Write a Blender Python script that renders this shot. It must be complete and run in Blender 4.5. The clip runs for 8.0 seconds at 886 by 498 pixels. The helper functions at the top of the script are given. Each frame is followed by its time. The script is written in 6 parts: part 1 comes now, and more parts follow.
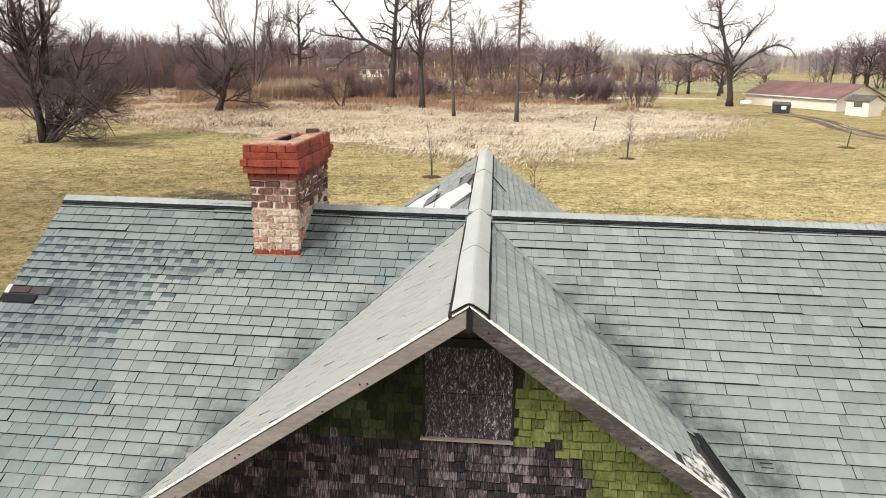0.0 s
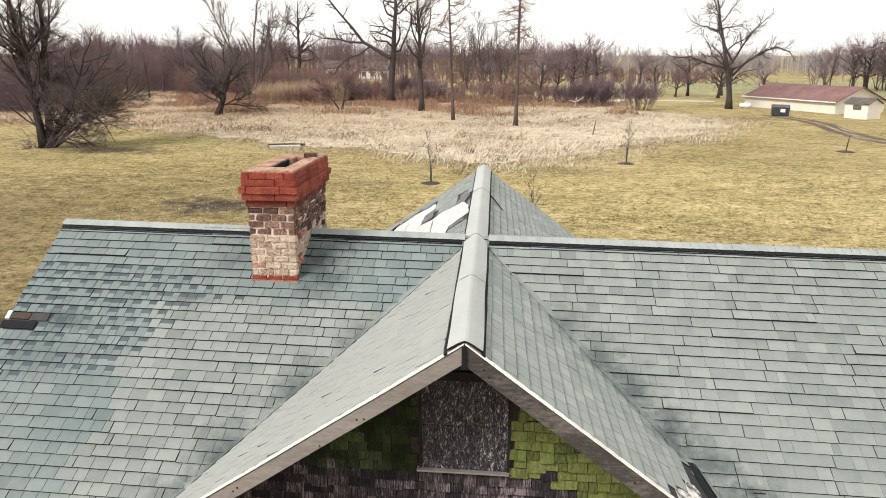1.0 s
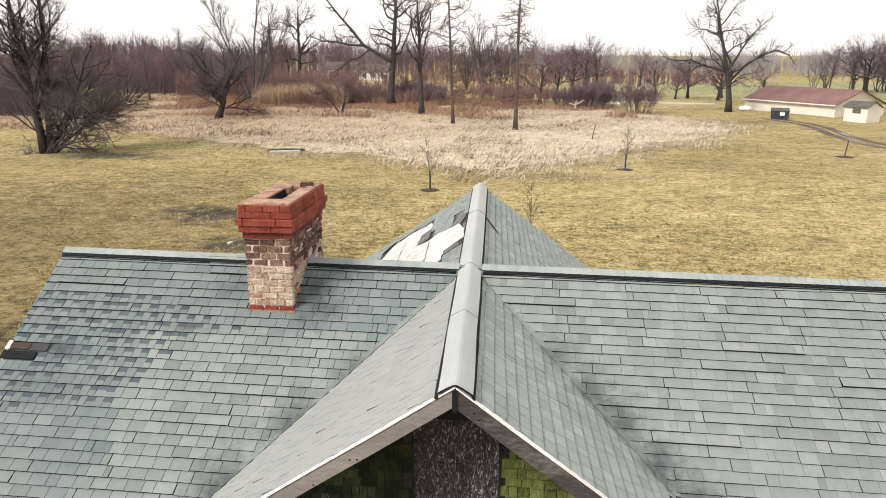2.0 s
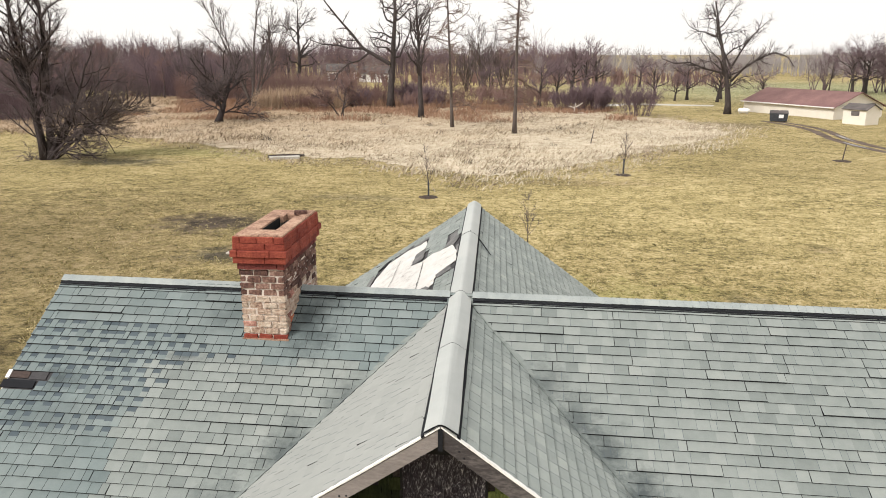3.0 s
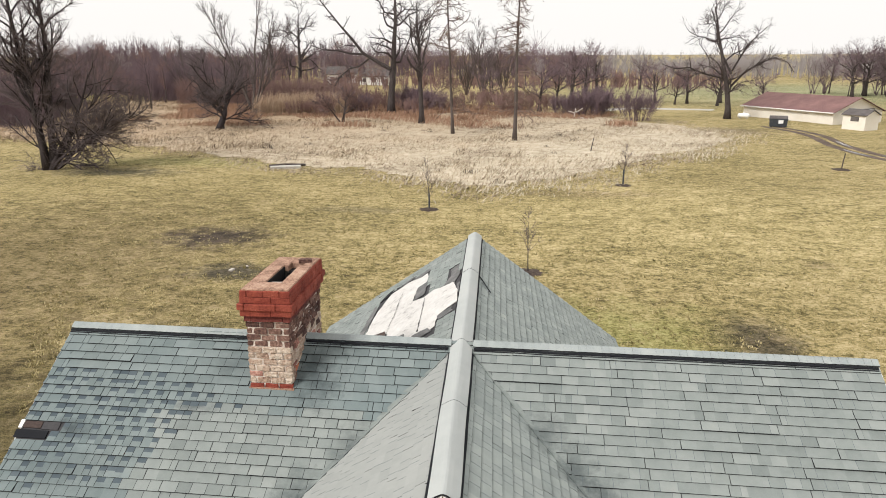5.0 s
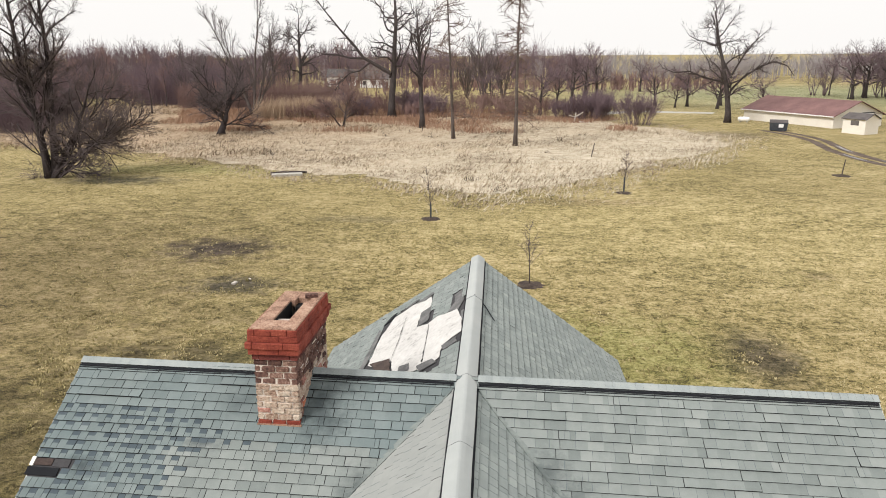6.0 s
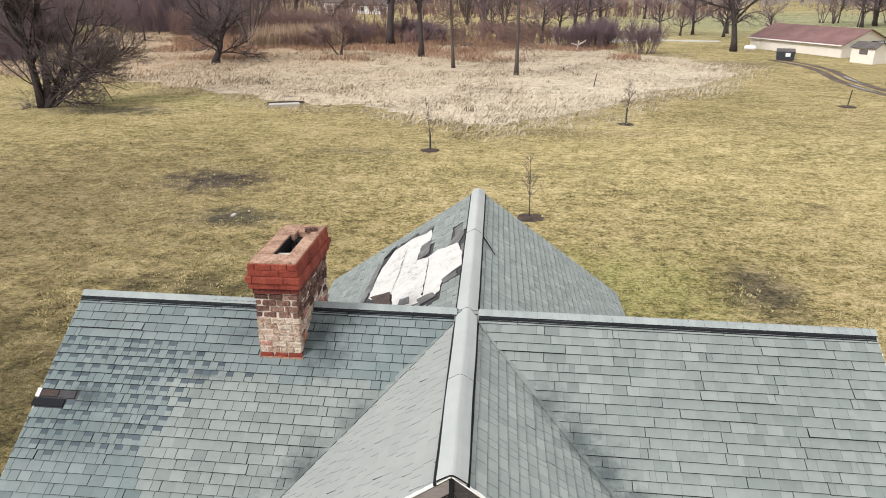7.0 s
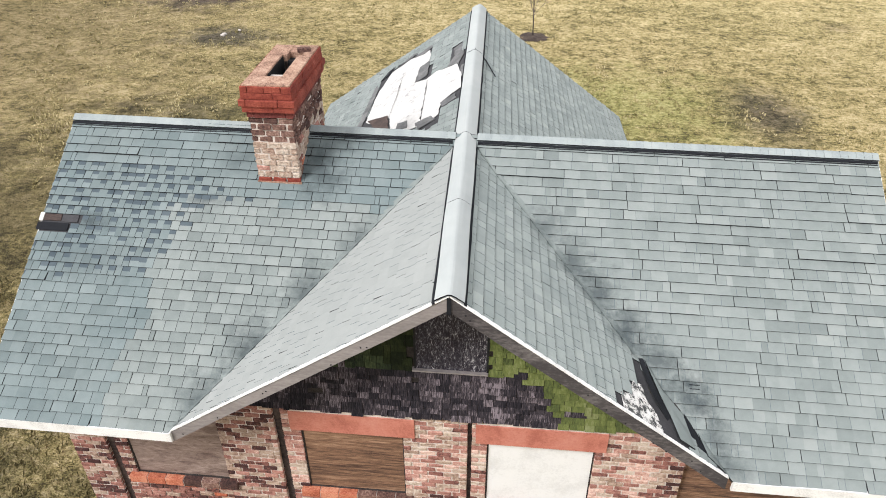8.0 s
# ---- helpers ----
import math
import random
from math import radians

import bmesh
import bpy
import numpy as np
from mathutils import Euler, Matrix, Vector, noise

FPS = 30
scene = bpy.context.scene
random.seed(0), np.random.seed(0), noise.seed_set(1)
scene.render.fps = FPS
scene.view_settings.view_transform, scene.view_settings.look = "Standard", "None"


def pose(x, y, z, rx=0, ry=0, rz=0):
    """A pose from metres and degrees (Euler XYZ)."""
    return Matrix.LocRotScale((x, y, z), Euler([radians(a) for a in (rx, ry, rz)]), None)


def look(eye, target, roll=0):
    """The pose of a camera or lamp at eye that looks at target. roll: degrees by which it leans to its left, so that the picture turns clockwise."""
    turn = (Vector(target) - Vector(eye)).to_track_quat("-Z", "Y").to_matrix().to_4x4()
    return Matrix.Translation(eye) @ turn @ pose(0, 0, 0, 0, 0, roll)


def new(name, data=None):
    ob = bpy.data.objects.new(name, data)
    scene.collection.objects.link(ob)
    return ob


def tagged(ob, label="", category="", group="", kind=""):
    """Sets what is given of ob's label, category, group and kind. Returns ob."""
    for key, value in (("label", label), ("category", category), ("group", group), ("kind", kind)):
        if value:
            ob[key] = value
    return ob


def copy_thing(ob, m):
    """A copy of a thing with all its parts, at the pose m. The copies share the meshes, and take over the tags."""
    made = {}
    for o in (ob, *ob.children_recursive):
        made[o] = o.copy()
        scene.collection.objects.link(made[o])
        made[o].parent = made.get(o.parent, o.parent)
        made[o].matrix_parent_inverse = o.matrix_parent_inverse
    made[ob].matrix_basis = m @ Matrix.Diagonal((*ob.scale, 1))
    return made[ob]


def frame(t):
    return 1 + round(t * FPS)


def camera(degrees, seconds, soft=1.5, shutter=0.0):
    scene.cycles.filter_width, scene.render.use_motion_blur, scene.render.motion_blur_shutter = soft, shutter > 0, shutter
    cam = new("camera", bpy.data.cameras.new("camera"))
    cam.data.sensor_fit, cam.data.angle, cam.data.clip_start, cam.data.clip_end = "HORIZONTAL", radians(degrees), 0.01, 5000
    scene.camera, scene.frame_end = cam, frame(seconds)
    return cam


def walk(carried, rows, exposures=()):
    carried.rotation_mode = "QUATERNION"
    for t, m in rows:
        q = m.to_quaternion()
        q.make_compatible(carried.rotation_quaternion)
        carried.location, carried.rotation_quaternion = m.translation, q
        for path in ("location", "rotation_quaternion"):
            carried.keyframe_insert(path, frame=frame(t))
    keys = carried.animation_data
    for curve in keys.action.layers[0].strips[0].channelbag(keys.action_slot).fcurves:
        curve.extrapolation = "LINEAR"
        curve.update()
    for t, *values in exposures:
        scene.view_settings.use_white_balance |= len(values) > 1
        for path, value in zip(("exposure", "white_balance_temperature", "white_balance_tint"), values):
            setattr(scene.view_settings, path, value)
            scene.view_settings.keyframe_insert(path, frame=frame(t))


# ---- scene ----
from mathutils.geometry import tessellate_polygon

cam = camera(63.1, 8.0, soft=0.95)
PATH = [
    (0, (0.19, 0.424, 7.428), (-0.004, 2.345, 6.904), 0.2),
    (0.5, (0.192, 0.469, 7.599), (-0.002, 2.39, 7.077), 0.2),
    (1, (0.229, 0.447, 7.774), (0.035, 2.368, 7.252), 0.1),
    (1.5, (0.26, 0.45, 7.985), (0.065, 2.371, 7.463), 0.1),
    (3, (0.474, 0.358, 8.671), (0.276, 2.279, 8.149), -0.1),
    (3.5, (0.515, 0.348, 8.862), (0.316, 2.269, 8.339), -0.2),
    (4, (0.529, 0.349, 9.043), (0.33, 2.269, 8.521), -0.2),
    (5.5, (0.433, 0.278, 9.762), (0.232, 2.199, 9.241), -0.3),
    (6, (0.406, 0.307, 10.024), (0.205, 2.228, 9.504), -0.4),
    (6.5, (0.388, 0.345, 10.037), (0.188, 2.255, 9.482), -0.4),
    (7, (0.374, 0.409, 10.03), (0.18, 2.272, 9.33), -0.3),
    (7.5, (0.391, 0.467, 9.999), (0.205, 2.233, 9.078), -0.4),
    (8, (0.391, 0.475, 9.994), (0.217, 2.117, 8.866), -0.4),
]
EXPOSURE = [(0.0, 0.41, 6600, 10), (1.5, 0.36, 6600, 10), (3.5, 0.26, 6550, 10), (6.0, 0.18, 6430, 10), (6.5, 0.19, 6400, 10), (7.0, 0.25, 6270, 10), (8.0, 0.46, 6120, 11)]
walk(cam, [(t, look(eye, target, roll)) for t, eye, target, roll in PATH], EXPOSURE)

# ---------------------------------------------------------------- world and sun
world = bpy.data.worlds.new("world")
scene.world = world
world.use_nodes = True
wn, wl = world.node_tree.nodes, world.node_tree.links
wn.clear()
sky = wn.new("ShaderNodeTexSky")
sky.sky_type = "NISHITA"
sky.sun_disc = False
sky.sun_elevation = radians(43)
sky.sun_rotation = radians(-130)
sky.dust_density = 4.0
sky_mul = wn.new("ShaderNodeVectorMath")
sky_mul.operation = "SCALE"
sky_mul.inputs["Scale"].default_value = 0.10
cloud = wn.new("ShaderNodeMix")
cloud.data_type = "RGBA"
cloud.inputs["Factor"].default_value = 0.9
cloud.inputs["B"].default_value = (0.995, 0.965, 0.93, 1)
bgn = wn.new("ShaderNodeBackground")
bgn.inputs["Strength"].default_value = 0.97
wout = wn.new("ShaderNodeOutputWorld")
wl.new(sky.outputs["Color"], sky_mul.inputs[0])
wl.new(sky_mul.outputs["Vector"], cloud.inputs["A"])
wl.new(cloud.outputs["Result"], bgn.inputs["Color"])
wl.new(bgn.outputs["Background"], wout.inputs["Surface"])
sun_data = bpy.data.lights.new("sun", "SUN")
sun_data.energy = 2.75
sun_data.angle = radians(18)
sun_data.color = (1.0, 0.965, 0.92)
sun = new("sun", sun_data)
sun.matrix_world = look((-30, -27, 38), (0, 0, 0))

# ---------------------------------------------------------------- materials


def material(name, stops, rough=0.85, scales=(3.0, 40.0), weights=(0.6, 0.4), bump=0.3, bump_scale=60.0,
             island=0.0, ob_random=0.0, tone=0.0, contrast=2.0, stretch=(1, 1, 1), metal=0.0, depth=0.01, distort=0.0):
    """A surface whose colour runs through stops by noise at two scales, with optional change from piece to piece."""
    m = bpy.data.materials.new(name)
    m.use_nodes = True
    n, l = m.node_tree.nodes, m.node_tree.links
    bsdf = n["Principled BSDF"]
    bsdf.inputs["Metallic"].default_value = metal
    if rough >= 0.85:
        bsdf.inputs["Specular IOR Level"].default_value = 0.2
    geo = n.new("ShaderNodeNewGeometry")
    mp = n.new("ShaderNodeMapping")
    mp.inputs["Scale"].default_value = stretch
    l.new(geo.outputs["Position"], mp.inputs["Vector"])
    parts = []
    for s in scales:
        t = n.new("ShaderNodeTexNoise")
        t.inputs["Scale"].default_value = s
        t.inputs["Detail"].default_value = 6
        t.inputs["Roughness"].default_value = 0.65
        t.inputs["Distortion"].default_value = distort
        l.new(mp.outputs["Vector"], t.inputs["Vector"])
        parts.append(t.outputs["Fac"])
    total = None
    for p, w in zip(parts, weights):
        k = n.new("ShaderNodeMath")
        k.operation = "MULTIPLY_ADD"
        k.inputs[1].default_value = w
        k.inputs[2].default_value = 0.0
        l.new(p, k.inputs[0])
        if total is not None:
            l.new(total, k.inputs[2])
        total = k.outputs[0]
    push = n.new("ShaderNodeMath")
    push.operation = "MULTIPLY_ADD"
    push.inputs[1].default_value = contrast / sum(weights)
    push.inputs[2].default_value = 0.5 - 0.5 * contrast
    l.new(total, push.inputs[0])
    total = push.outputs[0]
    for src, amount in (("island", island), ("object", ob_random), ("tone", tone)):
        if amount:
            if src == "tone":
                at = n.new("ShaderNodeAttribute")
                at.attribute_name = "tone"
                r = at.outputs["Fac"]
            elif src == "island":
                r = geo.outputs["Random Per Island"]
            else:
                r = n.new("ShaderNodeObjectInfo").outputs["Random"]
            k = n.new("ShaderNodeMath")
            k.operation = "MULTIPLY_ADD"
            k.inputs[1].default_value = amount
            l.new(r, k.inputs[0])
            off = n.new("ShaderNodeMath")
            off.operation = "SUBTRACT"
            off.inputs[1].default_value = amount / 2
            l.new(total, off.inputs[0])
            l.new(off.outputs[0], k.inputs[2])
            total = k.outputs[0]
    ramp = n.new("ShaderNodeValToRGB")
    el = ramp.color_ramp.elements
    while len(el) < len(stops):
        el.new(0.5)
    for e, (p, c) in zip(el, stops):
        e.position = p
        e.color = (*c, 1)
    l.new(total, ramp.inputs["Fac"])
    l.new(ramp.outputs["Color"], bsdf.inputs["Base Color"])
    rn = n.new("ShaderNodeMapRange")
    rn.inputs["To Min"].default_value = max(0.02, rough - 0.12)
    rn.inputs["To Max"].default_value = min(1.0, rough + 0.12)
    l.new(parts[-1], rn.inputs["Value"])
    l.new(rn.outputs["Result"], bsdf.inputs["Roughness"])
    if bump:
        bt = n.new("ShaderNodeTexNoise")
        bt.inputs["Scale"].default_value = bump_scale
        bt.inputs["Detail"].default_value = 4
        l.new(mp.outputs["Vector"], bt.inputs["Vector"])
        b = n.new("ShaderNodeBump")
        b.inputs["Strength"].default_value = bump
        b.inputs["Distance"].default_value = depth
        l.new(bt.outputs["Fac"], b.inputs["Height"])
        l.new(b.outputs["Normal"], bsdf.inputs["Normal"])
    return m


M = {}
def shingle_material(name, gain, fresh=0.0):
    """Grey-green granules with algae stains and the chimney's painted shadow; a fresh batch is bluer and darker, as it
    is less worn.
    """
    c = lambda r, g, b: (r * gain * 1.01, g * gain, b * gain * 0.985)
    m = material(name, [(0.0, c(0.165, 0.19, 0.188)), (0.4, c(0.25, 0.283, 0.275)), (0.65, c(0.31, 0.343, 0.332)), (1.0, c(0.39, 0.415, 0.395))],
                 0.92, (0.6, 7.0, 150.0), (0.35, 0.3, 0.35), 0.5, 400.0, tone=0.5, contrast=1.4, depth=0.002)
    n, l = m.node_tree.nodes, m.node_tree.links
    bsdf = n["Principled BSDF"]
    base = bsdf.inputs["Base Color"].links[0].from_socket
    geo = n.new("ShaderNodeNewGeometry")
    t = n.new("ShaderNodeTexNoise")
    t.inputs["Scale"].default_value = 0.8
    t.inputs["Detail"].default_value = 5
    l.new(geo.outputs["Position"], t.inputs["Vector"])
    mr = n.new("ShaderNodeMapRange")
    mr.inputs["From Min"].default_value = 0.3
    mr.inputs["From Max"].default_value = 0.7
    mr.inputs["To Min"].default_value = fresh
    mr.inputs["To Max"].default_value = fresh * 0.55
    l.new(t.outputs["Fac"], mr.inputs["Value"])
    mx = n.new("ShaderNodeMix")
    mx.data_type = "RGBA"
    mx.blend_type = "MULTIPLY"
    mx.inputs["B"].default_value = (0.52, 0.655, 0.73, 1)
    l.new(mr.outputs["Result"], mx.inputs["Factor"])
    l.new(base, mx.inputs["A"])
    base = mx.outputs["Result"]
    # black algae stains and one painted shadow: x, y, half width, half depth, strength
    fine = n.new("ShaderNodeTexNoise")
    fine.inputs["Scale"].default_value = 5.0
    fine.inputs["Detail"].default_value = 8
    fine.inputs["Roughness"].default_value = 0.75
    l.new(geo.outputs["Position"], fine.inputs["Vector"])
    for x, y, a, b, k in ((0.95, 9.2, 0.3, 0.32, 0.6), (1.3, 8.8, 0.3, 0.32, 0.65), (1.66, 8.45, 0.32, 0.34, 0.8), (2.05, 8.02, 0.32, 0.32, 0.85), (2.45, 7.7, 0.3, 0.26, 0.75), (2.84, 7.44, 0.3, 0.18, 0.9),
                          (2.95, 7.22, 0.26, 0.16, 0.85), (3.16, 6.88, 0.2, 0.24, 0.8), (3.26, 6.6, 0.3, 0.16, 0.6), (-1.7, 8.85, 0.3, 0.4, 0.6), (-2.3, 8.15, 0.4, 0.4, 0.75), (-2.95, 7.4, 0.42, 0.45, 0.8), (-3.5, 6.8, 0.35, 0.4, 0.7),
                          # the last entry paints the chimney's cast shadow on the slope beside it
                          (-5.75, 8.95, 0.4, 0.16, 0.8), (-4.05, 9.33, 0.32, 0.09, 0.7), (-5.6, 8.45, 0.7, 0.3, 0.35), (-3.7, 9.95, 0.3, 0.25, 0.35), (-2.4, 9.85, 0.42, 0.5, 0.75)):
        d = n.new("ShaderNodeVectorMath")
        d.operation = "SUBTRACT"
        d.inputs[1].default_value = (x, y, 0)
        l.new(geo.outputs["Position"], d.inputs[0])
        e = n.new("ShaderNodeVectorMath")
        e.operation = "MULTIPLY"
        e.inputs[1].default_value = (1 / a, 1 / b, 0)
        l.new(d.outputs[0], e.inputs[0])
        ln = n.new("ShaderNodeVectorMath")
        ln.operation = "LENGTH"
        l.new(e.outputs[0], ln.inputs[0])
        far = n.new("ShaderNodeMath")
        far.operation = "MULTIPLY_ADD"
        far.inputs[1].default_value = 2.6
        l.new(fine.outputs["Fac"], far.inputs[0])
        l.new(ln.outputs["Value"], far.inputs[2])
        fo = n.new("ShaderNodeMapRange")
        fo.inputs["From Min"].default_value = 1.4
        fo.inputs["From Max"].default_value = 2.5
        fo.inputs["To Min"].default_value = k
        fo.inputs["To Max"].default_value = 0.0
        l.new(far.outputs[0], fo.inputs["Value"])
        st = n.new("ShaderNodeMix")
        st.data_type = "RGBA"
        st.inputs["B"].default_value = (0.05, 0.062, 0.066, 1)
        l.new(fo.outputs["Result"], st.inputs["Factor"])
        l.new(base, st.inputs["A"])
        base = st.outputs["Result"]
    l.new(base, bsdf.inputs["Base Color"])
    return m


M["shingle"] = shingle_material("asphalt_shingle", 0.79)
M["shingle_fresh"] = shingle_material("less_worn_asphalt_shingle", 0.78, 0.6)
M["shingle_pale"] = material("pale_asphalt_shingle", [(0.0, (0.212, 0.225, 0.217)), (0.4, (0.274, 0.287, 0.274)), (0.65, (0.314, 0.324, 0.31)), (1.0, (0.38, 0.385, 0.362))],
                             0.92, (0.6, 7.0, 150.0), (0.35, 0.3, 0.35), 0.5, 400.0, tone=0.22, contrast=1.3, depth=0.002)
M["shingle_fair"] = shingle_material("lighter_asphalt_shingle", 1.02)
M["shingle_dark"] = material("darker_shingle_layer", [(0.0, (0.036, 0.05, 0.06)), (0.5, (0.075, 0.096, 0.11)), (1.0, (0.135, 0.16, 0.172))], 0.92, (0.6, 7.0, 150.0), (0.35, 0.3, 0.35), 0.5, 400.0, tone=0.4, contrast=1.4, depth=0.002)
M["brown_deck"] = material("rotten_deck_board", [(0.0, (0.02, 0.016, 0.016)), (0.5, (0.065, 0.047, 0.042)), (1.0, (0.14, 0.105, 0.09))], 0.9, (4, 40), (0.5, 0.5), 0.5, 50, stretch=(0.4, 1, 1))
M["shingle_edge"] = material("bitumen_edge", [(0.3, (0.012, 0.013, 0.014)), (0.7, (0.035, 0.036, 0.037))], 0.9)
M["felt"] = material("roofing_felt", [(0.0, (0.02, 0.02, 0.023)), (1.0, (0.085, 0.082, 0.085))], 0.9, (2, 30), (0.6, 0.4), 0.4, 40)
M["cap_roll"] = material("rolled_ridge_cover", [(0.0, (0.27, 0.29, 0.285)), (0.5, (0.37, 0.39, 0.38)), (1.0, (0.46, 0.47, 0.45))], 0.75, (1.0, 120.0), (0.7, 0.3), 0.2, 200, contrast=1.4, depth=0.002)
M["cap_shingle"] = material("ridge_shingle", [(0.25, (0.21, 0.235, 0.235)), (0.5, (0.29, 0.32, 0.315)), (0.8, (0.38, 0.40, 0.385))], 0.9, (2.0, 120.0), (0.5, 0.5), 0.4, 300, ob_random=0.12, depth=0.002)
M["tar"] = material("roof_tar", [(0.0, (0.006, 0.007, 0.009)), (1.0, (0.018, 0.019, 0.023))], 0.9, (4, 60), (0.5, 0.5), 0.5, 50)
M["underlay"] = material("white_underlay", [(0.2, (0.252, 0.244, 0.235)), (0.38, (0.504, 0.491, 0.47)), (0.8, (0.638, 0.626, 0.601))], 0.6, (1.5, 12.0), (0.5, 0.5), 0.6, 8, depth=0.02)
M["birch"] = material("torn_underlay", [(0.42, (0.05, 0.05, 0.05)), (0.52, (0.62, 0.60, 0.57)), (0.7, (0.8, 0.78, 0.75))], 0.8, (9.0, 60.0), (0.7, 0.3), 0.5, 40)
M["old_wood"] = material("weathered_board", [(0.0, (0.0942, 0.0812, 0.0776)), (0.5, (0.231, 0.206, 0.196)), (1.0, (0.367, 0.34, 0.321))], 0.85, (2.0, 26.0), (0.5, 0.5), 0.5, 60, stretch=(0.35, 1, 1.2), contrast=1.7)
M["old_wood_dark"] = material("dark_weathered_board", [(0.0, (0.022, 0.019, 0.02)), (0.5, (0.062, 0.055, 0.055)), (1.0, (0.21, 0.19, 0.18))], 0.85, (2.5, 26.0), (0.55, 0.45), 0.5, 60, stretch=(0.45, 1, 1.3), contrast=2.2)
M["white_metal"] = material("white_painted_metal", [(0.25, (0.58, 0.57, 0.55)), (0.5, (0.80, 0.79, 0.77)), (0.8, (0.84, 0.83, 0.81))], 0.45, (3, 50), (0.6, 0.4), 0.1)
M["dark_wood"] = material("dark_soffit_wood", [(0.3, (0.018, 0.015, 0.014)), (0.7, (0.06, 0.05, 0.045))], 0.9, (3, 40), (0.5, 0.5), 0.4)
M["plank"] = material("brown_plank", [(0.0, (0.0287, 0.0167, 0.0126)), (0.3, (0.0994, 0.0567, 0.0378)), (0.6, (0.21, 0.119, 0.072)), (1.0, (0.365, 0.23, 0.149))], 0.85, (1.3, 9.0, 40.0), (0.35, 0.4, 0.25), 0.4, 40, island=0.1, stretch=(0.2, 1, 2.6), contrast=4.4, distort=0.8)
M["plank_grey"] = material("greyed_plywood", [(0.0, (0.0559, 0.0376, 0.0315)), (0.35, (0.155, 0.108, 0.09)), (0.65, (0.258, 0.192, 0.161)), (1.0, (0.387, 0.308, 0.266))], 0.85, (1.3, 9.0, 40.0), (0.5, 0.3, 0.2), 0.4, 40, stretch=(0.3, 1, 1.2), contrast=3.6, distort=2.2)
M["shake"] = material("weathered_cedar_shake", [(0.0, (0.00505, 0.00468, 0.00716)), (0.4, (0.0186, 0.016, 0.0203)), (0.7, (0.0505, 0.0412, 0.0466)), (1.0, (0.202, 0.168, 0.185))], 0.95, (1.2, 24.0), (0.3, 0.7), 0.7, 60, ob_random=0.55, island=0.55, stretch=(2.8, 1, 0.3), contrast=3.2)
M["moss"] = material("mossy_cedar_shake", [(0.0, (0.02, 0.0218, 0.0144)), (0.3, (0.0669, 0.0838, 0.0269)), (0.65, (0.133, 0.155, 0.0464)), (1.0, (0.207, 0.222, 0.104))], 1.0, (1.6, 22.0), (0.5, 0.5), 0.9, 70, ob_random=0.4, island=0.4, stretch=(1.8, 1, 0.6), contrast=2.4)
# two darker copies of the moss, with the left rake's shade painted in
M["moss_shaded"] = material("shaded_mossy_shake", [(0.0, (0.00544, 0.0068, 0.00544)), (0.4, (0.0177, 0.0252, 0.0143)), (0.7, (0.0394, 0.053, 0.0245)), (1.0, (0.0816, 0.0986, 0.0442))], 1.0, (1.6, 22.0), (0.5, 0.5), 0.9, 70, ob_random=0.5, island=0.5, stretch=(1.8, 1, 0.6), contrast=2.4)
M["moss_shaded_mid"] = material("shaded_green_mossy_shake", [(0.0, (0.00393, 0.00507, 0.00324)), (0.4, (0.0126, 0.0177, 0.0072)), (0.7, (0.0238, 0.0307, 0.0108)), (1.0, (0.0477, 0.0534, 0.0217))], 1.0, (1.6, 22.0), (0.5, 0.5), 0.9, 70, ob_random=0.4, island=0.4, stretch=(1.8, 1, 0.6), contrast=2.4)
M["felt_grey"] = material("torn_grey_felt", [(0.0, (0.06, 0.06, 0.062)), (0.5, (0.13, 0.13, 0.13)), (1.0, (0.24, 0.235, 0.23))], 0.9, (3, 30), (0.6, 0.4), 0.4, 40, contrast=2.6)
M["brick_cap_sooty"] = material("sooty_red_brick", [(0.0, (0.03, 0.01, 0.01)), (0.4, (0.11, 0.027, 0.024)), (0.75, (0.19, 0.055, 0.045)), (1.0, (0.30, 0.14, 0.11))], 0.85, (4.0, 40.0), (0.5, 0.5), 0.8, 50, ob_random=0.3, contrast=2.8, depth=0.015)
M["osb"] = material("weathered_strand_board", [(0.0, (0.0084, 0.007, 0.0112)), (0.5, (0.0336, 0.0294, 0.0378)), (0.72, (0.105, 0.098, 0.109)), (0.9, (0.378, 0.364, 0.371)), (1.0, (0.588, 0.574, 0.574))], 0.9, (1.6, 13.0, 40.0), (0.2, 0.5, 0.3), 0.6, 50, stretch=(1.7, 1, 0.6), contrast=4.2, distort=2.4)
M["brick_cap"] = material("red_brick", [(0.0, (0.066, 0.0144, 0.0117)), (0.4, (0.189, 0.039, 0.0268)), (0.75, (0.29, 0.0708, 0.046)), (1.0, (0.44, 0.166, 0.117))], 0.85, (4.0, 40.0), (0.55, 0.45), 0.8, 50, ob_random=0.22, contrast=2.6, depth=0.015)
M["brick_top"] = material("chimney_wash_mortar", [(0.15, (0.13, 0.075, 0.056)), (0.5, (0.36, 0.22, 0.155)), (0.85, (0.5, 0.36, 0.27))], 0.95, (5, 40), (0.55, 0.45), 0.8, 40, contrast=2.6)
M["brick_pale"] = material("spalled_pale_brick", [(0.0, (0.188, 0.108, 0.0799)), (0.25, (0.357, 0.249, 0.188)), (0.6, (0.498, 0.395, 0.315)), (1.0, (0.63, 0.545, 0.456))], 0.95, (7.0, 26.0), (0.5, 0.5), 1.0, 26, ob_random=0.5, contrast=2.8, depth=0.035)
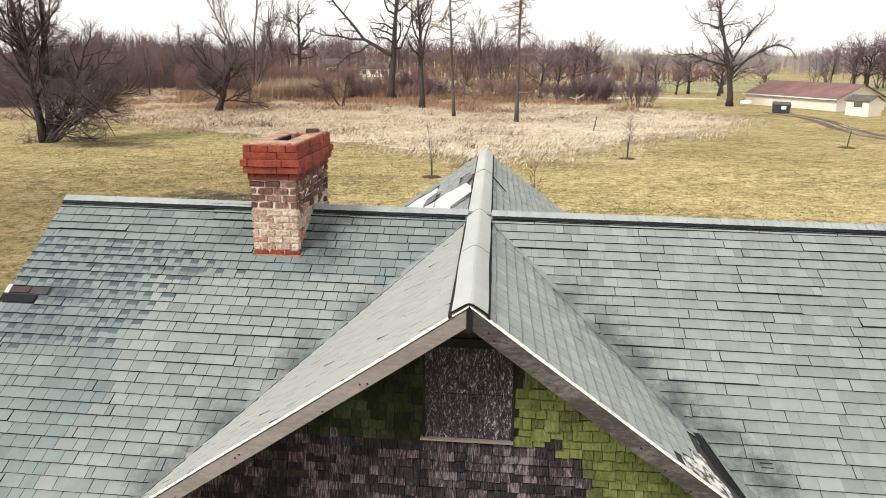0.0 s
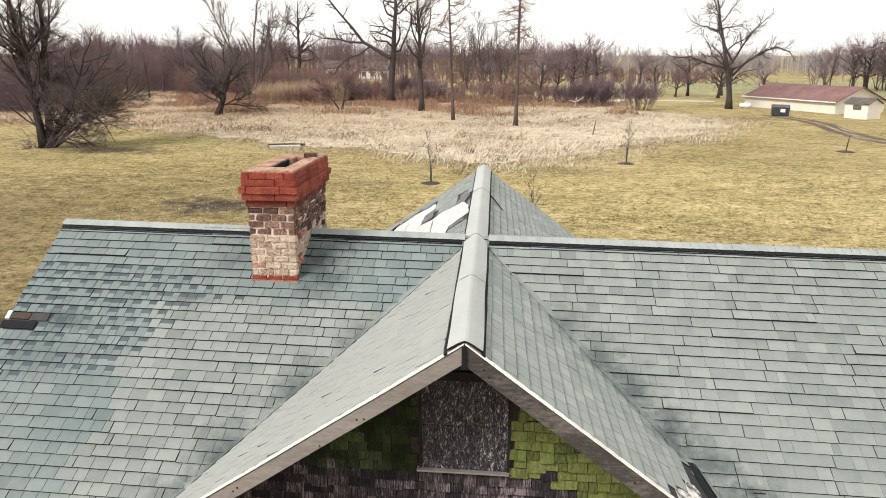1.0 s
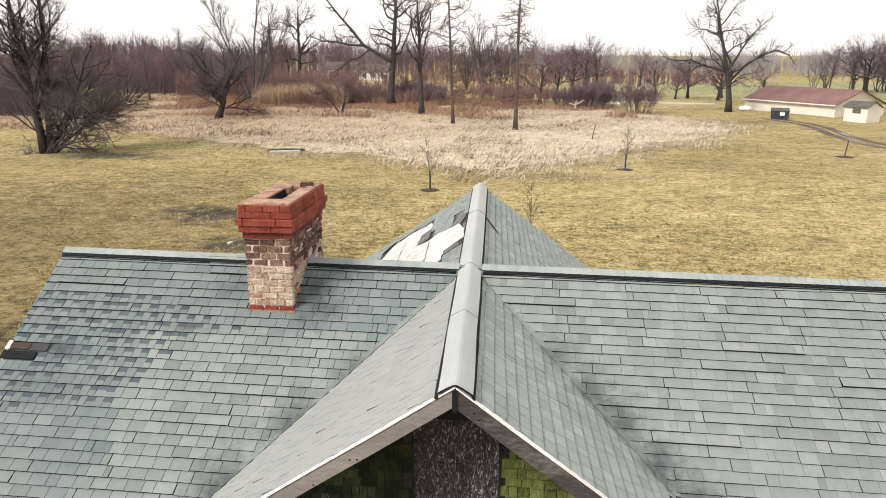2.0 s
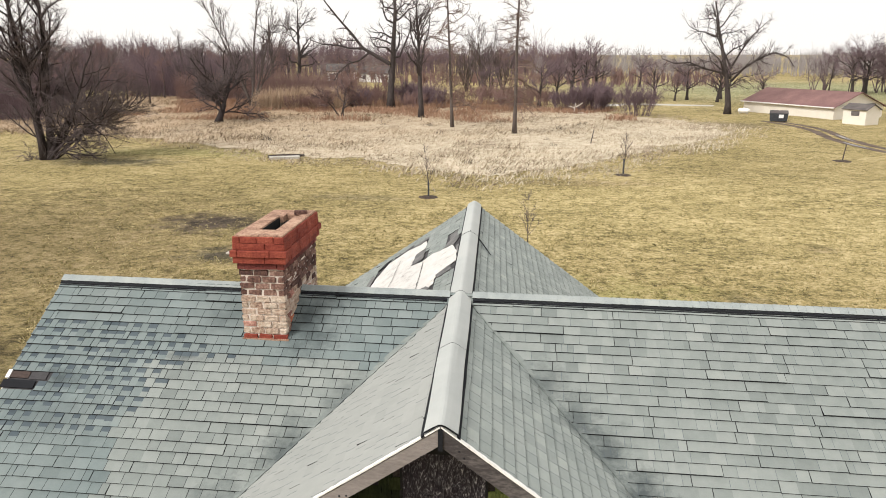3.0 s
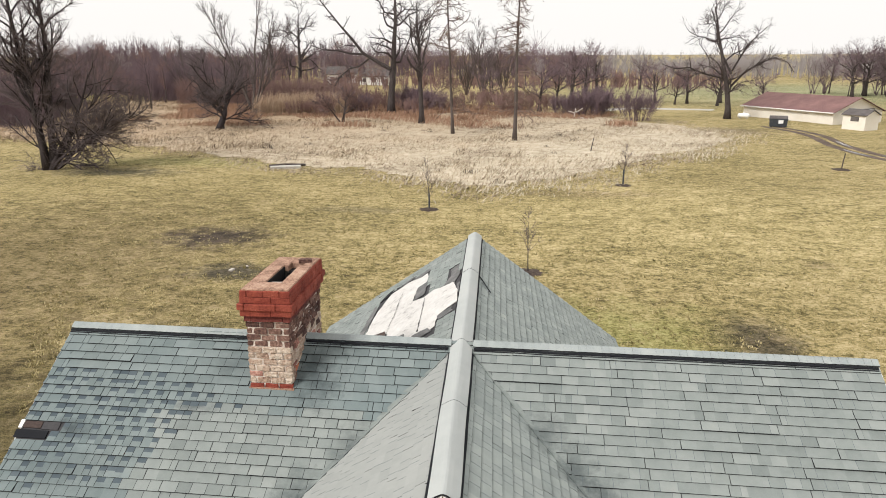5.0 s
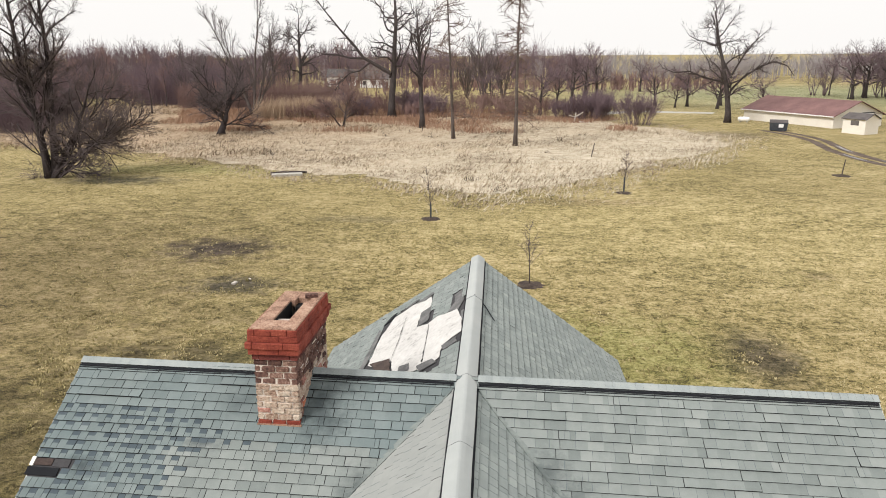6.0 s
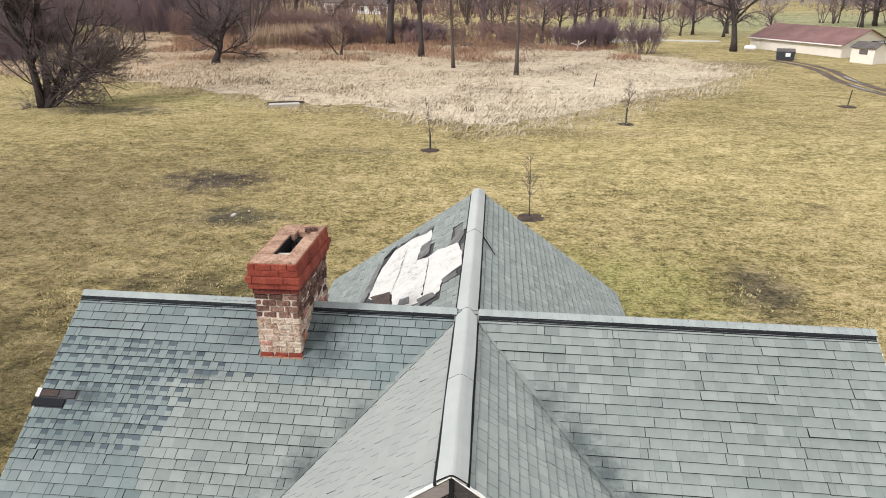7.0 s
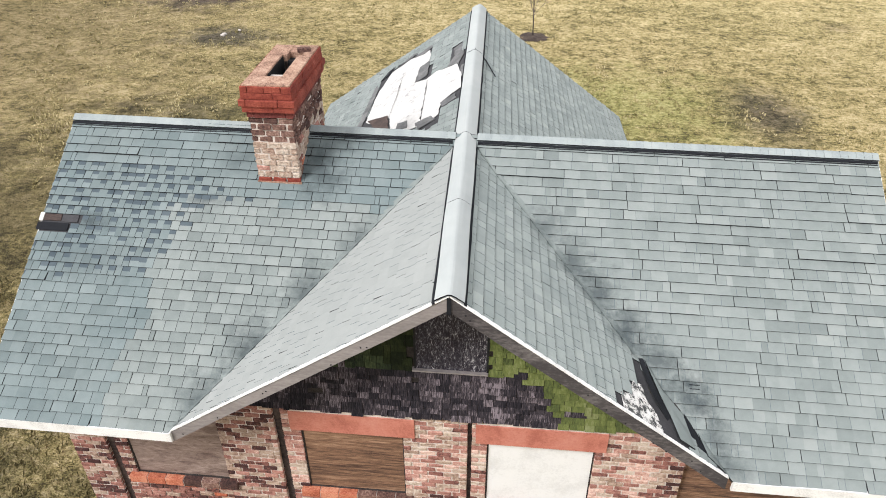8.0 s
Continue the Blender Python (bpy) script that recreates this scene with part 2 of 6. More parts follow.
M["mortar_white"] = material("white_lime_mortar", [(0.0, (0.345, 0.27, 0.23)), (0.5, (0.598, 0.517, 0.46)), (1.0, (0.77, 0.713, 0.655))], 1.0, (6, 50), (0.5, 0.5), 0.8, 60)
M["brick_soot"] = material("sooty_brick", [(0.0, (0.022, 0.014, 0.014)), (0.4, (0.085, 0.045, 0.038)), (0.75, (0.20, 0.115, 0.09)), (1.0, (0.38, 0.26, 0.21))], 0.95, (5.0, 30.0), (0.4, 0.6), 1.0, 45, ob_random=0.5, contrast=2.6, depth=0.015)
M["brick_wall"] = material("old_wall_brick", [(0.0, (0.0575, 0.0276, 0.0253)), (0.3, (0.23, 0.101, 0.0805)), (0.65, (0.414, 0.218, 0.172)), (1.0, (0.667, 0.483, 0.402))], 0.92, (4.0, 30.0), (0.45, 0.55), 0.9, 40, ob_random=0.75, island=0.75, contrast=2.2, depth=0.015)
M["brick_orange"] = material("orange_brick", [(0.1, (0.20, 0.05, 0.03)), (0.5, (0.42, 0.13, 0.072)), (0.9, (0.58, 0.27, 0.17))], 0.9, (5.0, 40.0), (0.45, 0.45), 0.6, 60, ob_random=0.4, island=0.4, contrast=2.4)
M["mortar"] = material("lime_mortar", [(0.0, (0.30, 0.26, 0.235)), (0.5, (0.50, 0.455, 0.415)), (1.0, (0.62, 0.585, 0.54))], 1.0, (4, 60), (0.5, 0.5), 0.6, 80)
M["groove"] = material("dark_gap", [(0.3, (0.02, 0.016, 0.016)), (0.7, (0.085, 0.06, 0.052))], 0.95, (3, 20), (0.5, 0.5), 0.5, 40)
M["lintel"] = material("painted_steel_lintel", [(0.25, (0.33, 0.10, 0.07)), (0.5, (0.46, 0.165, 0.118)), (0.8, (0.52, 0.225, 0.17))], 0.6, (3, 40), (0.6, 0.4), 0.2)
M["white_board"] = material("white_panel", [(0.25, (0.602, 0.593, 0.576)), (0.5, (0.705, 0.697, 0.679)), (0.8, (0.722, 0.714, 0.697))], 0.55, (2, 30), (0.7, 0.3), 0.1)
M["bark"] = material("grey_brown_bark", [(0.0, (0.0229, 0.0184, 0.0184)), (0.5, (0.0574, 0.0471, 0.0448)), (1.0, (0.132, 0.111, 0.105))], 0.95, (3.0, 30.0), (0.5, 0.5), 0.6, 30, stretch=(2, 2, 0.5))
M["bark_dark"] = material("damp_dark_bark", [(0.0, (0.014, 0.011, 0.012)), (0.5, (0.036, 0.029, 0.029)), (1.0, (0.085, 0.071, 0.069))], 0.95, (3.0, 30.0), (0.5, 0.5), 0.6, 30, stretch=(2, 2, 0.5))
M["bark_pine"] = material("grey_pine_bark", [(0.0, (0.045, 0.036, 0.033)), (0.5, (0.10, 0.082, 0.074)), (1.0, (0.19, 0.16, 0.147))], 0.95, (3.0, 30.0), (0.5, 0.5), 0.6, 30, stretch=(2, 2, 0.5))
M["twig"] = material("bare_twigs", [(0.0, (0.0585, 0.0468, 0.0481)), (1.0, (0.169, 0.134, 0.133))], 0.95, (0.4, 6.0), (0.6, 0.4), 0.0)
M["twig_red"] = material("reddish_bare_twigs", [(0.0, (0.127, 0.077, 0.069)), (1.0, (0.287, 0.19, 0.17))], 0.95, (0.1, 4.0), (0.6, 0.4), 0.0)
M["twig_purple"] = material("dark_brush_twigs", [(0.0, (0.0875, 0.0625, 0.0716)), (1.0, (0.239, 0.171, 0.187))], 0.95, (0.1, 4.0), (0.6, 0.4), 0.0)
M["twig_brown"] = material("brown_dead_twigs", [(0.0, (0.102, 0.072, 0.06)), (1.0, (0.24, 0.174, 0.144))], 0.95, (0.4, 6.0), (0.6, 0.4), 0.0)
# distance haze painted into the twig colour of the far trees
M["twig_hazed"] = material("hazed_grey_twigs", [(0.0, (0.22, 0.2, 0.2)), (1.0, (0.36, 0.33, 0.325))], 0.95, (0.1, 4.0), (0.6, 0.4), 0.0)
M["reed"] = material("dry_reed", [(0.0, (0.20, 0.13, 0.09)), (0.5, (0.36, 0.26, 0.18)), (1.0, (0.54, 0.43, 0.32))], 0.95, (0.3, 4), (0.5, 0.3), 0.0, island=0.4)
M["rust_grass"] = material("rusty_brush_grass", [(0.0, (0.142, 0.0756, 0.0492)), (0.5, (0.285, 0.172, 0.115)), (1.0, (0.446, 0.294, 0.201))], 0.95, (0.15, 3), (0.55, 0.3), 0.0, island=0.3)
M["lawn_blade"] = material("winter_lawn_blades", [(0.0, (0.108, 0.092, 0.0378)), (0.5, (0.324, 0.27, 0.124)), (1.0, (0.605, 0.513, 0.308))], 0.95, (0.10, 0.9), (0.4, 0.6), 0.0, island=0.6, contrast=3.0)
M["soil"] = material("dark_mulch", [(0.3, (0.03, 0.022, 0.02)), (0.7, (0.10, 0.075, 0.06))], 1.0, (3, 25), (0.5, 0.5), 0.8, 15, depth=0.05)
M["track"] = material("muddy_track", [(0.0, (0.05, 0.034, 0.027)), (0.5, (0.11, 0.08, 0.062)), (1.0, (0.22, 0.175, 0.145))], 0.9, (0.6, 6), (0.55, 0.45), 0.6, 6, contrast=3.0, depth=0.05)
M["puddle"] = material("puddle_water", [(0.3, (0.03, 0.026, 0.022)), (0.7, (0.05, 0.045, 0.04))], 0.05, (0.6, 6), (0.55, 0.45), 0.0)
M["weed"] = material("rough_wall_grass", [(0.0, (0.045, 0.04, 0.018)), (0.5, (0.13, 0.11, 0.045)), (1.0, (0.32, 0.25, 0.13))], 0.95, (0.3, 1.2), (0.4, 0.6), 0.0, island=0.6, contrast=3.0)
M["concrete"] = material("pale_concrete", [(0.3, (0.34, 0.32, 0.29)), (0.7, (0.52, 0.50, 0.46))], 0.9, (1.5, 20), (0.5, 0.5), 0.4)
M["barn_wall"] = material("cream_metal_siding", [(0.0, (0.64, 0.59, 0.51)), (1.0, (0.80, 0.76, 0.69))], 0.6, (0.5, 6), (0.6, 0.4), 0.1)
M["barn_roof"] = material("maroon_barn_roofing", [(0.2, (0.115, 0.058, 0.055)), (0.5, (0.17, 0.088, 0.082)), (0.8, (0.235, 0.125, 0.115))], 0.8, (0.6, 8), (0.5, 0.5), 0.2)
M["grey_roof"] = material("dark_grey_roofing", [(0.3, (0.07, 0.062, 0.06)), (0.7, (0.14, 0.125, 0.12))], 0.85, (1, 10), (0.5, 0.5), 0.2)
M["dark_steel"] = material("dark_painted_steel", [(0.3, (0.018, 0.022, 0.028)), (0.7, (0.05, 0.055, 0.065))], 0.6, (1.5, 12), (0.5, 0.5), 0.2)
M["black"] = material("black_opening_and_shade", [(0.3, (0.012, 0.012, 0.013)), (0.7, (0.02, 0.02, 0.021))], 0.9)
M["paper"] = material("white_sign", [(0.3, (0.7, 0.7, 0.69)), (0.7, (0.8, 0.8, 0.79))], 0.6)


def straw_material():
    """Dry grass, paler and pinker in the east, brown with dead weeds towards the woods."""
    m = material("dry_meadow_grass", [(0.0, (0.15, 0.105, 0.07)), (0.3, (0.335, 0.272, 0.196)), (0.6, (0.495, 0.43, 0.322)), (1.0, (0.65, 0.585, 0.465))], 0.95, (0.12, 0.9, 5.0), (0.34, 0.36, 0.30), 0.8, 6.0, island=0.5, contrast=4.4, depth=0.15)
    n, l = m.node_tree.nodes, m.node_tree.links
    bsdf = n["Principled BSDF"]
    base = bsdf.inputs["Base Color"].links[0].from_socket
    geo = n.new("ShaderNodeNewGeometry")
    t = n.new("ShaderNodeTexNoise")
    t.inputs["Scale"].default_value = 0.12
    t.inputs["Detail"].default_value = 7
    t.inputs["Roughness"].default_value = 0.7
    l.new(geo.outputs["Position"], t.inputs["Vector"])
    dot = n.new("ShaderNodeVectorMath")
    dot.operation = "DOT_PRODUCT"
    dot.inputs[1].default_value = (-0.016, 0.014, 0)
    l.new(geo.outputs["Position"], dot.inputs[0])
    add = n.new("ShaderNodeMath")
    add.operation = "MULTIPLY_ADD"
    add.inputs[1].default_value = 2.4
    l.new(t.outputs["Fac"], add.inputs[0])
    l.new(dot.outputs["Value"], add.inputs[2])
    mr = n.new("ShaderNodeMapRange")
    mr.inputs["From Min"].default_value = 2.0
    mr.inputs["From Max"].default_value = 3.3
    mr.inputs["To Max"].default_value = 0.8
    l.new(add.outputs[0], mr.inputs["Value"])
    mx = n.new("ShaderNodeMix")
    mx.data_type = "RGBA"
    mx.blend_type = "MULTIPLY"
    mx.inputs["B"].default_value = (0.64, 0.52, 0.43, 1)
    l.new(mr.outputs["Result"], mx.inputs["Factor"])
    l.new(base, mx.inputs["A"])
    l.new(mx.outputs["Result"], bsdf.inputs["Base Color"])
    return m


M["straw"] = straw_material()


def lawn_material():
    m = material("winter_lawn", [(0.0, (0.075, 0.058, 0.027)), (0.22, (0.17, 0.142, 0.052)), (0.5, (0.325, 0.262, 0.113)), (0.75, (0.43, 0.34, 0.165)), (1.0, (0.54, 0.44, 0.255))],
                 0.98, (0.11, 0.6, 2.4, 8.0, 34.0), (0.12, 0.13, 0.17, 0.28, 0.30), 1.0, 18.0, contrast=8.0, depth=0.1, stretch=(0.8, 1, 1))
    n, l = m.node_tree.nodes, m.node_tree.links
    bsdf = n["Principled BSDF"]
    base = bsdf.inputs["Base Color"].links[0].from_socket
    geo = n.new("ShaderNodeNewGeometry")
    wob = n.new("ShaderNodeTexNoise")
    wob.inputs["Scale"].default_value = 0.9
    wob.inputs["Detail"].default_value = 8
    wob.inputs["Roughness"].default_value = 0.7
    l.new(geo.outputs["Position"], wob.inputs["Vector"])
    # bare spots and wide darker, lighter and greener turf: x, y, half width, half depth, strength
    for x, y, a, b, s, col in ((-15.6, 36.6, 3.1, 2.4, 1.0, (0.095, 0.075, 0.05)), (-12.3, 30.4, 2.2, 1.4, 0.95, (0.1, 0.088, 0.055)), (-10.8, 22.6, 3.0, 1.2, 0.6, (0.07, 0.06, 0.03)),
                               (8.8, 24.0, 1.5, 2.6, 0.85, (0.075, 0.06, 0.04)), (-13.5, 12.5, 6.0, 7.5, 0.55, (0.115, 0.09, 0.04)), (-8.5, 6.0, 3.5, 4.0, 0.75, (0.075, 0.065, 0.03)), (-24, 29, 15, 18, 0.75, (0.135, 0.104, 0.045)), (-13, 17, 9, 6, 0.65, (0.115, 0.095, 0.038)), (-9, 24, 6, 5, 0.35, (0.15, 0.125, 0.05)), (13, 42, 20, 13, 0.45, (0.43, 0.36, 0.16)), (-33, 57.0, 5.5, 2.2, 0.9, (0.10, 0.09, 0.05)),
                               (-9.5, 44, 3.6, 1.2, 0.55, (0.14, 0.12, 0.06)), (5.0, 50.5, 6.0, 1.4, 0.5, (0.16, 0.12, 0.06)),
                               (14.5, 34, 0.9, 0.9, 0.6, (0.14, 0.11, 0.05)), (-30, 63, 14, 3.0, 0.35, (0.25, 0.26, 0.08)),
                               (-7, 20, 4, 4, 0.5, (0.12, 0.12, 0.035)), (27, 95, 5.5, 5, 0.7, (0.15, 0.12, 0.07)), (3, 24, 6, 4, 0.5, (0.17, 0.19, 0.045)), (75, 190, 70, 62, 0.8, (0.235, 0.25, 0.13))):
        sub = n.new("ShaderNodeVectorMath")
        sub.operation = "SUBTRACT"
        sub.inputs[1].default_value = (x, y, 0)
        l.new(geo.outputs["Position"], sub.inputs[0])
        sc = n.new("ShaderNodeVectorMath")
        sc.operation = "MULTIPLY"
        sc.inputs[1].default_value = (1 / a, 1 / b, 0)
        l.new(sub.outputs[0], sc.inputs[0])
        ln = n.new("ShaderNodeVectorMath")
        ln.operation = "LENGTH"
        l.new(sc.outputs[0], ln.inputs[0])
        ad = n.new("ShaderNodeMath")
        ad.operation = "MULTIPLY_ADD"
        ad.inputs[1].default_value = 2.4
        l.new(wob.outputs["Fac"], ad.inputs[0])
        l.new(ln.outputs["Value"], ad.inputs[2])
        mr = n.new("ShaderNodeMapRange")
        mr.inputs["From Min"].default_value = 1.6
        mr.inputs["From Max"].default_value = 2.4
        mr.inputs["To Min"].default_value = s
        mr.inputs["To Max"].default_value = 0.0
        l.new(ad.outputs[0], mr.inputs["Value"])
        mx = n.new("ShaderNodeMix")
        mx.data_type = "RGBA"
        mx.blend_type = "MULTIPLY"
        mx.inputs["B"].default_value = (col[0] / 0.30, col[1] / 0.245, col[2] / 0.105, 1)
        l.new(mr.outputs["Result"], mx.inputs["Factor"])
        l.new(base, mx.inputs["A"])
        base = mx.outputs["Result"]
    l.new(base, bsdf.inputs["Base Color"])
    return m


M["lawn"] = lawn_material()

# ---------------------------------------------------------------- mesh helpers


class Shape:
    """Collects faces for one mesh."""

    def __init__(self):
        self.v, self.f, self.mi, self.mats, self.tones = [], [], [], [], []

    def mat(self, key):
        if key not in self.mats:
            self.mats.append(key)
        return self.mats.index(key)

    def face(self, pts, key):
        i = len(self.v)
        self.v.extend([tuple(p) for p in pts])
        self.f.append(tuple(range(i, i + len(pts))))
        self.mi.append(self.mat(key))

    def solid(self, pts, faces, key):
        i = len(self.v)
        self.v.extend([tuple(p) for p in pts])
        k = self.mat(key)
        for f in faces:
            self.f.append(tuple(i + j for j in f))
            self.mi.append(k)

    def box(self, x0, x1, y0, y1, z0, z1, key, m=None):
        pts = [Vector(p) for p in ((x0, y0, z0), (x1, y0, z0), (x1, y1, z0), (x0, y1, z0), (x0, y0, z1), (x1, y0, z1), (x1, y1, z1), (x0, y1, z1))]
        if m is not None:
            pts = [m @ p for p in pts]
        self.solid(pts, BOX, key)

    def chamfer(self, x0, x1, y0, y1, z0, z1, c, key, m=None, warp=0.0, rng=None):
        """A block whose upright edges and top are cut back by c."""
        ring = lambda a, b, d, e, q: [(a + q, b, 0), (d - q, b, 0), (d, b + q, 0), (d, e - q, 0), (d - q, e, 0), (a + q, e, 0), (a, e - q, 0), (a, b + q, 0)]
        lo = [Vector((p[0], p[1], z0)) for p in ring(x0, y0, x1, y1, c)]
        mid = [Vector((p[0], p[1], z1 - c)) for p in ring(x0, y0, x1, y1, c)]
        top = [Vector((p[0], p[1], z1)) for p in ring(x0 + c, y0 + c, x1 - c, y1 - c, c)]
        pts = lo + mid + top
        if warp:
            pts = [p + Vector((rng.uniform(-warp, warp), rng.uniform(-warp, warp), rng.uniform(-warp, warp))) for p in pts]
        if m is not None:
            pts = [m @ p for p in pts]
        fs = [tuple(range(7, -1, -1)), tuple(range(16, 24))]
        for a in (0, 8):
            fs += [(a + i, a + (i + 1) % 8, a + 8 + (i + 1) % 8, a + 8 + i) for i in range(8)]
        self.solid(pts, fs, key)

    def prism(self, poly, n, lo, hi, top_key, side_key):
        """A slab over the polygon poly, from lo to hi along n; hi may be a list."""
        n = Vector(n)
        his = hi if isinstance(hi, (list, tuple)) else [hi] * len(poly)
        top = [p + n * h for p, h in zip(poly, his)]
        bot = [p + n * lo for p in poly]
        self.face(top, top_key)
        k = len(poly)
        for i in range(k):
            j = (i + 1) % k
            self.face((bot[i], bot[j], top[j], top[i]), side_key)

    def tube(self, pts, radii, sides, key):
        """A tapered round bar along pts."""
        i0 = len(self.v)
        k = self.mat(key)
        side = None
        for a, (p, r) in enumerate(zip(pts, radii)):
            d = (pts[min(a + 1, len(pts) - 1)] - pts[max(a - 1, 0)])
            if d.length < 1e-6:
                d = Vector((0, 0, 1))
            d = d.normalized()
            if side is None:
                side = d.orthogonal().normalized()
            else:
                side = (side - d * side.dot(d))
                side = side.normalized() if side.length > 1e-5 else d.orthogonal().normalized()
            other = d.cross(side)
            for q in range(sides):
                w = 2 * math.pi * q / sides
                self.v.append(tuple(p + side * (r * math.cos(w)) + other * (r * math.sin(w))))
        for a in range(len(pts) - 1):
            for q in range(sides):
                b = (q + 1) % sides
                self.f.append((i0 + a * sides + q, i0 + a * sides + b, i0 + (a + 1) * sides + b, i0 + (a + 1) * sides + q))
                self.mi.append(k)
        if sides < 5:
            return
        self.f.append(tuple(i0 + q for q in range(sides - 1, -1, -1)))
        self.mi.append(k)
        e = i0 + (len(pts) - 1) * sides
        self.f.append(tuple(e + q for q in range(sides)))
        self.mi.append(k)

    def weld(self):
        """Joins corners that lie in the same place."""
        seen, link = {}, []
        v = []
        for p in self.v:
            k = (round(p[0], 4), round(p[1], 4), round(p[2], 4))
            if k not in seen:
                seen[k] = len(v)
                v.append(p)
            link.append(seen[k])
        keep = []
        for i, f in enumerate(self.f):
            g = []
            for j in f:
                if link[j] not in g:
                    g.append(link[j])
            if len(g) > 2:
                keep.append((tuple(g), self.mi[i], self.tones[i] if self.tones else 0.5))
        self.v, self.f, self.mi = v, [k[0] for k in keep], [k[1] for k in keep]
        if self.tones:
            self.tones = [k[2] for k in keep]

    def mesh(self, name):
        me = bpy.data.meshes.new(name)
        me.from_pydata(self.v, [], self.f)
        for key in self.mats:
            me.materials.append(M[key])
        me.polygons.foreach_set("material_index", self.mi)
        if self.tones:
            me.attributes.new("tone", "FLOAT", "FACE").data.foreach_set("value", self.tones)
        me.update()
        return me


BOX = ((3, 2, 1, 0), (4, 5, 6, 7), (0, 1, 5, 4), (1, 2, 6, 5), (2, 3, 7, 6), (3, 0, 4, 7))


def part(name, shape, parent=None, label="", smooth=False):
    """One mesh object from a Shape, under parent."""
    me = shape.mesh(name)
    if smooth:
        me.polygons.foreach_set("use_smooth", [True] * len(me.polygons))
    ob = new(name, me)
    if parent is not None:
        ob.parent = parent
    if label:
        ob["label"] = label
    return ob


def thing(name, label, category, group="", kind="", at=(0, 0, 0)):
    ob = new(name)
    ob.empty_display_size = 0.2
    ob.location = at
    return tagged(ob, label, category, group, kind)


def clip(poly, f):
    """The part of a polygon where the linear function f is not negative."""
    out = []
    for i, p in enumerate(poly):
        q = poly[(i + 1) % len(poly)]
        a, b = f(p), f(q)
        if a >= 0:
            out.append(p)
        if (a >= 0) != (b >= 0):
            out.append(p + (q - p) * (a / (a - b)))
    return out


def inside(x, y, poly):
    hit = False
    for i, (ax, ay) in enumerate(poly):
        bx, by = poly[(i + 1) % len(poly)]
        if (ay > y) != (by > y) and x < (bx - ax) * (y - ay) / (by - ay) + ax:
            hit = not hit
    return hit


def wob(x, y, z=0.0, s=1.0):
    return noise.noise(Vector((x * s, y * s, z * s)))


# ---------------------------------------------------------------- plan of the house
RIDGE_Z, RIDGE_Y = 5.28, 10.47           # the main ridge runs along x
MAIN_S, LEFT_S, RIGHT_S = 0.64, 0.695, 0.735   # rise per metre of the slopes
X_LEFT, X_RIGHT = -6.50, 5.67            # the roof's two ends
EAVE_Y, EAVE_BACK = 6.50, 14.44
RAKE_Y, BACK_Y = 6.52, 17.45             # the cross gable's front and back edges
WALL_Y = 7.15
LEAN_X = -0.0306                         # the cross ridge runs slightly askew


def ridge_x(y):
    return -0.305 + LEAN_X * (y - RIDGE_Y)


def z_front(p):
    return RIDGE_Z - MAIN_S * (RIDGE_Y - p[1])


def z_rear(p):
    return RIDGE_Z - MAIN_S * (p[1] - RIDGE_Y)


def z_left(p):
    return RIDGE_Z - LEFT_S * (ridge_x(p[1]) - p[0])


def z_right(p):
    return RIDGE_Z - RIGHT_S * (p[0] - ridge_x(p[1]))


# ---------------------------------------------------------------- ground
def ground():
    s = Shape()
    near = np.arange(-120, 121, 4.0)
    far = np.array([150, 200, 280, 400, 700, 1300, 2500, 4500.0])
    xs = np.concatenate([-far[::-1], near, far])
    ys = np.concatenate([-far[::-1], np.arange(-60, 241, 4.0), far + 160])
    w = len(xs)
    v = []
    for y in ys:
        for x in xs:
            d = math.hypot(x, y - 10)
            h = 0.22 * wob(x, y, 0, 0.05) * min(1, max(0, (d - 14) / 20))
            v.append((x, y, h))
    f = [(j * w + i, j * w + i + 1, (j + 1) * w + i + 1, (j + 1) * w + i) for j in range(len(ys) - 1) for i in range(w - 1)]
    s.solid(v, f, "lawn")
    ob = part("ground", s, None, smooth=True)
    return tagged(ob, "patchy yellow-green winter lawn with bare brown spots", "ground", kind="structure")


ground()


def ground_z(x, y):
    return 0.22 * wob(x, y, 0, 0.05) * min(1, max(0, (math.hypot(x, y - 10) - 14) / 20))


MEADOW = [(-75, 88), (-58, 77), (-45, 75.3), (-35, 68.7), (-27.8, 64), (-22.5, 60), (-16.7, 57), (-13, 57.3), (-8.8, 54.4), (-5.7, 50.7), (-3, 49.2), (0, 48.7),
          (3.8, 51), (7.4, 55), (12.9, 62), (18.8, 71.3), (26.6, 82.4), (27.6, 88.7), (25.7, 102), (18.5, 110), (12, 128), (-10, 140), (-50, 152), (-78, 160), (-98, 158), (-95, 120)]


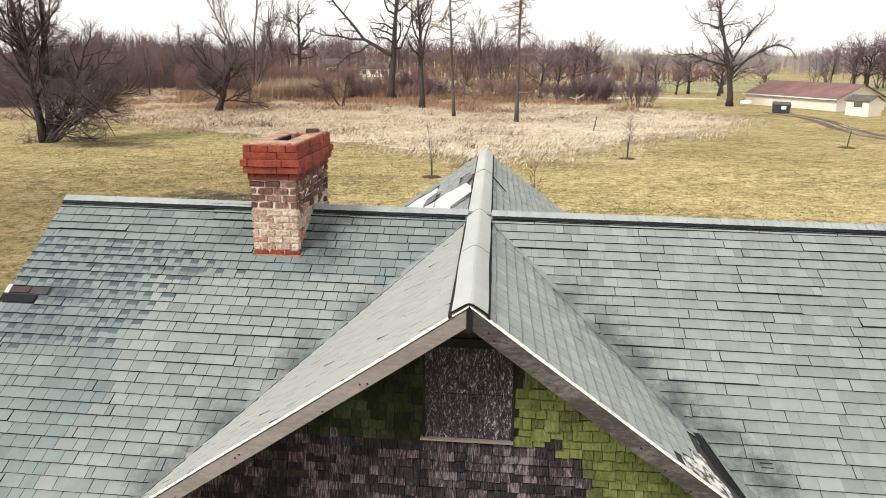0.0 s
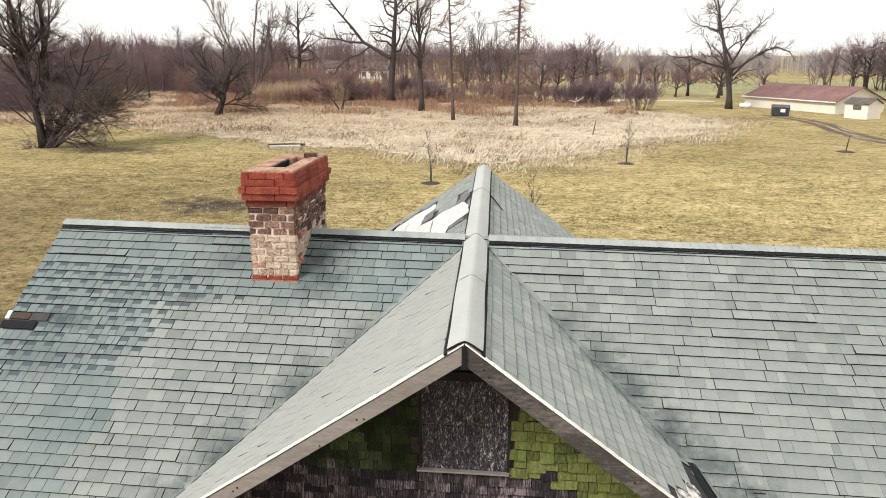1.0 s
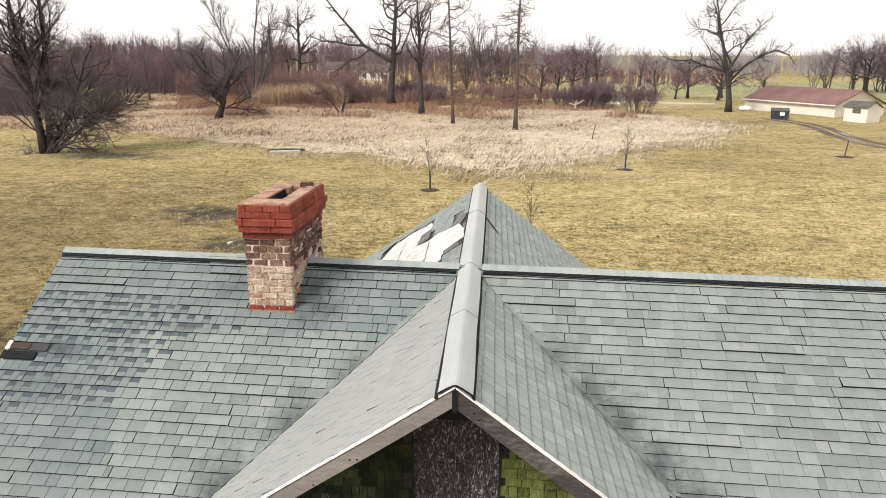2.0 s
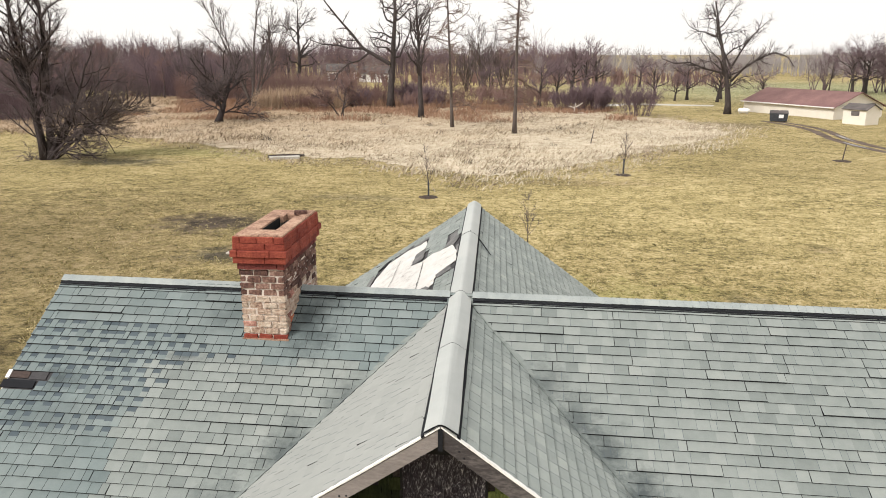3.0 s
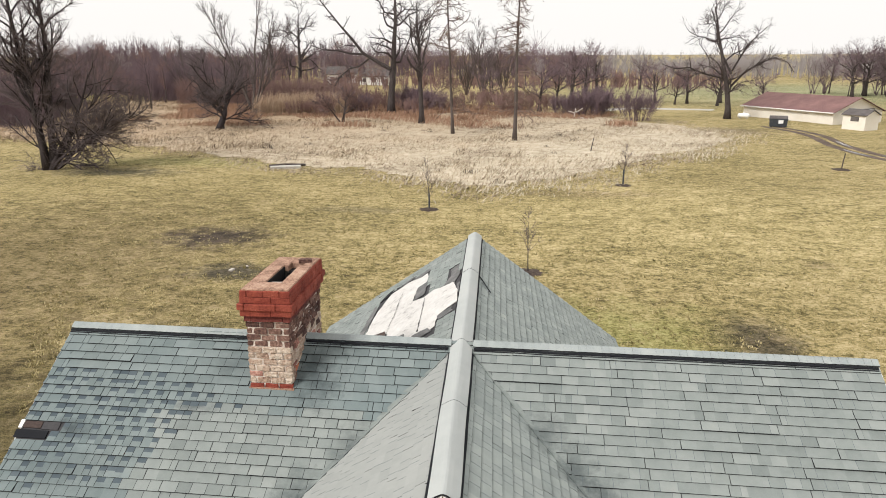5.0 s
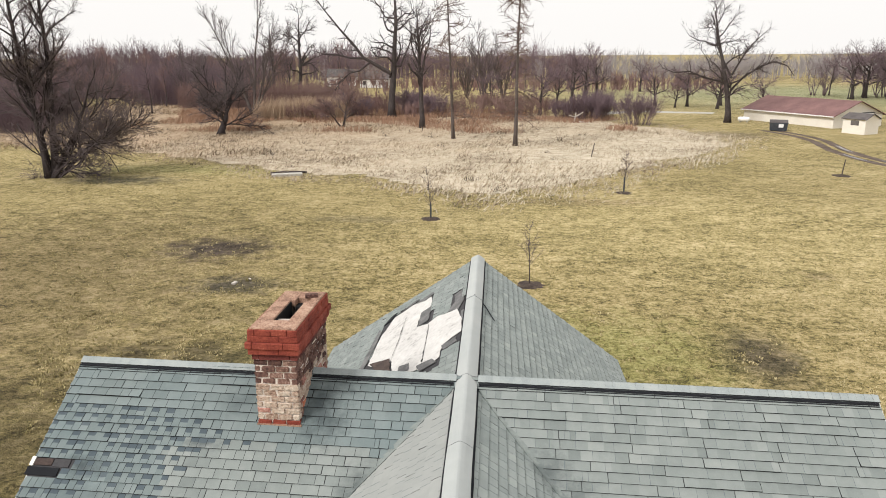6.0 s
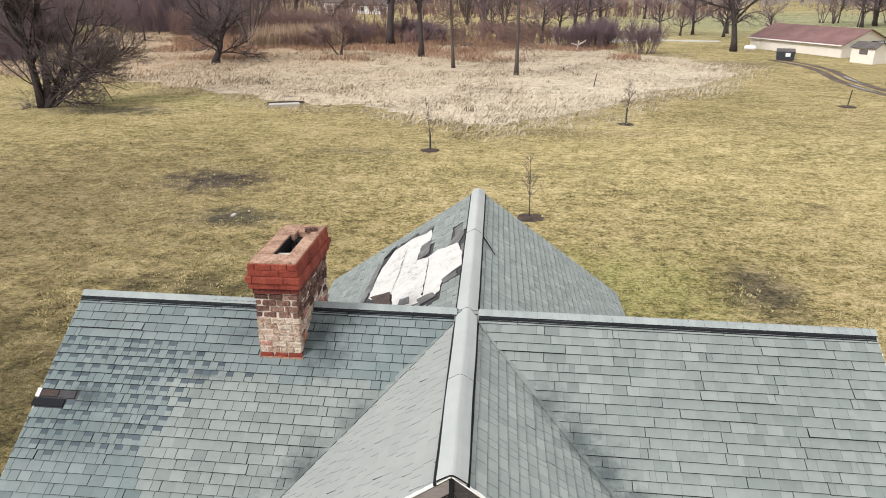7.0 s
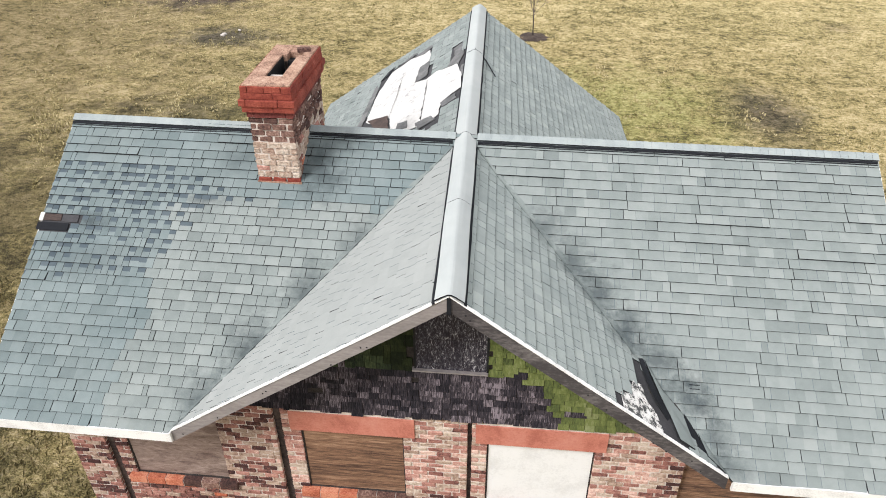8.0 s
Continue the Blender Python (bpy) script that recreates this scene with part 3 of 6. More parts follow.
def blades(count, place, length, width, key, lean=0.5, up=0.0):
    """Bent blades of grass, three triangles each."""
    s = Shape()
    k = s.mat(key)
    rng = random.Random(count)
    for _ in range(count):
        pos = place(rng)
        if pos is None:
            continue
        x, y, scale = pos
        z = ground_z(x, y) - 0.02 + up
        h = scale * rng.uniform(*length)
        w = scale * rng.uniform(*width) / 2
        a = rng.uniform(0, 2 * math.pi)
        le = h * rng.uniform(0.1, lean)
        la = rng.gauss(0.6, 1.0)
        dx, dy = math.cos(a) * w, math.sin(a) * w
        lx, ly = math.cos(la) * le, math.sin(la) * le
        i = len(s.v)
        s.v += [(x - dx, y - dy, z), (x + dx, y + dy, z), (x + lx * 0.35 + dx * 0.8, y + ly * 0.35 + dy * 0.8, z + h * 0.6),
                (x + lx * 0.35 - dx * 0.8, y + ly * 0.35 - dy * 0.8, z + h * 0.6), (x + lx, y + ly, z + h)]
        s.f += [(i, i + 1, i + 2, i + 3), (i + 3, i + 2, i + 4)]
        s.mi += [k, k]
    return s


def tufts(count, place):
    """Small clumps of short blades that fan out from their roots."""
    s = Shape()
    k = s.mat("lawn_blade")
    rng = random.Random(count)
    for _ in range(count):
        pos = place(rng)
        if pos is None:
            continue
        cx, cy, scale = pos
        for _ in range(5):
            a = rng.uniform(0, 2 * math.pi)
            r = rng.uniform(0, 0.09) * scale
            x, y = cx + r * math.cos(a), cy + r * math.sin(a)
            z = ground_z(x, y) - 0.01
            h, le = scale * rng.uniform(0.04, 0.10), scale * rng.uniform(0.03, 0.10)
            w = rng.uniform(0.008, 0.018)
            dx, dy = -math.sin(a) * w, math.cos(a) * w
            lx, ly = math.cos(a) * le, math.sin(a) * le
            i = len(s.v)
            s.v += [(x - dx, y - dy, z), (x + dx, y + dy, z), (x + lx * 0.5 + dx, y + ly * 0.5 + dy, z + h), (x + lx * 0.5 - dx, y + ly * 0.5 - dy, z + h), (x + lx, y + ly, z + h * 0.9)]
            s.f += [(i, i + 1, i + 2, i + 3), (i + 3, i + 2, i + 4)]
            s.mi += [k, k]
    return s


def meadow_place(rng):
    x, y = rng.uniform(-92, 30), 46 + 112 * rng.random() ** 1.35
    if not inside(x + 2.0 * wob(x, y, 3, 0.25) + rng.gauss(0, 0.9), y + 2.0 * wob(x, y, 9, 0.25) + rng.gauss(0, 0.9), MEADOW):
        return None
    n = wob(x, y, 5, 0.12) + 0.6 * wob(x, y, 8, 0.7)
    if n < rng.uniform(-1.0, -0.35):
        return None
    return x, y, 0.85 + 0.5 * n


def meadow():
    s = Shape()
    step = 0.6
    grid = {}

    def corner(i, j):
        if (i, j) not in grid:
            x, y = i * step + 0.25 * wob(i, j, 0, 0.7), j * step + 0.25 * wob(i, j, 5, 0.7)
            ok = inside(-20 + (x + 20) / 0.94 + 1.6 * wob(x, y, 1, 0.3), 88 + (y - 88) / 0.89 + 1.6 * wob(x, y, 7, 0.3), MEADOW)
            grid[i, j] = (len(s.v), ok)
            s.v.append((x, y, ground_z(x, y) + 0.03))
        return grid[i, j]
    k = s.mat("straw")
    for i in range(int(-99 / step), int(30 / step)):
        for j in range(int(46 / step), int(162 / step)):
            q = [corner(i, j), corner(i + 1, j), corner(i + 1, j + 1), corner(i, j + 1)]
            if all(c[1] for c in q):
                s.f.append(tuple(c[0] for c in q))
                s.mi.append(k)
    ob = part("meadow_floor", s, None, smooth=True)
    tagged(ob, "matted pale straw floor of the unmown meadow", "meadow", kind="structure")
    ob = part("meadow_grass", blades(150000, meadow_place, (0.14, 0.42), (0.04, 0.12), "straw", 2.6))
    tagged(ob, "tall dry straw-coloured meadow grass, blown over", "grass", kind="stuff")

    def rust_place(rng):
        x, y = rng.uniform(-62, 16), rng.uniform(96, 142)
        if not inside(x, y, MEADOW) or wob(x, y, 11, 0.09) + (y - 106) / 60 < 0.0:
            return None
        return x, y, 1.0 + 0.6 * wob(x, y, 2, 0.2)
    ob = part("brush_grass", blades(46000, rust_place, (0.3, 0.9), (0.04, 0.10), "rust_grass", 1.0))
    tagged(ob, "rust-brown dead weeds and brush at the meadow's far side", "weeds", kind="stuff")

    spots = random.Random(12)
    clumps = [(spots.uniform(-50, 20), 52 + 70 * spots.random() ** 1.2) for _ in range(75)]

    def clump_place(rng):
        cx, cy = rng.choice(clumps)
        x, y = cx + rng.gauss(0, 0.35), cy + rng.gauss(0, 0.2)
        if not inside(cx, cy, MEADOW):
            return None
        return x, y, 0.6 + 0.8 * abs(wob(cx, cy, 0, 3))
    ob = part("weed_clumps", blades(1500, clump_place, (0.2, 0.7), (0.03, 0.06), "soil", 1.2))
    tagged(ob, "dark dead weed stalks standing in the meadow", "weeds", kind="stuff")

    def reed_place(rng):
        x = rng.uniform(-42.5, -27.5)
        y = rng.uniform(116, 126) + 0.2 * (x + 35)
        return x, y, 0.8 + 0.4 * rng.random()
    ob = part("reed_bed", blades(9000, reed_place, (1.8, 3.5), (0.03, 0.07), "reed", 0.5))
    tagged(ob, "tan bed of tall dry reeds below bare trees", "reeds", kind="stuff")

    def lawn_place(rng):
        y = 12 + 50 * rng.random() ** 1.7
        x = rng.uniform(-0.62, 0.62) * (y + 4)
        if -6.4 < x < 5.6 and 7 < y < 14.3 or -4.4 < x < 3.4 and y < 17.6 or inside(x, y, MEADOW):
            return None
        k = wob(x, y, 0, 1.6) + 0.6 * wob(x, y, 5, 0.5)
        if k < rng.uniform(-0.5, 0.4):
            return None
        return x, y, 0.8 + 0.5 * k
    ob = part("lawn_grass", tufts(26000, lawn_place))
    tagged(ob, "short yellowed blades of the winter lawn", "grass", kind="stuff")

    def near_place(rng):
        x, y = rng.uniform(-16, -5.9), rng.uniform(2, 13)
        if x > -6.1 and y > 7.1 or wob(x, y, 3, 1.3) < rng.uniform(-0.6, 0.3):
            return None
        return x, y, 1.0 + 0.8 * wob(x, y, 6, 0.8)
    ob = part("wall_weeds", blades(16000, near_place, (0.06, 0.2), (0.012, 0.03), "weed", 1.4))
    tagged(ob, "rough brown and green grass beside the brick wall", "grass", kind="stuff")


meadow()


def flat_patch(name, line, widths, key, label, category, lift=0.014, kind="structure"):
    s = Shape()
    pts = []
    for i, (x, y) in enumerate(line):
        ax, ay = line[max(i - 1, 0)]
        bx, by = line[min(i + 1, len(line) - 1)]
        d = Vector((bx - ax, by - ay)).normalized()
        n = Vector((-d.y, d.x))
        for q, sgn in ((0, -1), (1, -0.3), (2, 0.3), (3, 1)):
            wd = widths[i] * sgn * (1 + 0.35 * wob(x, y, q, 0.7))
            px, py = x + n.x * wd, y + n.y * wd
            pts.append((px, py, ground_z(px, py) + lift + (0.02 if q in (1, 2) else 0)))
    f = []
    for i in range(len(line) - 1):
        for q in range(3):
            f.append((i * 4 + q + 1, i * 4 + q, i * 4 + 4 + q, i * 4 + 5 + q))
    s.solid(pts, f, key)
    return tagged(part(name, s, None), label, category, kind=kind)


def smooth_line(pts, n):
    out = []
    for i in range(len(pts) - 1):
        p0, p1, p2, p3 = (Vector(pts[max(i - 1, 0)]), Vector(pts[i]), Vector(pts[i + 1]), Vector(pts[min(i + 2, len(pts) - 1)]))
        for j in range(n):
            t = j / n
            out.append(tuple(0.5 * ((2 * p1) + (p2 - p0) * t + (2 * p0 - 5 * p1 + 4 * p2 - p3) * t * t + (3 * p1 - p0 - 3 * p2 + p3) * t ** 3)))
    out.append(tuple(pts[-1]))
    return out


TRACK = smooth_line([(33.5, 101), (35.2, 95), (35.4, 89), (34.2, 80), (34.8, 71), (38, 60), (46, 48)], 8)
for k, off in ((20, 0.75), (30, 0.75), (37, 0.7), (26, -0.75), (41, -0.7)):
    run = [(x + off, y) for x, y in TRACK][k:k + 6]
    flat_patch("puddle", run, [0.05, 0.16, 0.2, 0.2, 0.15, 0.05][:len(run)], "puddle", "long wet puddle in a wheel rut", "puddle", 0.04)
for off in (-0.75, 0.75):
    flat_patch("track", [(x + off, y) for x, y in TRACK], [0.5] * len(TRACK), "track", "muddy wheel rut of a farm track across the lawn", "track")
slab = Shape()
slab.chamfer(-1.3, 1.3, -0.35, 0.35, -0.1, 0.22, 0.03, "concrete", Matrix.Translation((-19.4, 60.5, ground_z(-19.4, 60.5))) @ Matrix.Rotation(0.35, 4, "Z"))
tagged(part("slab", slab), "pale concrete slab lying in the grass", "slab")
log = Shape()
log.tube([Vector((-20.9, 60.6, 0.16)), Vector((-19.6, 61.15, 0.2)), Vector((-18.0, 61.75, 0.15))], [0.13, 0.14, 0.1], 8, "bark")
tagged(part("fallen_log", log), "dark fallen log behind a concrete slab", "log")
flat_patch("clearing", smooth_line([(13, 128), (20, 135), (28, 133), (34, 131)], 5), [1.6] * 16, "concrete", "pale worn path between the orchard trees", "path")
# ---------------------------------------------------------------- house: shell
house = thing("house", "abandoned one-storey brick cottage with a torn green shingle roof", "house")


def plain_walls():
    """The walls behind the brick face, closed all round, and the deck boards."""
    s = Shape()
    y = WALL_Y + 0.13
    s.box(-6.0, 5.3, y, y + 0.25, 0.0, 2.5, "mortar")
    s.box(-6.0, -5.75, y + 0.25, 13.6, 0.0, 2.5, "brick_wall")
    s.box(5.05, 5.3, y + 0.25, 13.6, 0.0, 2.5, "brick_wall")
    s.box(-6.0, 5.3, 13.6, 13.85, 0.0, 2.5, "brick_wall")
    s.box(-3.9, -3.65, 13.85, 17.0, 0.0, 2.5, "brick_wall")
    s.box(2.75, 3.0, 13.85, 17.0, 0.0, 2.5, "brick_wall")
    s.box(-3.9, 3.0, 17.0, 17.25, 0.0, 2.5, "brick_wall")
    ob = part("wall", s, house, "red and pale brick walls")
    for name, x, sgn in (("gable_end", X_LEFT + 0.55, 1), ("gable_end", X_RIGHT - 0.45, -1)):
        s = Shape()
        tri = [Vector((x, 7.1, 2.5)), Vector((x, 13.8, 2.5)), Vector((x, RIDGE_Y, 4.95))]
        s.prism(tri, (sgn, 0, 0), 0, 0.12, "shake", "shake")
        part(name, s, house, "weathered shingled gable end")
    s = Shape()
    tri = [Vector((-3.8, 17.1, 2.5)), Vector((2.9, 17.1, 2.5)), Vector((ridge_x(17.1), 17.1, 4.95))]
    s.prism(tri, (0, 1, 0), -0.1, 0.0, "shake", "shake")
    part("gable_end", s, house, "weathered shingled gable end")


plain_walls()

TOP = RIDGE_Z
front_l = [lambda p: z_front(p) - z_left(p), lambda p: ridge_x(p[1]) - p[0], lambda p: p[0] - X_LEFT]
front_r = [lambda p: z_front(p) - z_right(p), lambda p: p[0] - ridge_x(p[1]), lambda p: X_RIGHT - p[0]]
gable_l = [lambda p: z_left(p) - z_front(p), lambda p: p[1] - RAKE_Y - 0.012, lambda p: RIDGE_Y - p[1]]
gable_r = [lambda p: z_right(p) - z_front(p), lambda p: p[1] - RAKE_Y - 0.012, lambda p: RIDGE_Y - p[1]]
back_l = [lambda p: z_left(p) - z_rear(p), lambda p: p[1] - RIDGE_Y, lambda p: BACK_Y - p[1]]
back_r = [lambda p: z_right(p) - z_rear(p), lambda p: p[1] - RIDGE_Y, lambda p: BACK_Y - p[1]]


class Slope:
    """A roof plane: o on its ridge, u along it, v up the slope, both of unit length."""

    def __init__(self, o, u, down):
        self.o, self.u = Vector(o), Vector(u).normalized()
        d = Vector(down)
        self.v = -(d - self.u * d.dot(self.u)).normalized()
        self.n = self.u.cross(self.v)
        if self.n.z < 0:
            self.n = -self.n

    def at(self, a, b):
        return self.o + self.u * a + self.v * b


cross_u = Vector((LEAN_X, 1, 0))
SL_FRONT = Slope((0, RIDGE_Y, TOP), (1, 0, 0), (0, -1, -MAIN_S))
SL_REAR = Slope((0, RIDGE_Y, TOP), (1, 0, 0), (0, 1, -MAIN_S))
# the cross slopes fall at right angles to their ridge
CROSS = (ridge_x(RIDGE_Y), RIDGE_Y, TOP)
SL_LEFT = Slope(CROSS, cross_u, Vector((-1, LEAN_X, -LEFT_S * math.sqrt(1 + LEAN_X ** 2))))
SL_RIGHT = Slope(CROSS, cross_u, Vector((1, -LEAN_X, -RIGHT_S * math.sqrt(1 + LEAN_X ** 2))))

# where the shingles are gone, as seen from above
WHITE_HOLE = [(-2.74, 13.95), (-2.74, 16.45), (-2.48, 16.72), (-2.08, 16.78), (-1.5, 16.54), (-1.41, 15.41), (-1.37, 14.52), (-0.98, 14.45), (-0.95, 15.36), (-0.7, 15.45),
              (-0.62, 14.6), (-0.55, 13.8), (-0.5, 12.3), (-0.6, 12.2), (-0.86, 12.3), (-0.84, 11.79), (-0.97, 11.64), (-1.8, 12.5), (-2.47, 13.4)]
SHEETS = [[(-2.65, 14.1), (-2.66, 15.6), (-2.48, 16.58), (-2.06, 16.68), (-1.55, 16.4), (-1.45, 15.6), (-1.69, 15.56), (-1.68, 14.66), (-1.75, 14.7), (-2.0, 14.61), (-2.06, 13.5), (-2.3, 13.55)],
          [(-2.08, 16.0), (-1.72, 15.4), (-1.68, 14.66), (-1.39, 14.42), (-1.33, 13.57), (-1.25, 12.0), (-1.6, 12.3), (-1.9, 12.7), (-2.04, 13.57)],
          [(-1.38, 14.4), (-1.2, 14.5), (-0.98, 14.3), (-0.76, 14.18), (-0.62, 13.44), (-0.56, 12.7), (-0.73, 12.66), (-0.9, 12.58), (-0.91, 12.05), (-1.0, 11.95), (-1.22, 12.0), (-1.31, 13.4)]]
VALLEY_HOLE = [(1.78, 6.5), (1.80, 6.84), (1.97, 6.92), (2.06, 7.22), (2.12, 7.66), (2.7, 7.2), (2.75, 6.4)]
VALLEY_RAG = [(1.84, 6.79), (1.95, 6.85), (2.05, 7.16), (2.16, 7.18), (2.21, 6.93), (2.32, 6.81), (2.36, 6.54), (2.09, 6.54), (1.85, 6.54)]
EDGE_HOLE = [(-6.6, 8.77), (-6.6, 9.02), (-5.98, 9.02), (-5.9, 8.93), (-6.02, 8.77)]


def shingled(name, slope, u0, u1, v_low, limits, seed, holes=(), rough_zone=None, label="", thick=0.019, mat="shingle", seam=0.007, cuts=0.9, uneven=1.0, sigma=0.18, slit_key="shingle_edge", widths=(0.14, 0.17, 0.19, 0.2, 0.21, 0.22, 0.23), shade_lip=0.0, batch=None):
    """One shingled roof slope: a deck with felt, and courses of shingle strips laid on it."""
    rng = random.Random(seed)
    deck = [slope.at(u0, v_low), slope.at(u1, v_low), slope.at(u1, 0), slope.at(u0, 0)]
    for f in limits:
        deck = clip(deck, f)
    s = Shape()
    s.prism(deck, slope.n, -0.05, -0.006, "felt", "dark_wood")
    s.prism([p - slope.n * 0.052 for p in reversed(deck)], -slope.n, -0.001, 0.002, "dark_wood", "dark_wood")
    roof = part(name, s, house, label)
    expo, row = 0.151, 0
    b = v_low
    while b < -0.02:
        a = u0 - rng.uniform(0, 1.0)
        while a < u1:
            strip = Shape()
            end = a + 1.0
            c = a
            tooth = rng.random() < 0.5
            lift = thick + uneven * (rng.uniform(-0.003, 0.007) + (0.013 if rng.random() < 0.06 else 0))
            jit = rng.uniform(-0.005, 0.005)

            def lay(c0, c1, lo, hi, key, tone, sides):
                poly = [slope.at(c0, lo), slope.at(c1, lo), slope.at(c1, hi), slope.at(c0, hi)]
                for f in limits:
                    poly = clip(poly, f)
                    if len(poly) < 3:
                        return
                his = []
                for p in poly:
                    t = ((p - slope.o).dot(slope.v) - b) / expo
                    his.append(lift * (1 - min(1, max(0, t))) + 0.0015)
                k0 = len(strip.f)
                if sides:
                    strip.prism(poly, slope.n, -0.005, his, key, "shingle_edge")
                else:
                    strip.face([p + slope.n * h for p, h in zip(poly, his)], key)
                strip.tones += [tone] * (len(strip.f) - k0)
            while c < end - 0.03:
                spot = slope.at(c + 0.08, b + expo / 2)
                wild = rough_zone is not None and rough_zone(spot)
                w = min(rng.choice((0.10, 0.115, 0.13)) if wild else rng.choice(widths), end - c)
                if end - c - w < 0.06:
                    w = end - c
                mid = slope.at(c + w / 2, b + expo / 2)
                tooth = not tooth
                if not any(inside(mid.x, mid.y, h) for h in holes):
                    tone = min(1.0, max(0.0, rng.gauss(0.5, sigma)))
                    mat_here = "shingle_fresh" if batch is not None and batch(mid) else mat
                    last = c + w > end - 0.01
                    slit = rng.random() < cuts
                    e = c + w if last or not slit else c + w - seam
                    cut = b + expo * rng.uniform(0.44, 0.6) if wild and (tooth or rng.random() < 0.08) and rng.random() < (0.95 if mid.y > 8.75 else 0.6) else None
                    top = min(b + expo + 0.012, -0.002)
                    if cut is None:
                        lay(c, e, b + jit + shade_lip, top, mat_here, tone, True)
                        # thin dark line painted on as the course's shadow gap
                        if shade_lip:
                            lay(c, e, b + jit, b + jit + shade_lip, "shingle_edge", 0.5, False)
                    else:
                        lay(c, e, b + jit, cut, mat_here, tone, True)
                        lay(c, e, cut, top, "shingle_dark", tone, True)
                    if not last and slit:
                        lay(e, c + w, b + jit, top, slit_key, 0.5, False)
                c += w
            if strip.f:
                strip.weld()
                part("shingle", strip, roof)
            a = end + 0.003 + 0.006 * uneven
        b += expo
        row += 1
    return roof


sc = math.sqrt(1 + MAIN_S ** 2)
V_EAVE = -(RIDGE_Y - EAVE_Y) * sc
TEETH = [(-6.7, 9.78), (-5.0, 9.80), (-4.5, 9.66), (-3.5, 9.46), (-3.4, 9.3), (-4.2, 9.2), (-4.35, 8.95), (-4.55, 8.5), (-4.9, 8.25), (-6.7, 8.05)]
zone = lambda p: inside(p.x + 0.2 * wob(p.x, p.y, 0, 2.0), p.y, TEETH)
# the courses along the ridge and at the west end were laid anew
fresh = lambda p: p.y + 0.12 * wob(p.x, p.y, 3, 1.5) > 9.36 or p.x < -4.58 + 0.12 * min(0, p.y - 8.2) + 0.25 * wob(p.x, p.y, 6, 2.0)
shingled("roof_slope", SL_FRONT, X_LEFT, 0.4, -4.745, front_l, 11, (EDGE_HOLE,), zone, "grey-green shingle slope with curled tabs and one torn spot", batch=fresh, uneven=1.3)
shingled("roof_slope", SL_FRONT, -0.7, X_RIGHT, -4.745, front_r, 12, (), None, "grey-green asphalt shingle slope, blotchy", seam=0.004, cuts=0.55, thick=0.017, sigma=0.2, slit_key="shingle_dark", widths=(0.08, 0.14, 0.17, 0.2, 0.22, 0.23))
V_SIDE_L = -math.sqrt(1 + LEFT_S ** 2) * 3.80
V_SIDE_R = -math.sqrt(1 + RIGHT_S ** 2) * 3.52
shingled("roof_slope", SL_LEFT, -4.2, 0.1, V_SIDE_L, gable_l, 13, (), None, "pale shingle slope of the front gable", mat="shingle_pale", thick=0.011, seam=0.007, cuts=0.75, uneven=0.5, slit_key="shingle_dark")
shingled("roof_slope", SL_RIGHT, -4.2, 0.1, V_SIDE_R, gable_r, 14, (VALLEY_HOLE,), None, "shingle slope of the front gable, torn at the valley", mat="shingle_fair", seam=0.008, cuts=0.9, thick=0.010, uneven=0.4, sigma=0.16, shade_lip=0.003, slit_key="shingle_dark")
shingled("roof_slope", SL_LEFT, 0.0, 7.1, -math.sqrt(1 + LEFT_S ** 2) * 3.74, back_l, 15, (WHITE_HOLE,), None, "rear shingle slope with a large torn area", thick=0.012, seam=0.007, shade_lip=0.003)
shingled("roof_slope", SL_RIGHT, 0.0, 7.1, V_SIDE_R, back_r, 16, (), None, "rear grey-green shingle slope, intact", mat="shingle_fair", thick=0.012, sigma=0.18, uneven=0.6, seam=0.008, shade_lip=0.005, slit_key="shingle_dark")


def rear_slopes():
    for u0, u1, lim in ((X_LEFT, 0.0, [lambda p: z_rear(p) - z_left(p), lambda p: ridge_x(p[1]) - p[0]]), (-0.6, X_RIGHT, [lambda p: z_rear(p) - z_right(p), lambda p: p[0] - ridge_x(p[1])])):
        deck = [SL_REAR.at(u0, V_EAVE), SL_REAR.at(u1, V_EAVE), SL_REAR.at(u1, 0), SL_REAR.at(u0, 0)]
        for f in lim:
            deck = clip(deck, f)
        s = Shape()
        s.prism(deck, SL_REAR.n, -0.05, 0.006, "shingle", "shingle_edge")
        part("roof_slope", s, house, "rear grey-green shingle slope")


rear_slopes()


def torn(poly, step, amount, seed):
    """A polygon with its sides broken into short, torn steps."""
    out = []
    for i, (ax, ay) in enumerate(poly):
        bx, by = poly[(i + 1) % len(poly)]
        n = max(1, int(math.hypot(bx - ax, by - ay) / step))
        for j in range(n):
            t = j / n
            x, y = ax + (bx - ax) * t, ay + (by - ay) * t
            out.append((x + amount * wob(x * 7, y * 7, seed), y + 1.6 * amount * wob(x * 6, y * 6, seed + 9)))
    return out


def sheet_on(height, poly, lift, key, name, label, thick=0.004, puff=0.0):
    """A thin sheet lying on a slope, with a cut edge."""
    s = Shape()
    top = [Vector((x, y, height((x, y)) + lift + puff * max(0, wob(x, y, 3, 2.6)))) for x, y in poly]
    for tri in tessellate_polygon([top]):
        f = [top[i] for i in tri]
        if (f[1] - f[0]).cross(f[2] - f[0]).z < 0:
            f.reverse()
        s.face(f, key)
    d = Vector((0, 0, -thick - lift * 0.5))
    for a, b in zip(top, top[1:] + top[:1]):
        s.face((a, b, b + d, a + d), key)
    return part(name, s, house, label)


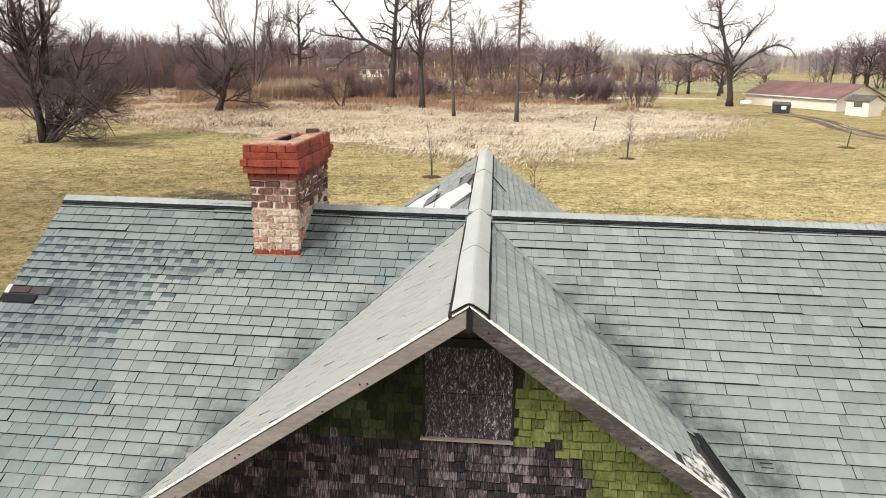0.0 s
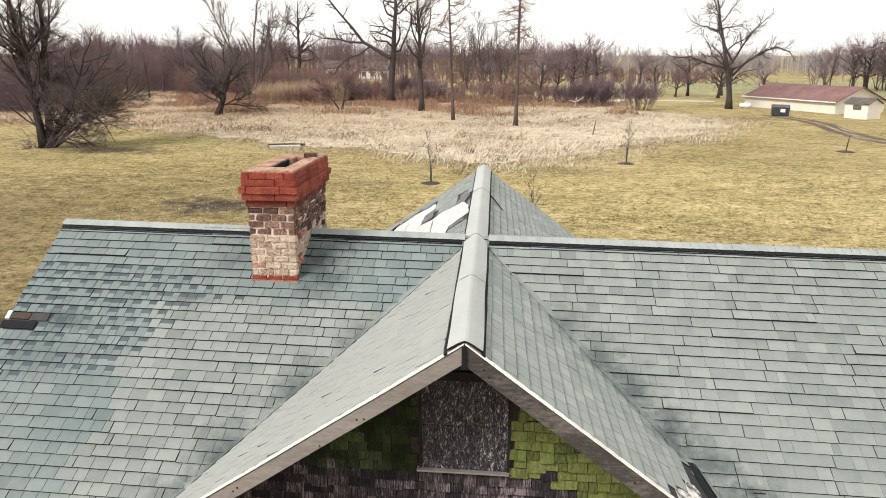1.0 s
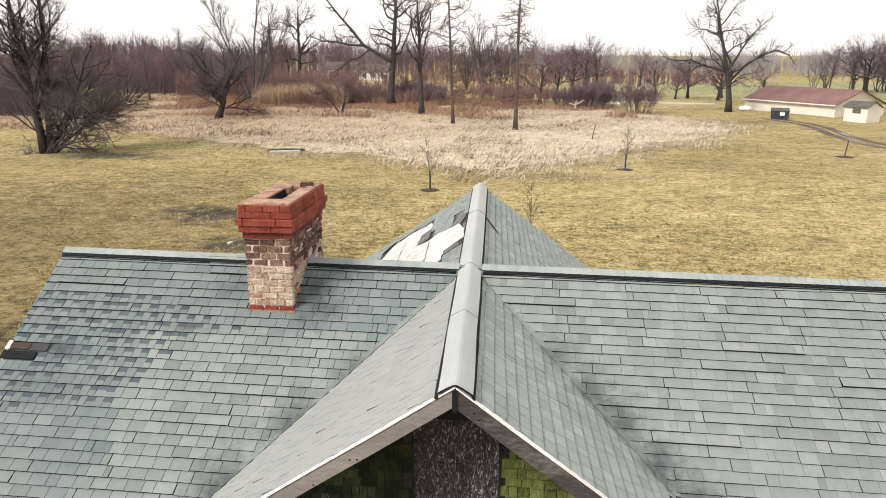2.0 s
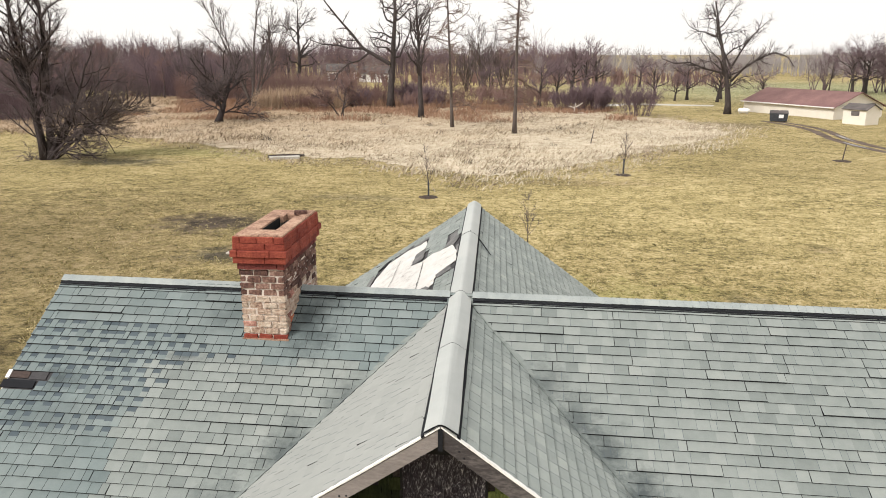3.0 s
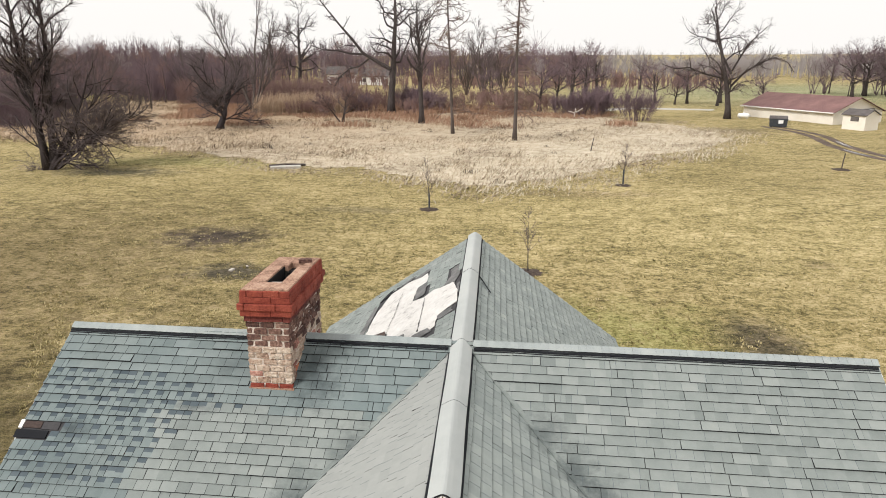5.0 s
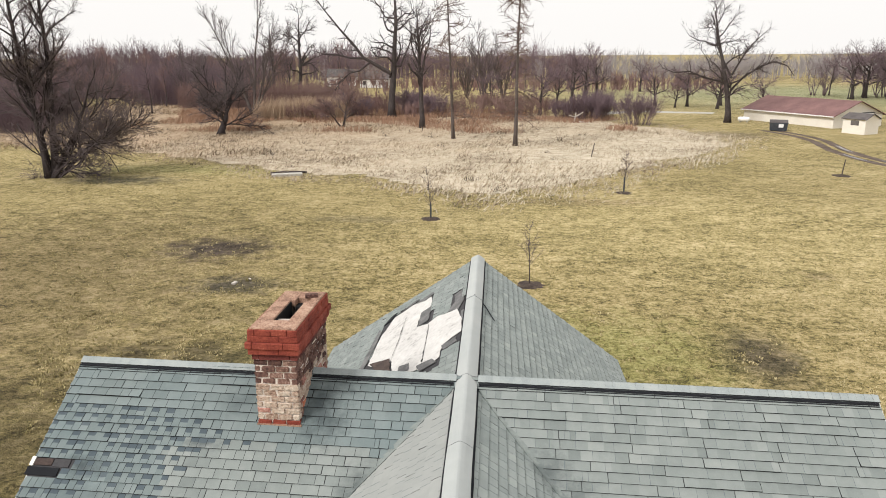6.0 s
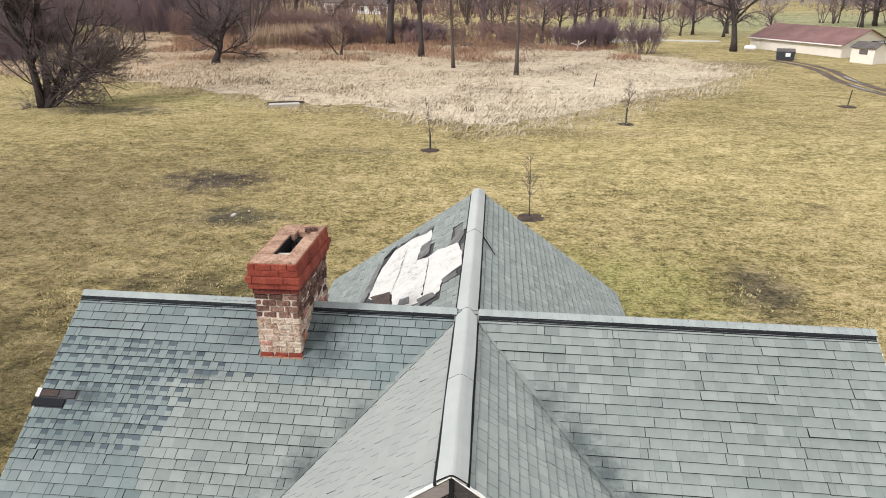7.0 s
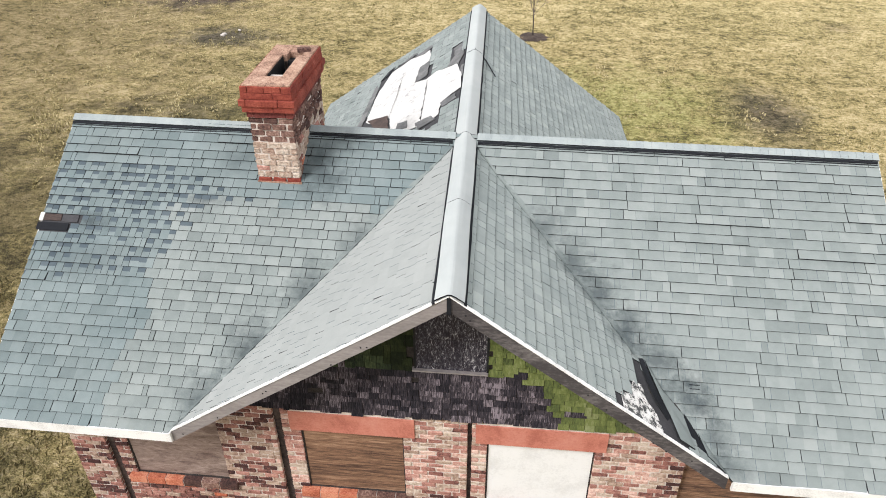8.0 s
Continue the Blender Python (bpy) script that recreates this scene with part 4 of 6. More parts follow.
def underlay():
    """White sheets laid bare where the shingles are gone, with torn edges, scraps of felt and left-over shingles."""
    for i, poly in enumerate(SHEETS):
        sheet_on(z_left, torn(poly, 0.09, 0.035, i), 0.012 + 0.004 * i, "underlay", "underlay_sheet", "white torn roofing underlay", 0.004, 0.012)
    for poly, key, lift, lab in (([(-1.69, 15.54), (-1.46, 15.58), (-1.42, 14.66), (-1.66, 14.66)], "felt_grey", 0.026, "dark grey felt scrap on the torn roof"),
                                 ([(-0.97, 14.4), (-0.86, 14.8), (-0.92, 15.3), (-0.72, 15.4), (-0.66, 14.55), (-0.73, 14.1)], "felt_grey", 0.02, "dark grey felt scrap below the ridge"),
                                 ([(-2.6, 14.1), (-2.1, 13.65), (-1.95, 12.85), (-2.35, 13.4)], "brown_deck", 0.024, "brown rotten deck laid bare"),
                                 ([(-2.86, 14.1), (-2.71, 13.95), (-2.70, 16.0), (-2.82, 16.35)], "felt_grey", 0.022, "dark strip of lifted shingles"),
                                 ([(-2.74, 16.45), (-2.6, 16.85), (-2.45, 16.9), (-2.55, 16.5)], "tar", 0.024, "black curled shingle scrap"),
                                 ([(-2.3, 16.74), (-2.0, 16.95), (-1.9, 16.85), (-2.1, 16.68)], "felt_grey", 0.022, "dark curled shingle scrap"),
                                 ([(-1.95, 16.62), (-1.55, 16.7), (-1.5, 16.5), (-1.7, 16.4)], "felt_grey", 0.03, "dark curled shingle scrap"),
                                 ([(-0.92, 12.52), (-0.66, 12.56), (-0.62, 12.28), (-0.86, 12.27)], "felt_grey", 0.03, "loose grey shingle tab"),
                                 ([(-0.66, 13.9), (-0.56, 13.9), (-0.55, 13.2), (-0.62, 13.3)], "felt_grey", 0.02, "torn felt beside the ridge"),
                                 ([(-1.35, 12.25), (-1.05, 12.15), (-0.95, 11.85), (-1.25, 11.9)], "felt_grey", 0.028, "curled dark scrap below the torn sheets"),
                                 ([(-1.75, 12.8), (-1.55, 12.65), (-1.5, 12.3), (-1.75, 12.5)], "felt_grey", 0.026, "curled dark scrap below the torn sheets")):
        sheet_on(z_left, torn(poly, 0.1, 0.025, lift * 300), lift, key, "felt_scrap", lab)
    for line in ([(-2.09, 15.9), (-2.07, 15.0), (-2.04, 14.5), (-2.05, 13.7)], [(-1.37, 14.3), (-1.32, 13.6), (-1.26, 12.5)]):
        s = Shape()
        fine = smooth_line(line, 8)
        w = [0.004 + 0.012 * max(0, wob(x * 5, y * 5, 2)) for x, y in fine]
        for (ax, ay), (bx, by), wa, wb in zip(fine, fine[1:], w, w[1:]):
            s.face([Vector((x, y, z_left((x, y)) + 0.031)) for x, y in ((ax - wa, ay), (ax + wa, ay), (bx + wb, by), (bx - wb, by))], "felt_grey")
        part("sheet_joint", s, house, "dark gap between two sheets")
    sheet_on(z_right, torn(VALLEY_RAG, 0.06, 0.02, 3), 0.012, "birch", "underlay_sheet", "shredded black and white underlay")
    # a loose strap hanging from the lapped ridge cover
    s = Shape()
    line = [(0.0, 14.34), (0.12, 14.32), (0.24, 14.1), (0.34, 13.86), (0.42, 13.68)]
    s.tube([Vector((ridge_x(y) + dx, y, z_right((ridge_x(y) + dx, y)) + 0.045)) for dx, y in line], [0.014, 0.014, 0.012, 0.011, 0.008], 5, "tar")
    part("loose_strap", s, house, "thin black strip trailing from the ridge cover")


underlay()


def ridge_caps():
    """Short folded shingles along the main ridge, with a black tar line below their front edge."""
    run = Shape()
    run.box(X_LEFT + 0.02, X_RIGHT - 0.02, RIDGE_Y - 0.02, RIDGE_Y + 0.02, TOP - 0.03, TOP + 0.004, "felt")
    rail = part("ridge_cap", run, house, "folded grey ridge shingles with a black tar edge")
    rng = random.Random(3)
    x = X_LEFT - 0.01
    while x < X_RIGHT:
        if not (ridge_x(RIDGE_Y) - 0.16 < x + 0.06 < ridge_x(RIDGE_Y) + 0.16) and not (-3.36 < x + 0.05 < -2.69):
            s = Shape()
            w, dz = 0.105, rng.uniform(-0.001, 0.001)
            prof = []
            for t in (-1, -0.5, -0.12, 0.12, 0.5, 1):
                prof.append((RIDGE_Y + t * w, TOP + 0.034 + dz - MAIN_S * max(0, abs(t) - 0.1) * w - 0.0))
            x1 = min(x + 0.118, X_RIGHT + 0.01)
            top = [[Vector((xx, y, z + h)) for y, z in prof] for xx, h in ((x, 0.003), (x1, -0.002))]
            low = [[p - Vector((0, 0, 0.014)) for p in r] for r in top]
            for i in range(5):
                s.face((top[0][i], top[1][i], top[1][i + 1], top[0][i + 1]), "cap_shingle")
                s.face((low[0][i + 1], low[0][i], top[0][i], top[0][i + 1]), "shingle_edge")
                s.face((low[1][i], low[1][i + 1], top[1][i + 1], top[1][i]), "shingle_edge")
            s.face((low[0][0], low[1][0], top[1][0], top[0][0]), "shingle_edge")
            s.face((low[1][5], low[0][5], top[0][5], top[1][5]), "shingle_edge")
            part("ridge_shingle", s, rail)
        x += 0.112
    for x0, x1 in ((X_LEFT, -3.36), (-2.69, ridge_x(RIDGE_Y) - 0.19), (ridge_x(RIDGE_Y) + 0.19, X_RIGHT - 0.02)):
        s = Shape()
        n = max(3, int((x1 - x0) / 0.25))
        for lane, (lo, hi) in enumerate(((-0.155, -0.122), (-0.182, -0.168))):
            for i in range(n):
                a, b = x0 + (x1 - x0) * i / n, x0 + (x1 - x0) * (i + 1) / n
                ja, jb = 0.008 * wob(a, lane, 0, 1.3), 0.008 * wob(b, lane, 0, 1.3)
                poly = [SL_FRONT.at(a, lo + ja), SL_FRONT.at(b, lo + jb), SL_FRONT.at(b, hi + jb), SL_FRONT.at(a, hi + ja)]
                s.prism(poly, SL_FRONT.n, 0.0, 0.03 - lane * 0.006, "tar", "tar")
        part("tar_line", s, rail, "black tar line")


ridge_caps()


def cross_cap():
    """The smooth rolled cover over the cross ridge, in long lengths with lapped ends."""
    rng = random.Random(8)
    for i, (y0, y1, lift) in enumerate(((RAKE_Y - 0.03, 8.6, 0.004), (8.5, 10.62, 0.008), (10.5, 14.35, 0.012), (14.28, BACK_Y + 0.02, 0.018))):
        s = Shape()
        n = 12
        rows = []
        for j in range(n + 1):
            y = y0 + (y1 - y0) * j / n
            cx = ridge_x(y) + 0.01 * wob(0, y, 0, 0.8)
            row = []
            for t in (-1, -0.8, -0.45, -0.16, 0, 0.16, 0.45, 0.8, 1):
                w = 0.165
                sl = LEFT_S if t < 0 else RIGHT_S
                drop = sl * w * (math.sqrt(t * t + 0.05) - math.sqrt(0.05))
                row.append(Vector((cx + t * w, y, TOP + 0.03 + lift - drop * 0.97 + 0.004 * wob(t * 2, y, 1, 1.5))))
            rows.append(row)
        for j in range(n):
            for q in range(8):
                s.face((rows[j][q], rows[j][q + 1], rows[j + 1][q + 1], rows[j + 1][q]), "cap_roll")
            for q, sg in ((0, -1), (8, 1)):
                d = Vector((0, 0, -0.028))
                a, b = rows[j][q], rows[j + 1][q]
                s.face((a, b, b + d, a + d), "tar")
        for row in (rows[0], rows[-1]):
            for q in range(8):
                d = Vector((0, 0, -0.02))
                s.face((row[q], row[q + 1], row[q + 1] + d, row[q] + d), "tar")
        part("ridge_cover", s, house, "smooth grey rolled ridge cover", True)
        for side, sl in ((-1, SL_LEFT), (1, SL_RIGHT)):
            t = Shape()
            m = 16
            for j in range(m):
                a, b = y0 - RIDGE_Y + (y1 - y0) * j / m, y0 - RIDGE_Y + (y1 - y0) * (j + 1) / m
                da, db = 0.01 * wob(a, side, 0, 2), 0.01 * wob(b, side, 0, 2)
                poly = [sl.at(a, -0.222 + da), sl.at(b, -0.222 + db), sl.at(b, -0.185 + db), sl.at(a, -0.185 + da)]
                if side < 0:
                    poly.reverse()
                t.prism(poly, sl.n, 0.0, 0.02, "tar", "tar")
            part("tar_line", t, house, "black tar edge of the ridge cover")


cross_cap()


def rake_boards():
    """Weathered boards and white drip edges along the front gable, and the white eave boards."""
    ax = ridge_x(RAKE_Y)
    for sgn, sl, xe, lab in ((-1, LEFT_S, -3.87, "pale weathered rake board with old nail holes"), (1, RIGHT_S, 3.24, "dark weathered rake board, paint gone")):
        n = 24
        for name, up0, up1, y0, y1, key, lb in (("rake_board", -0.195 if sgn < 0 else -0.215, -0.02, RAKE_Y - 0.02, RAKE_Y + 0.012, "old_wood" if sgn < 0 else "old_wood_dark", lab), ("drip_edge", -0.006, 0.012, RAKE_Y - 0.03, RAKE_Y + 0.018, "white_metal", "white metal drip edge")):
            s = Shape()
            rows = []
            for i in range(n + 1):
                t = i / n
                x = ax + sgn * 0.004 + (xe - ax) * t
                z = TOP - sl * abs(x - ax)
                wv = 0.012 * wob(x, 0, sgn, 0.9)
                rows.append([Vector((x, y0 + wv * 0.3, z + up0 + wv)), Vector((x, y0 + wv * 0.3, z + up1 + wv * 0.4)), Vector((x, y1, z + up1 + wv * 0.4)), Vector((x, y1, z + up0 + wv))])
            for i in range(n):
                for q in range(4):
                    s.face((rows[i][q], rows[i + 1][q], rows[i + 1][(q + 1) % 4], rows[i][(q + 1) % 4]), key)
            s.face(rows[0], key)
            s.face(rows[n], key)
            board = part(name, s, house, lb)
            if name == "rake_board":
                rng = random.Random(4 + sgn)
                for _ in range(9):
                    t = rng.uniform(0.04, 0.95)
                    x = ax + (xe - ax) * t
                    z = TOP - sl * abs(x - ax) - rng.uniform(0.09, 0.22)
                    k = Shape()
                    k.tube([Vector((x, RAKE_Y - 0.021, z)), Vector((x, RAKE_Y - 0.026, z))], [0.011, 0.009], 7, "black")
                    part("nail_hole", k, board)
        # soffit under the overhang
        s = Shape()
        poly = []
        pts = [(ax, RAKE_Y + 0.01), (xe, RAKE_Y + 0.01), (xe, WALL_Y + 0.1), (ax, WALL_Y + 0.1)]
        top = [Vector((x, y, TOP - sl * abs(x - ax) - 0.075)) for x, y in pts]
        s.face(top, "dark_wood")
        s.face([p - Vector((0, 0, 0.02)) for p in reversed(top)], "dark_wood")
        part("soffit", s, house, "dark rotten soffit boards")
    ze = z_front((0, EAVE_Y))
    s = Shape()
    s.box(ax - 0.026, ax + 0.02, RAKE_Y - 0.034, RAKE_Y + 0.0, TOP - 0.25, TOP - 0.03, "tar")
    part("rake_joint", s, house, "dark gap between the rake boards")
    for x0, x1 in ((X_LEFT, -3.83), (3.3, X_RIGHT)):
        s = Shape()
        n = 16
        for i in range(n):
            a, b = x0 + (x1 - x0) * i / n, x0 + (x1 - x0) * (i + 1) / n
            za, zb = 0.012 * wob(a, 3, 0, 0.7), 0.012 * wob(b, 3, 0, 0.7)
            pts = [Vector(p) for p in ((a, EAVE_Y - 0.035, ze - 0.17 + za), (b, EAVE_Y - 0.035, ze - 0.17 + zb), (b, EAVE_Y + 0.0, ze - 0.17 + zb), (a, EAVE_Y + 0.0, ze - 0.17 + za),
                                       (a, EAVE_Y - 0.045, ze + 0.0 + za), (b, EAVE_Y - 0.045, ze + 0.0 + zb), (b, EAVE_Y + 0.0, ze + 0.0 + zb), (a, EAVE_Y + 0.0, ze + 0.0 + za))]
            s.solid(pts, BOX, "white_metal")
        s.weld()
        part("eave_board", s, house, "white metal-clad eave board")
        s = Shape()
        s.box(x0 + 0.05, x1, EAVE_Y + 0.0, WALL_Y + 0.2, ze - 0.14, ze - 0.12, "dark_wood")
        part("soffit", s, house, "dark soffit under the eave")
    # left and right rakes of the main roof
    for x in (X_LEFT, X_RIGHT):
        for sg in (-1, 1):
            s = Shape()
            ye = EAVE_Y if sg < 0 else EAVE_BACK
            pts = []
            for y, z in ((RIDGE_Y, TOP), (ye, TOP - MAIN_S * abs(ye - RIDGE_Y))):
                pts += [Vector((x - 0.015, y, z - 0.18)), Vector((x + 0.015, y, z - 0.18)), Vector((x + 0.015, y, z - 0.012)), Vector((x - 0.015, y, z - 0.012))]
            s.solid(pts, ((0, 1, 5, 4), (1, 2, 6, 5), (2, 3, 7, 6), (3, 0, 4, 7), (3, 2, 1, 0), (4, 5, 6, 7)), "white_metal")
            part("rake_trim", s, house, "white painted rake trim")


rake_boards()


def loose_flaps():
    """Loose shingle strips and bent flashing that stick up along the torn valley."""
    for outline, h, key, lab in (([(2.19, 7.7), (2.25, 7.7), (2.40, 7.2), (2.54, 6.95), (2.47, 6.83), (2.33, 7.05), (2.25, 7.35)], 0.016, "tar", "black felt wedge laid bare along the torn valley"),
                                 ([(2.27, 7.68), (2.36, 7.54), (2.48, 7.34), (2.61, 7.2), (2.73, 7.09), (2.78, 6.85), (2.8, 6.6), (2.6, 6.6), (2.53, 6.92), (2.43, 7.16)], 0.03, "shingle_fair", "loose pale shingle strip beside the torn valley"),
                                 ([(2.74, 7.12), (2.89, 6.94), (2.99, 6.66), (2.82, 6.72), (2.76, 6.95)], 0.02, "tar", "narrow black tear beside the valley"),
                                 ([(2.91, 6.93), (3.02, 6.8), (3.2, 6.52), (2.99, 6.64)], 0.028, "shingle_fair", "loose grey shingle scrap at the eave")):
        s = Shape()
        pts = [Vector((x, y, max(z_front((x, y)), z_right((x, y))) + 0.014 * math.sin(9 * y))) for x, y in outline]
        mid = sum(pts, Vector()) / len(pts)
        for a, b in zip(pts, pts[1:] + pts[:1]):
            tri = [a, b, mid]
            s.face([p + Vector((0, 0, h)) for p in reversed(tri)], key)
            s.face([a + Vector((0, 0, h)), b + Vector((0, 0, h)), b - Vector((0, 0, 0.03)), a - Vector((0, 0, 0.03))], "shingle_edge")
        part("loose_flap", s, house, lab)
    s = Shape()
    for x0, y0 in ((2.83, 7.45), (2.83, 7.405), (2.83, 7.36)):
        c = SL_FRONT.o + SL_FRONT.u * x0 + SL_FRONT.v * (-(RIDGE_Y - y0) * sc)
        poly = [c, c + SL_FRONT.u * 0.13, c + SL_FRONT.u * 0.13 + SL_FRONT.v * 0.01, c + SL_FRONT.v * 0.01]
        s.prism(poly, SL_FRONT.n, 0.0, 0.016, "tar", "tar")
    part("tar_mark", s, house, "three short black tar strokes")
    s = Shape()
    c = SL_FRONT.at(-6.56, -(RIDGE_Y - 8.895) * sc)
    m = Matrix.Translation(c) @ Matrix((SL_FRONT.u, SL_FRONT.v, SL_FRONT.n)).transposed().to_4x4()
    s.box(0.09, 0.36, 0.03, 0.135, 0.0, 0.014, "brown_deck", m)
    s.box(0.37, 0.62, 0.02, 0.14, 0.0, 0.01, "felt", m)
    s.box(0.02, 0.5, -0.125, 0.0, 0.0, 0.014, "tar", m)
    s.box(0.03, 0.085, 0.02, 0.15, 0.0, 0.022, "white_metal", m)
    part("bare_deck_board", s, house, "brown deck board laid bare at the roof edge")


loose_flaps()


def valleys():
    """Shingles woven through the two front valleys, each bent over the hollow."""
    for sgn, sl, side, y_end in ((-1, LEFT_S, z_left, EAVE_Y + 0.05), (1, RIGHT_S, z_right, 7.7)):
        s = Shape()
        n = 90
        rows = []
        for j in range(n + 1):
            yy = y_end + (RIDGE_Y - 0.2 - y_end) * j / n
            k = min(1, (RIDGE_Y - yy) / 0.8)
            da, db = k * (0.085 + 0.03 * wob(yy, sgn, 0, 6)), k * (0.06 + 0.02 * wob(yy, sgn, 4, 5))
            xv = ridge_x(yy) + sgn * (RIDGE_Y - yy) * MAIN_S / sl
            v = Vector((xv, yy, z_front((xv, yy))))
            a = Vector((xv + sgn * da, yy - 0.02, 0))
            a.z = z_front(a) + 0.004
            b = Vector((xv - sgn * db, yy + 0.02, 0))
            b.z = side(b) + 0.004
            step = 0.012 * (1 - (yy / 0.151) % 1.0)
            rows.append([a * (1 - q / 5) ** 2 + v * (2 * q / 5 * (1 - q / 5)) + b * (q / 5) ** 2 + Vector((0, 0, 0.012 + step)) for q in range(6)])
        for j in range(n):
            for q in range(5):
                f = (rows[j][q], rows[j][q + 1], rows[j + 1][q + 1], rows[j + 1][q])
                s.face(f if sgn < 0 else f[::-1], "shingle")
            for q in (0, 5):
                d = Vector((0, 0, -0.03))
                s.face((rows[j][q], rows[j + 1][q], rows[j + 1][q] + d, rows[j][q] + d), "shingle")
        s.tones = [0.35 + 0.3 * wob(i * 0.11, sgn, 0, 1) for i in range(len(s.f))]
        part("valley_strip", s, house, "stained shingles woven through the valley")


valleys()

# ---------------------------------------------------------------- chimney
def chimney():
    ch = thing("chimney", "square brick chimney, red corbelled cap over pale spalled bricks", "chimney")
    rng = random.Random(21)
    x0, x1, y0, y1 = -3.345, -2.70, 9.635, 11.28
    base, course = 4.748, 0.0949
    core = Shape()
    for a, b, c, d in ((x0 + 0.022, x1 - 0.022, y0 + 0.022, 9.96), (x0 + 0.022, x1 - 0.022, 11.02, y1 - 0.022), (x0 + 0.022, -3.13, 9.96, 11.02), (-2.89, x1 - 0.022, 9.96, 11.02)):
        core.box(a, b, c, d, 4.4, 6.2, "mortar_white")
    part("mortar_core", core, ch, "crumbling pale mortar")
    outs = {10: 0.004, 11: 0.014, 12: 0.055, 13: 0.082, 14: 0.047, 15: 0.043}
    for row in range(16):
        z = base + row * course
        o = outs.get(row, 0.0)
        if row >= 12:
            key = "brick_cap"
        elif row == 11:
            key = "brick_cap_sooty"
        elif row == 0:
            key = "brick_cap"
        elif row >= 7:
            key = "brick_soot"
        else:
            key = "brick_pale"
        a0, a1, b0, b1 = x0 - o, x1 + o, y0 - o, y1 + o
        deep = 0.1 + o
        gap = 0.004 if row >= 11 else 0.017
        tall = course - (0.005 if row >= 11 else 0.017)
        for side in range(4):
            if side in (0, 2):
                start, stop, fixed = a0, a1, b0 if side == 0 else b1
            else:
                start, stop, fixed = b0 + deep, b1 - deep, a1 if side == 1 else a0
            c = start
            first = True
            while c < stop - 0.02:
                ln = (0.46 if row < 15 else 0.24) if row >= 11 else 0.215
                if first and (row + side) % 2:
                    ln = 0.105
                first = False
                e = min(c + ln, stop)
                if stop - e < 0.05:
                    e = stop
                inn = rng.uniform(0, 0.004 if row >= 11 else 0.016)
                cut, warp = (0.008, 0.003) if row >= 11 else (0.012, 0.015 if side == 1 else 0.008)
                k = key
                if key == "brick_pale" and rng.random() < 0.06:
                    k = "brick_wall"
                if key == "brick_pale" and (rng.random() < 0.05 or (row > 5 and rng.random() < 0.4)):
                    k = "brick_soot"
                if key == "brick_pale" and side == 1 and rng.random() < 0.1:
                    k = "brick_orange"
                if side == 1 and 4 <= row <= 6 and rng.random() < 0.2:
                    c = e
                    continue
                s = Shape()
                lo, hi = c + (gap / 2 if c > start else 0), e - (gap / 2 if e < stop else 0)
                tilt = Matrix.Translation(((lo + hi) / 2, 0, z)) @ Matrix.Rotation(rng.uniform(-0.02, 0.02), 4, "Y") @ Matrix.Translation((-(lo + hi) / 2, 0, -z)) if side in (0, 2) else None
                if side == 0:
                    s.chamfer(lo, hi, fixed + inn, fixed + deep, z, z + tall, cut, k, tilt, warp, rng)
                elif side == 2:
                    s.chamfer(lo, hi, fixed - deep, fixed - inn, z, z + tall, cut, k, tilt, warp, rng)
                elif side == 1:
                    s.chamfer(fixed - deep, fixed - inn, lo, hi, z, z + tall, cut, k, None, warp, rng)
                else:
                    s.chamfer(fixed + inn, fixed + deep, lo, hi, z, z + tall, cut, k, None, warp, rng)
                part("brick", s, ch)
                c = e
    zt = base + 16 * course
    # the mortar wash round the flue, broken at the back
    s = Shape()
    ax0, ax1, ay0, ay1 = x0 - 0.02, x1 + 0.02, y0 - 0.02, y1 + 0.02
    hx0, hx1, hy0, hy1 = -3.13, -2.89, 9.96, 10.84
    for (bx0, bx1, by0, by1) in ((ax0, ax1, ay0, hy0), (ax0, hx0, hy0, hy1), (hx1, ax1, hy0, hy1), (ax0, -3.06, hy1, ay1), (-3.06, -2.83, 11.0, ay1), (-2.83, ax1, hy1, ay1)):
        s.chamfer(bx0, bx1, by0, by1, zt - 0.09, zt + 0.012 + rng.uniform(0, 0.006), 0.008, "brick_top")
    part("cap_wash", s, ch, "dusty pinkish mortar wash on top")
    s = Shape()
    s.box(hx0 + 0.0, hx1 - 0.0, hy0, hy1, zt - 0.6, zt - 0.5, "black")
    s.box(hx0 - 0.02, hx0, hy0, hy1, zt - 0.6, zt - 0.09, "black")
    s.box(hx1, hx1 + 0.02, hy0, hy1, zt - 0.6, zt - 0.09, "black")
    s.box(hx0, hx0 + 0.012, hy0, hy1, zt - 0.5, zt - 0.012, "black")
    s.box(hx1 - 0.012, hx1, hy0, hy1, zt - 0.5, zt - 0.012, "black")
    s.box(-3.06, -2.83, hy1 + 0.0, 11.0, zt - 0.5, zt - 0.085, "black")
    s.box(hx0 + 0.012, hx1 - 0.012, hy0, hy0 + 0.012, zt - 0.5, zt - 0.012, "black")
    part("flue", s, ch, "black open flue")
    s = Shape()
    s.chamfer(hx0 - 0.01, hx1 + 0.01, 10.10, 10.22, zt - 0.14, zt - 0.06, 0.008, "mortar")
    part("flue_divider", s, ch, "pale brick divider inside the flue")
    for x, y, w, d, r in ((-2.84, 11.02, 0.2, 0.09, 0.25), ):
        s = Shape()
        s.chamfer(-w / 2, w / 2, -d / 2, d / 2, 0, 0.06, 0.008, "brick_soot", Matrix.Translation((x, y, zt + 0.01)) @ Matrix.Rotation(r, 4, "Z"))
        part("loose_brick", s, ch, "loose sooty brick on the rim")
    # mortar flashing at the foot
    s = Shape()
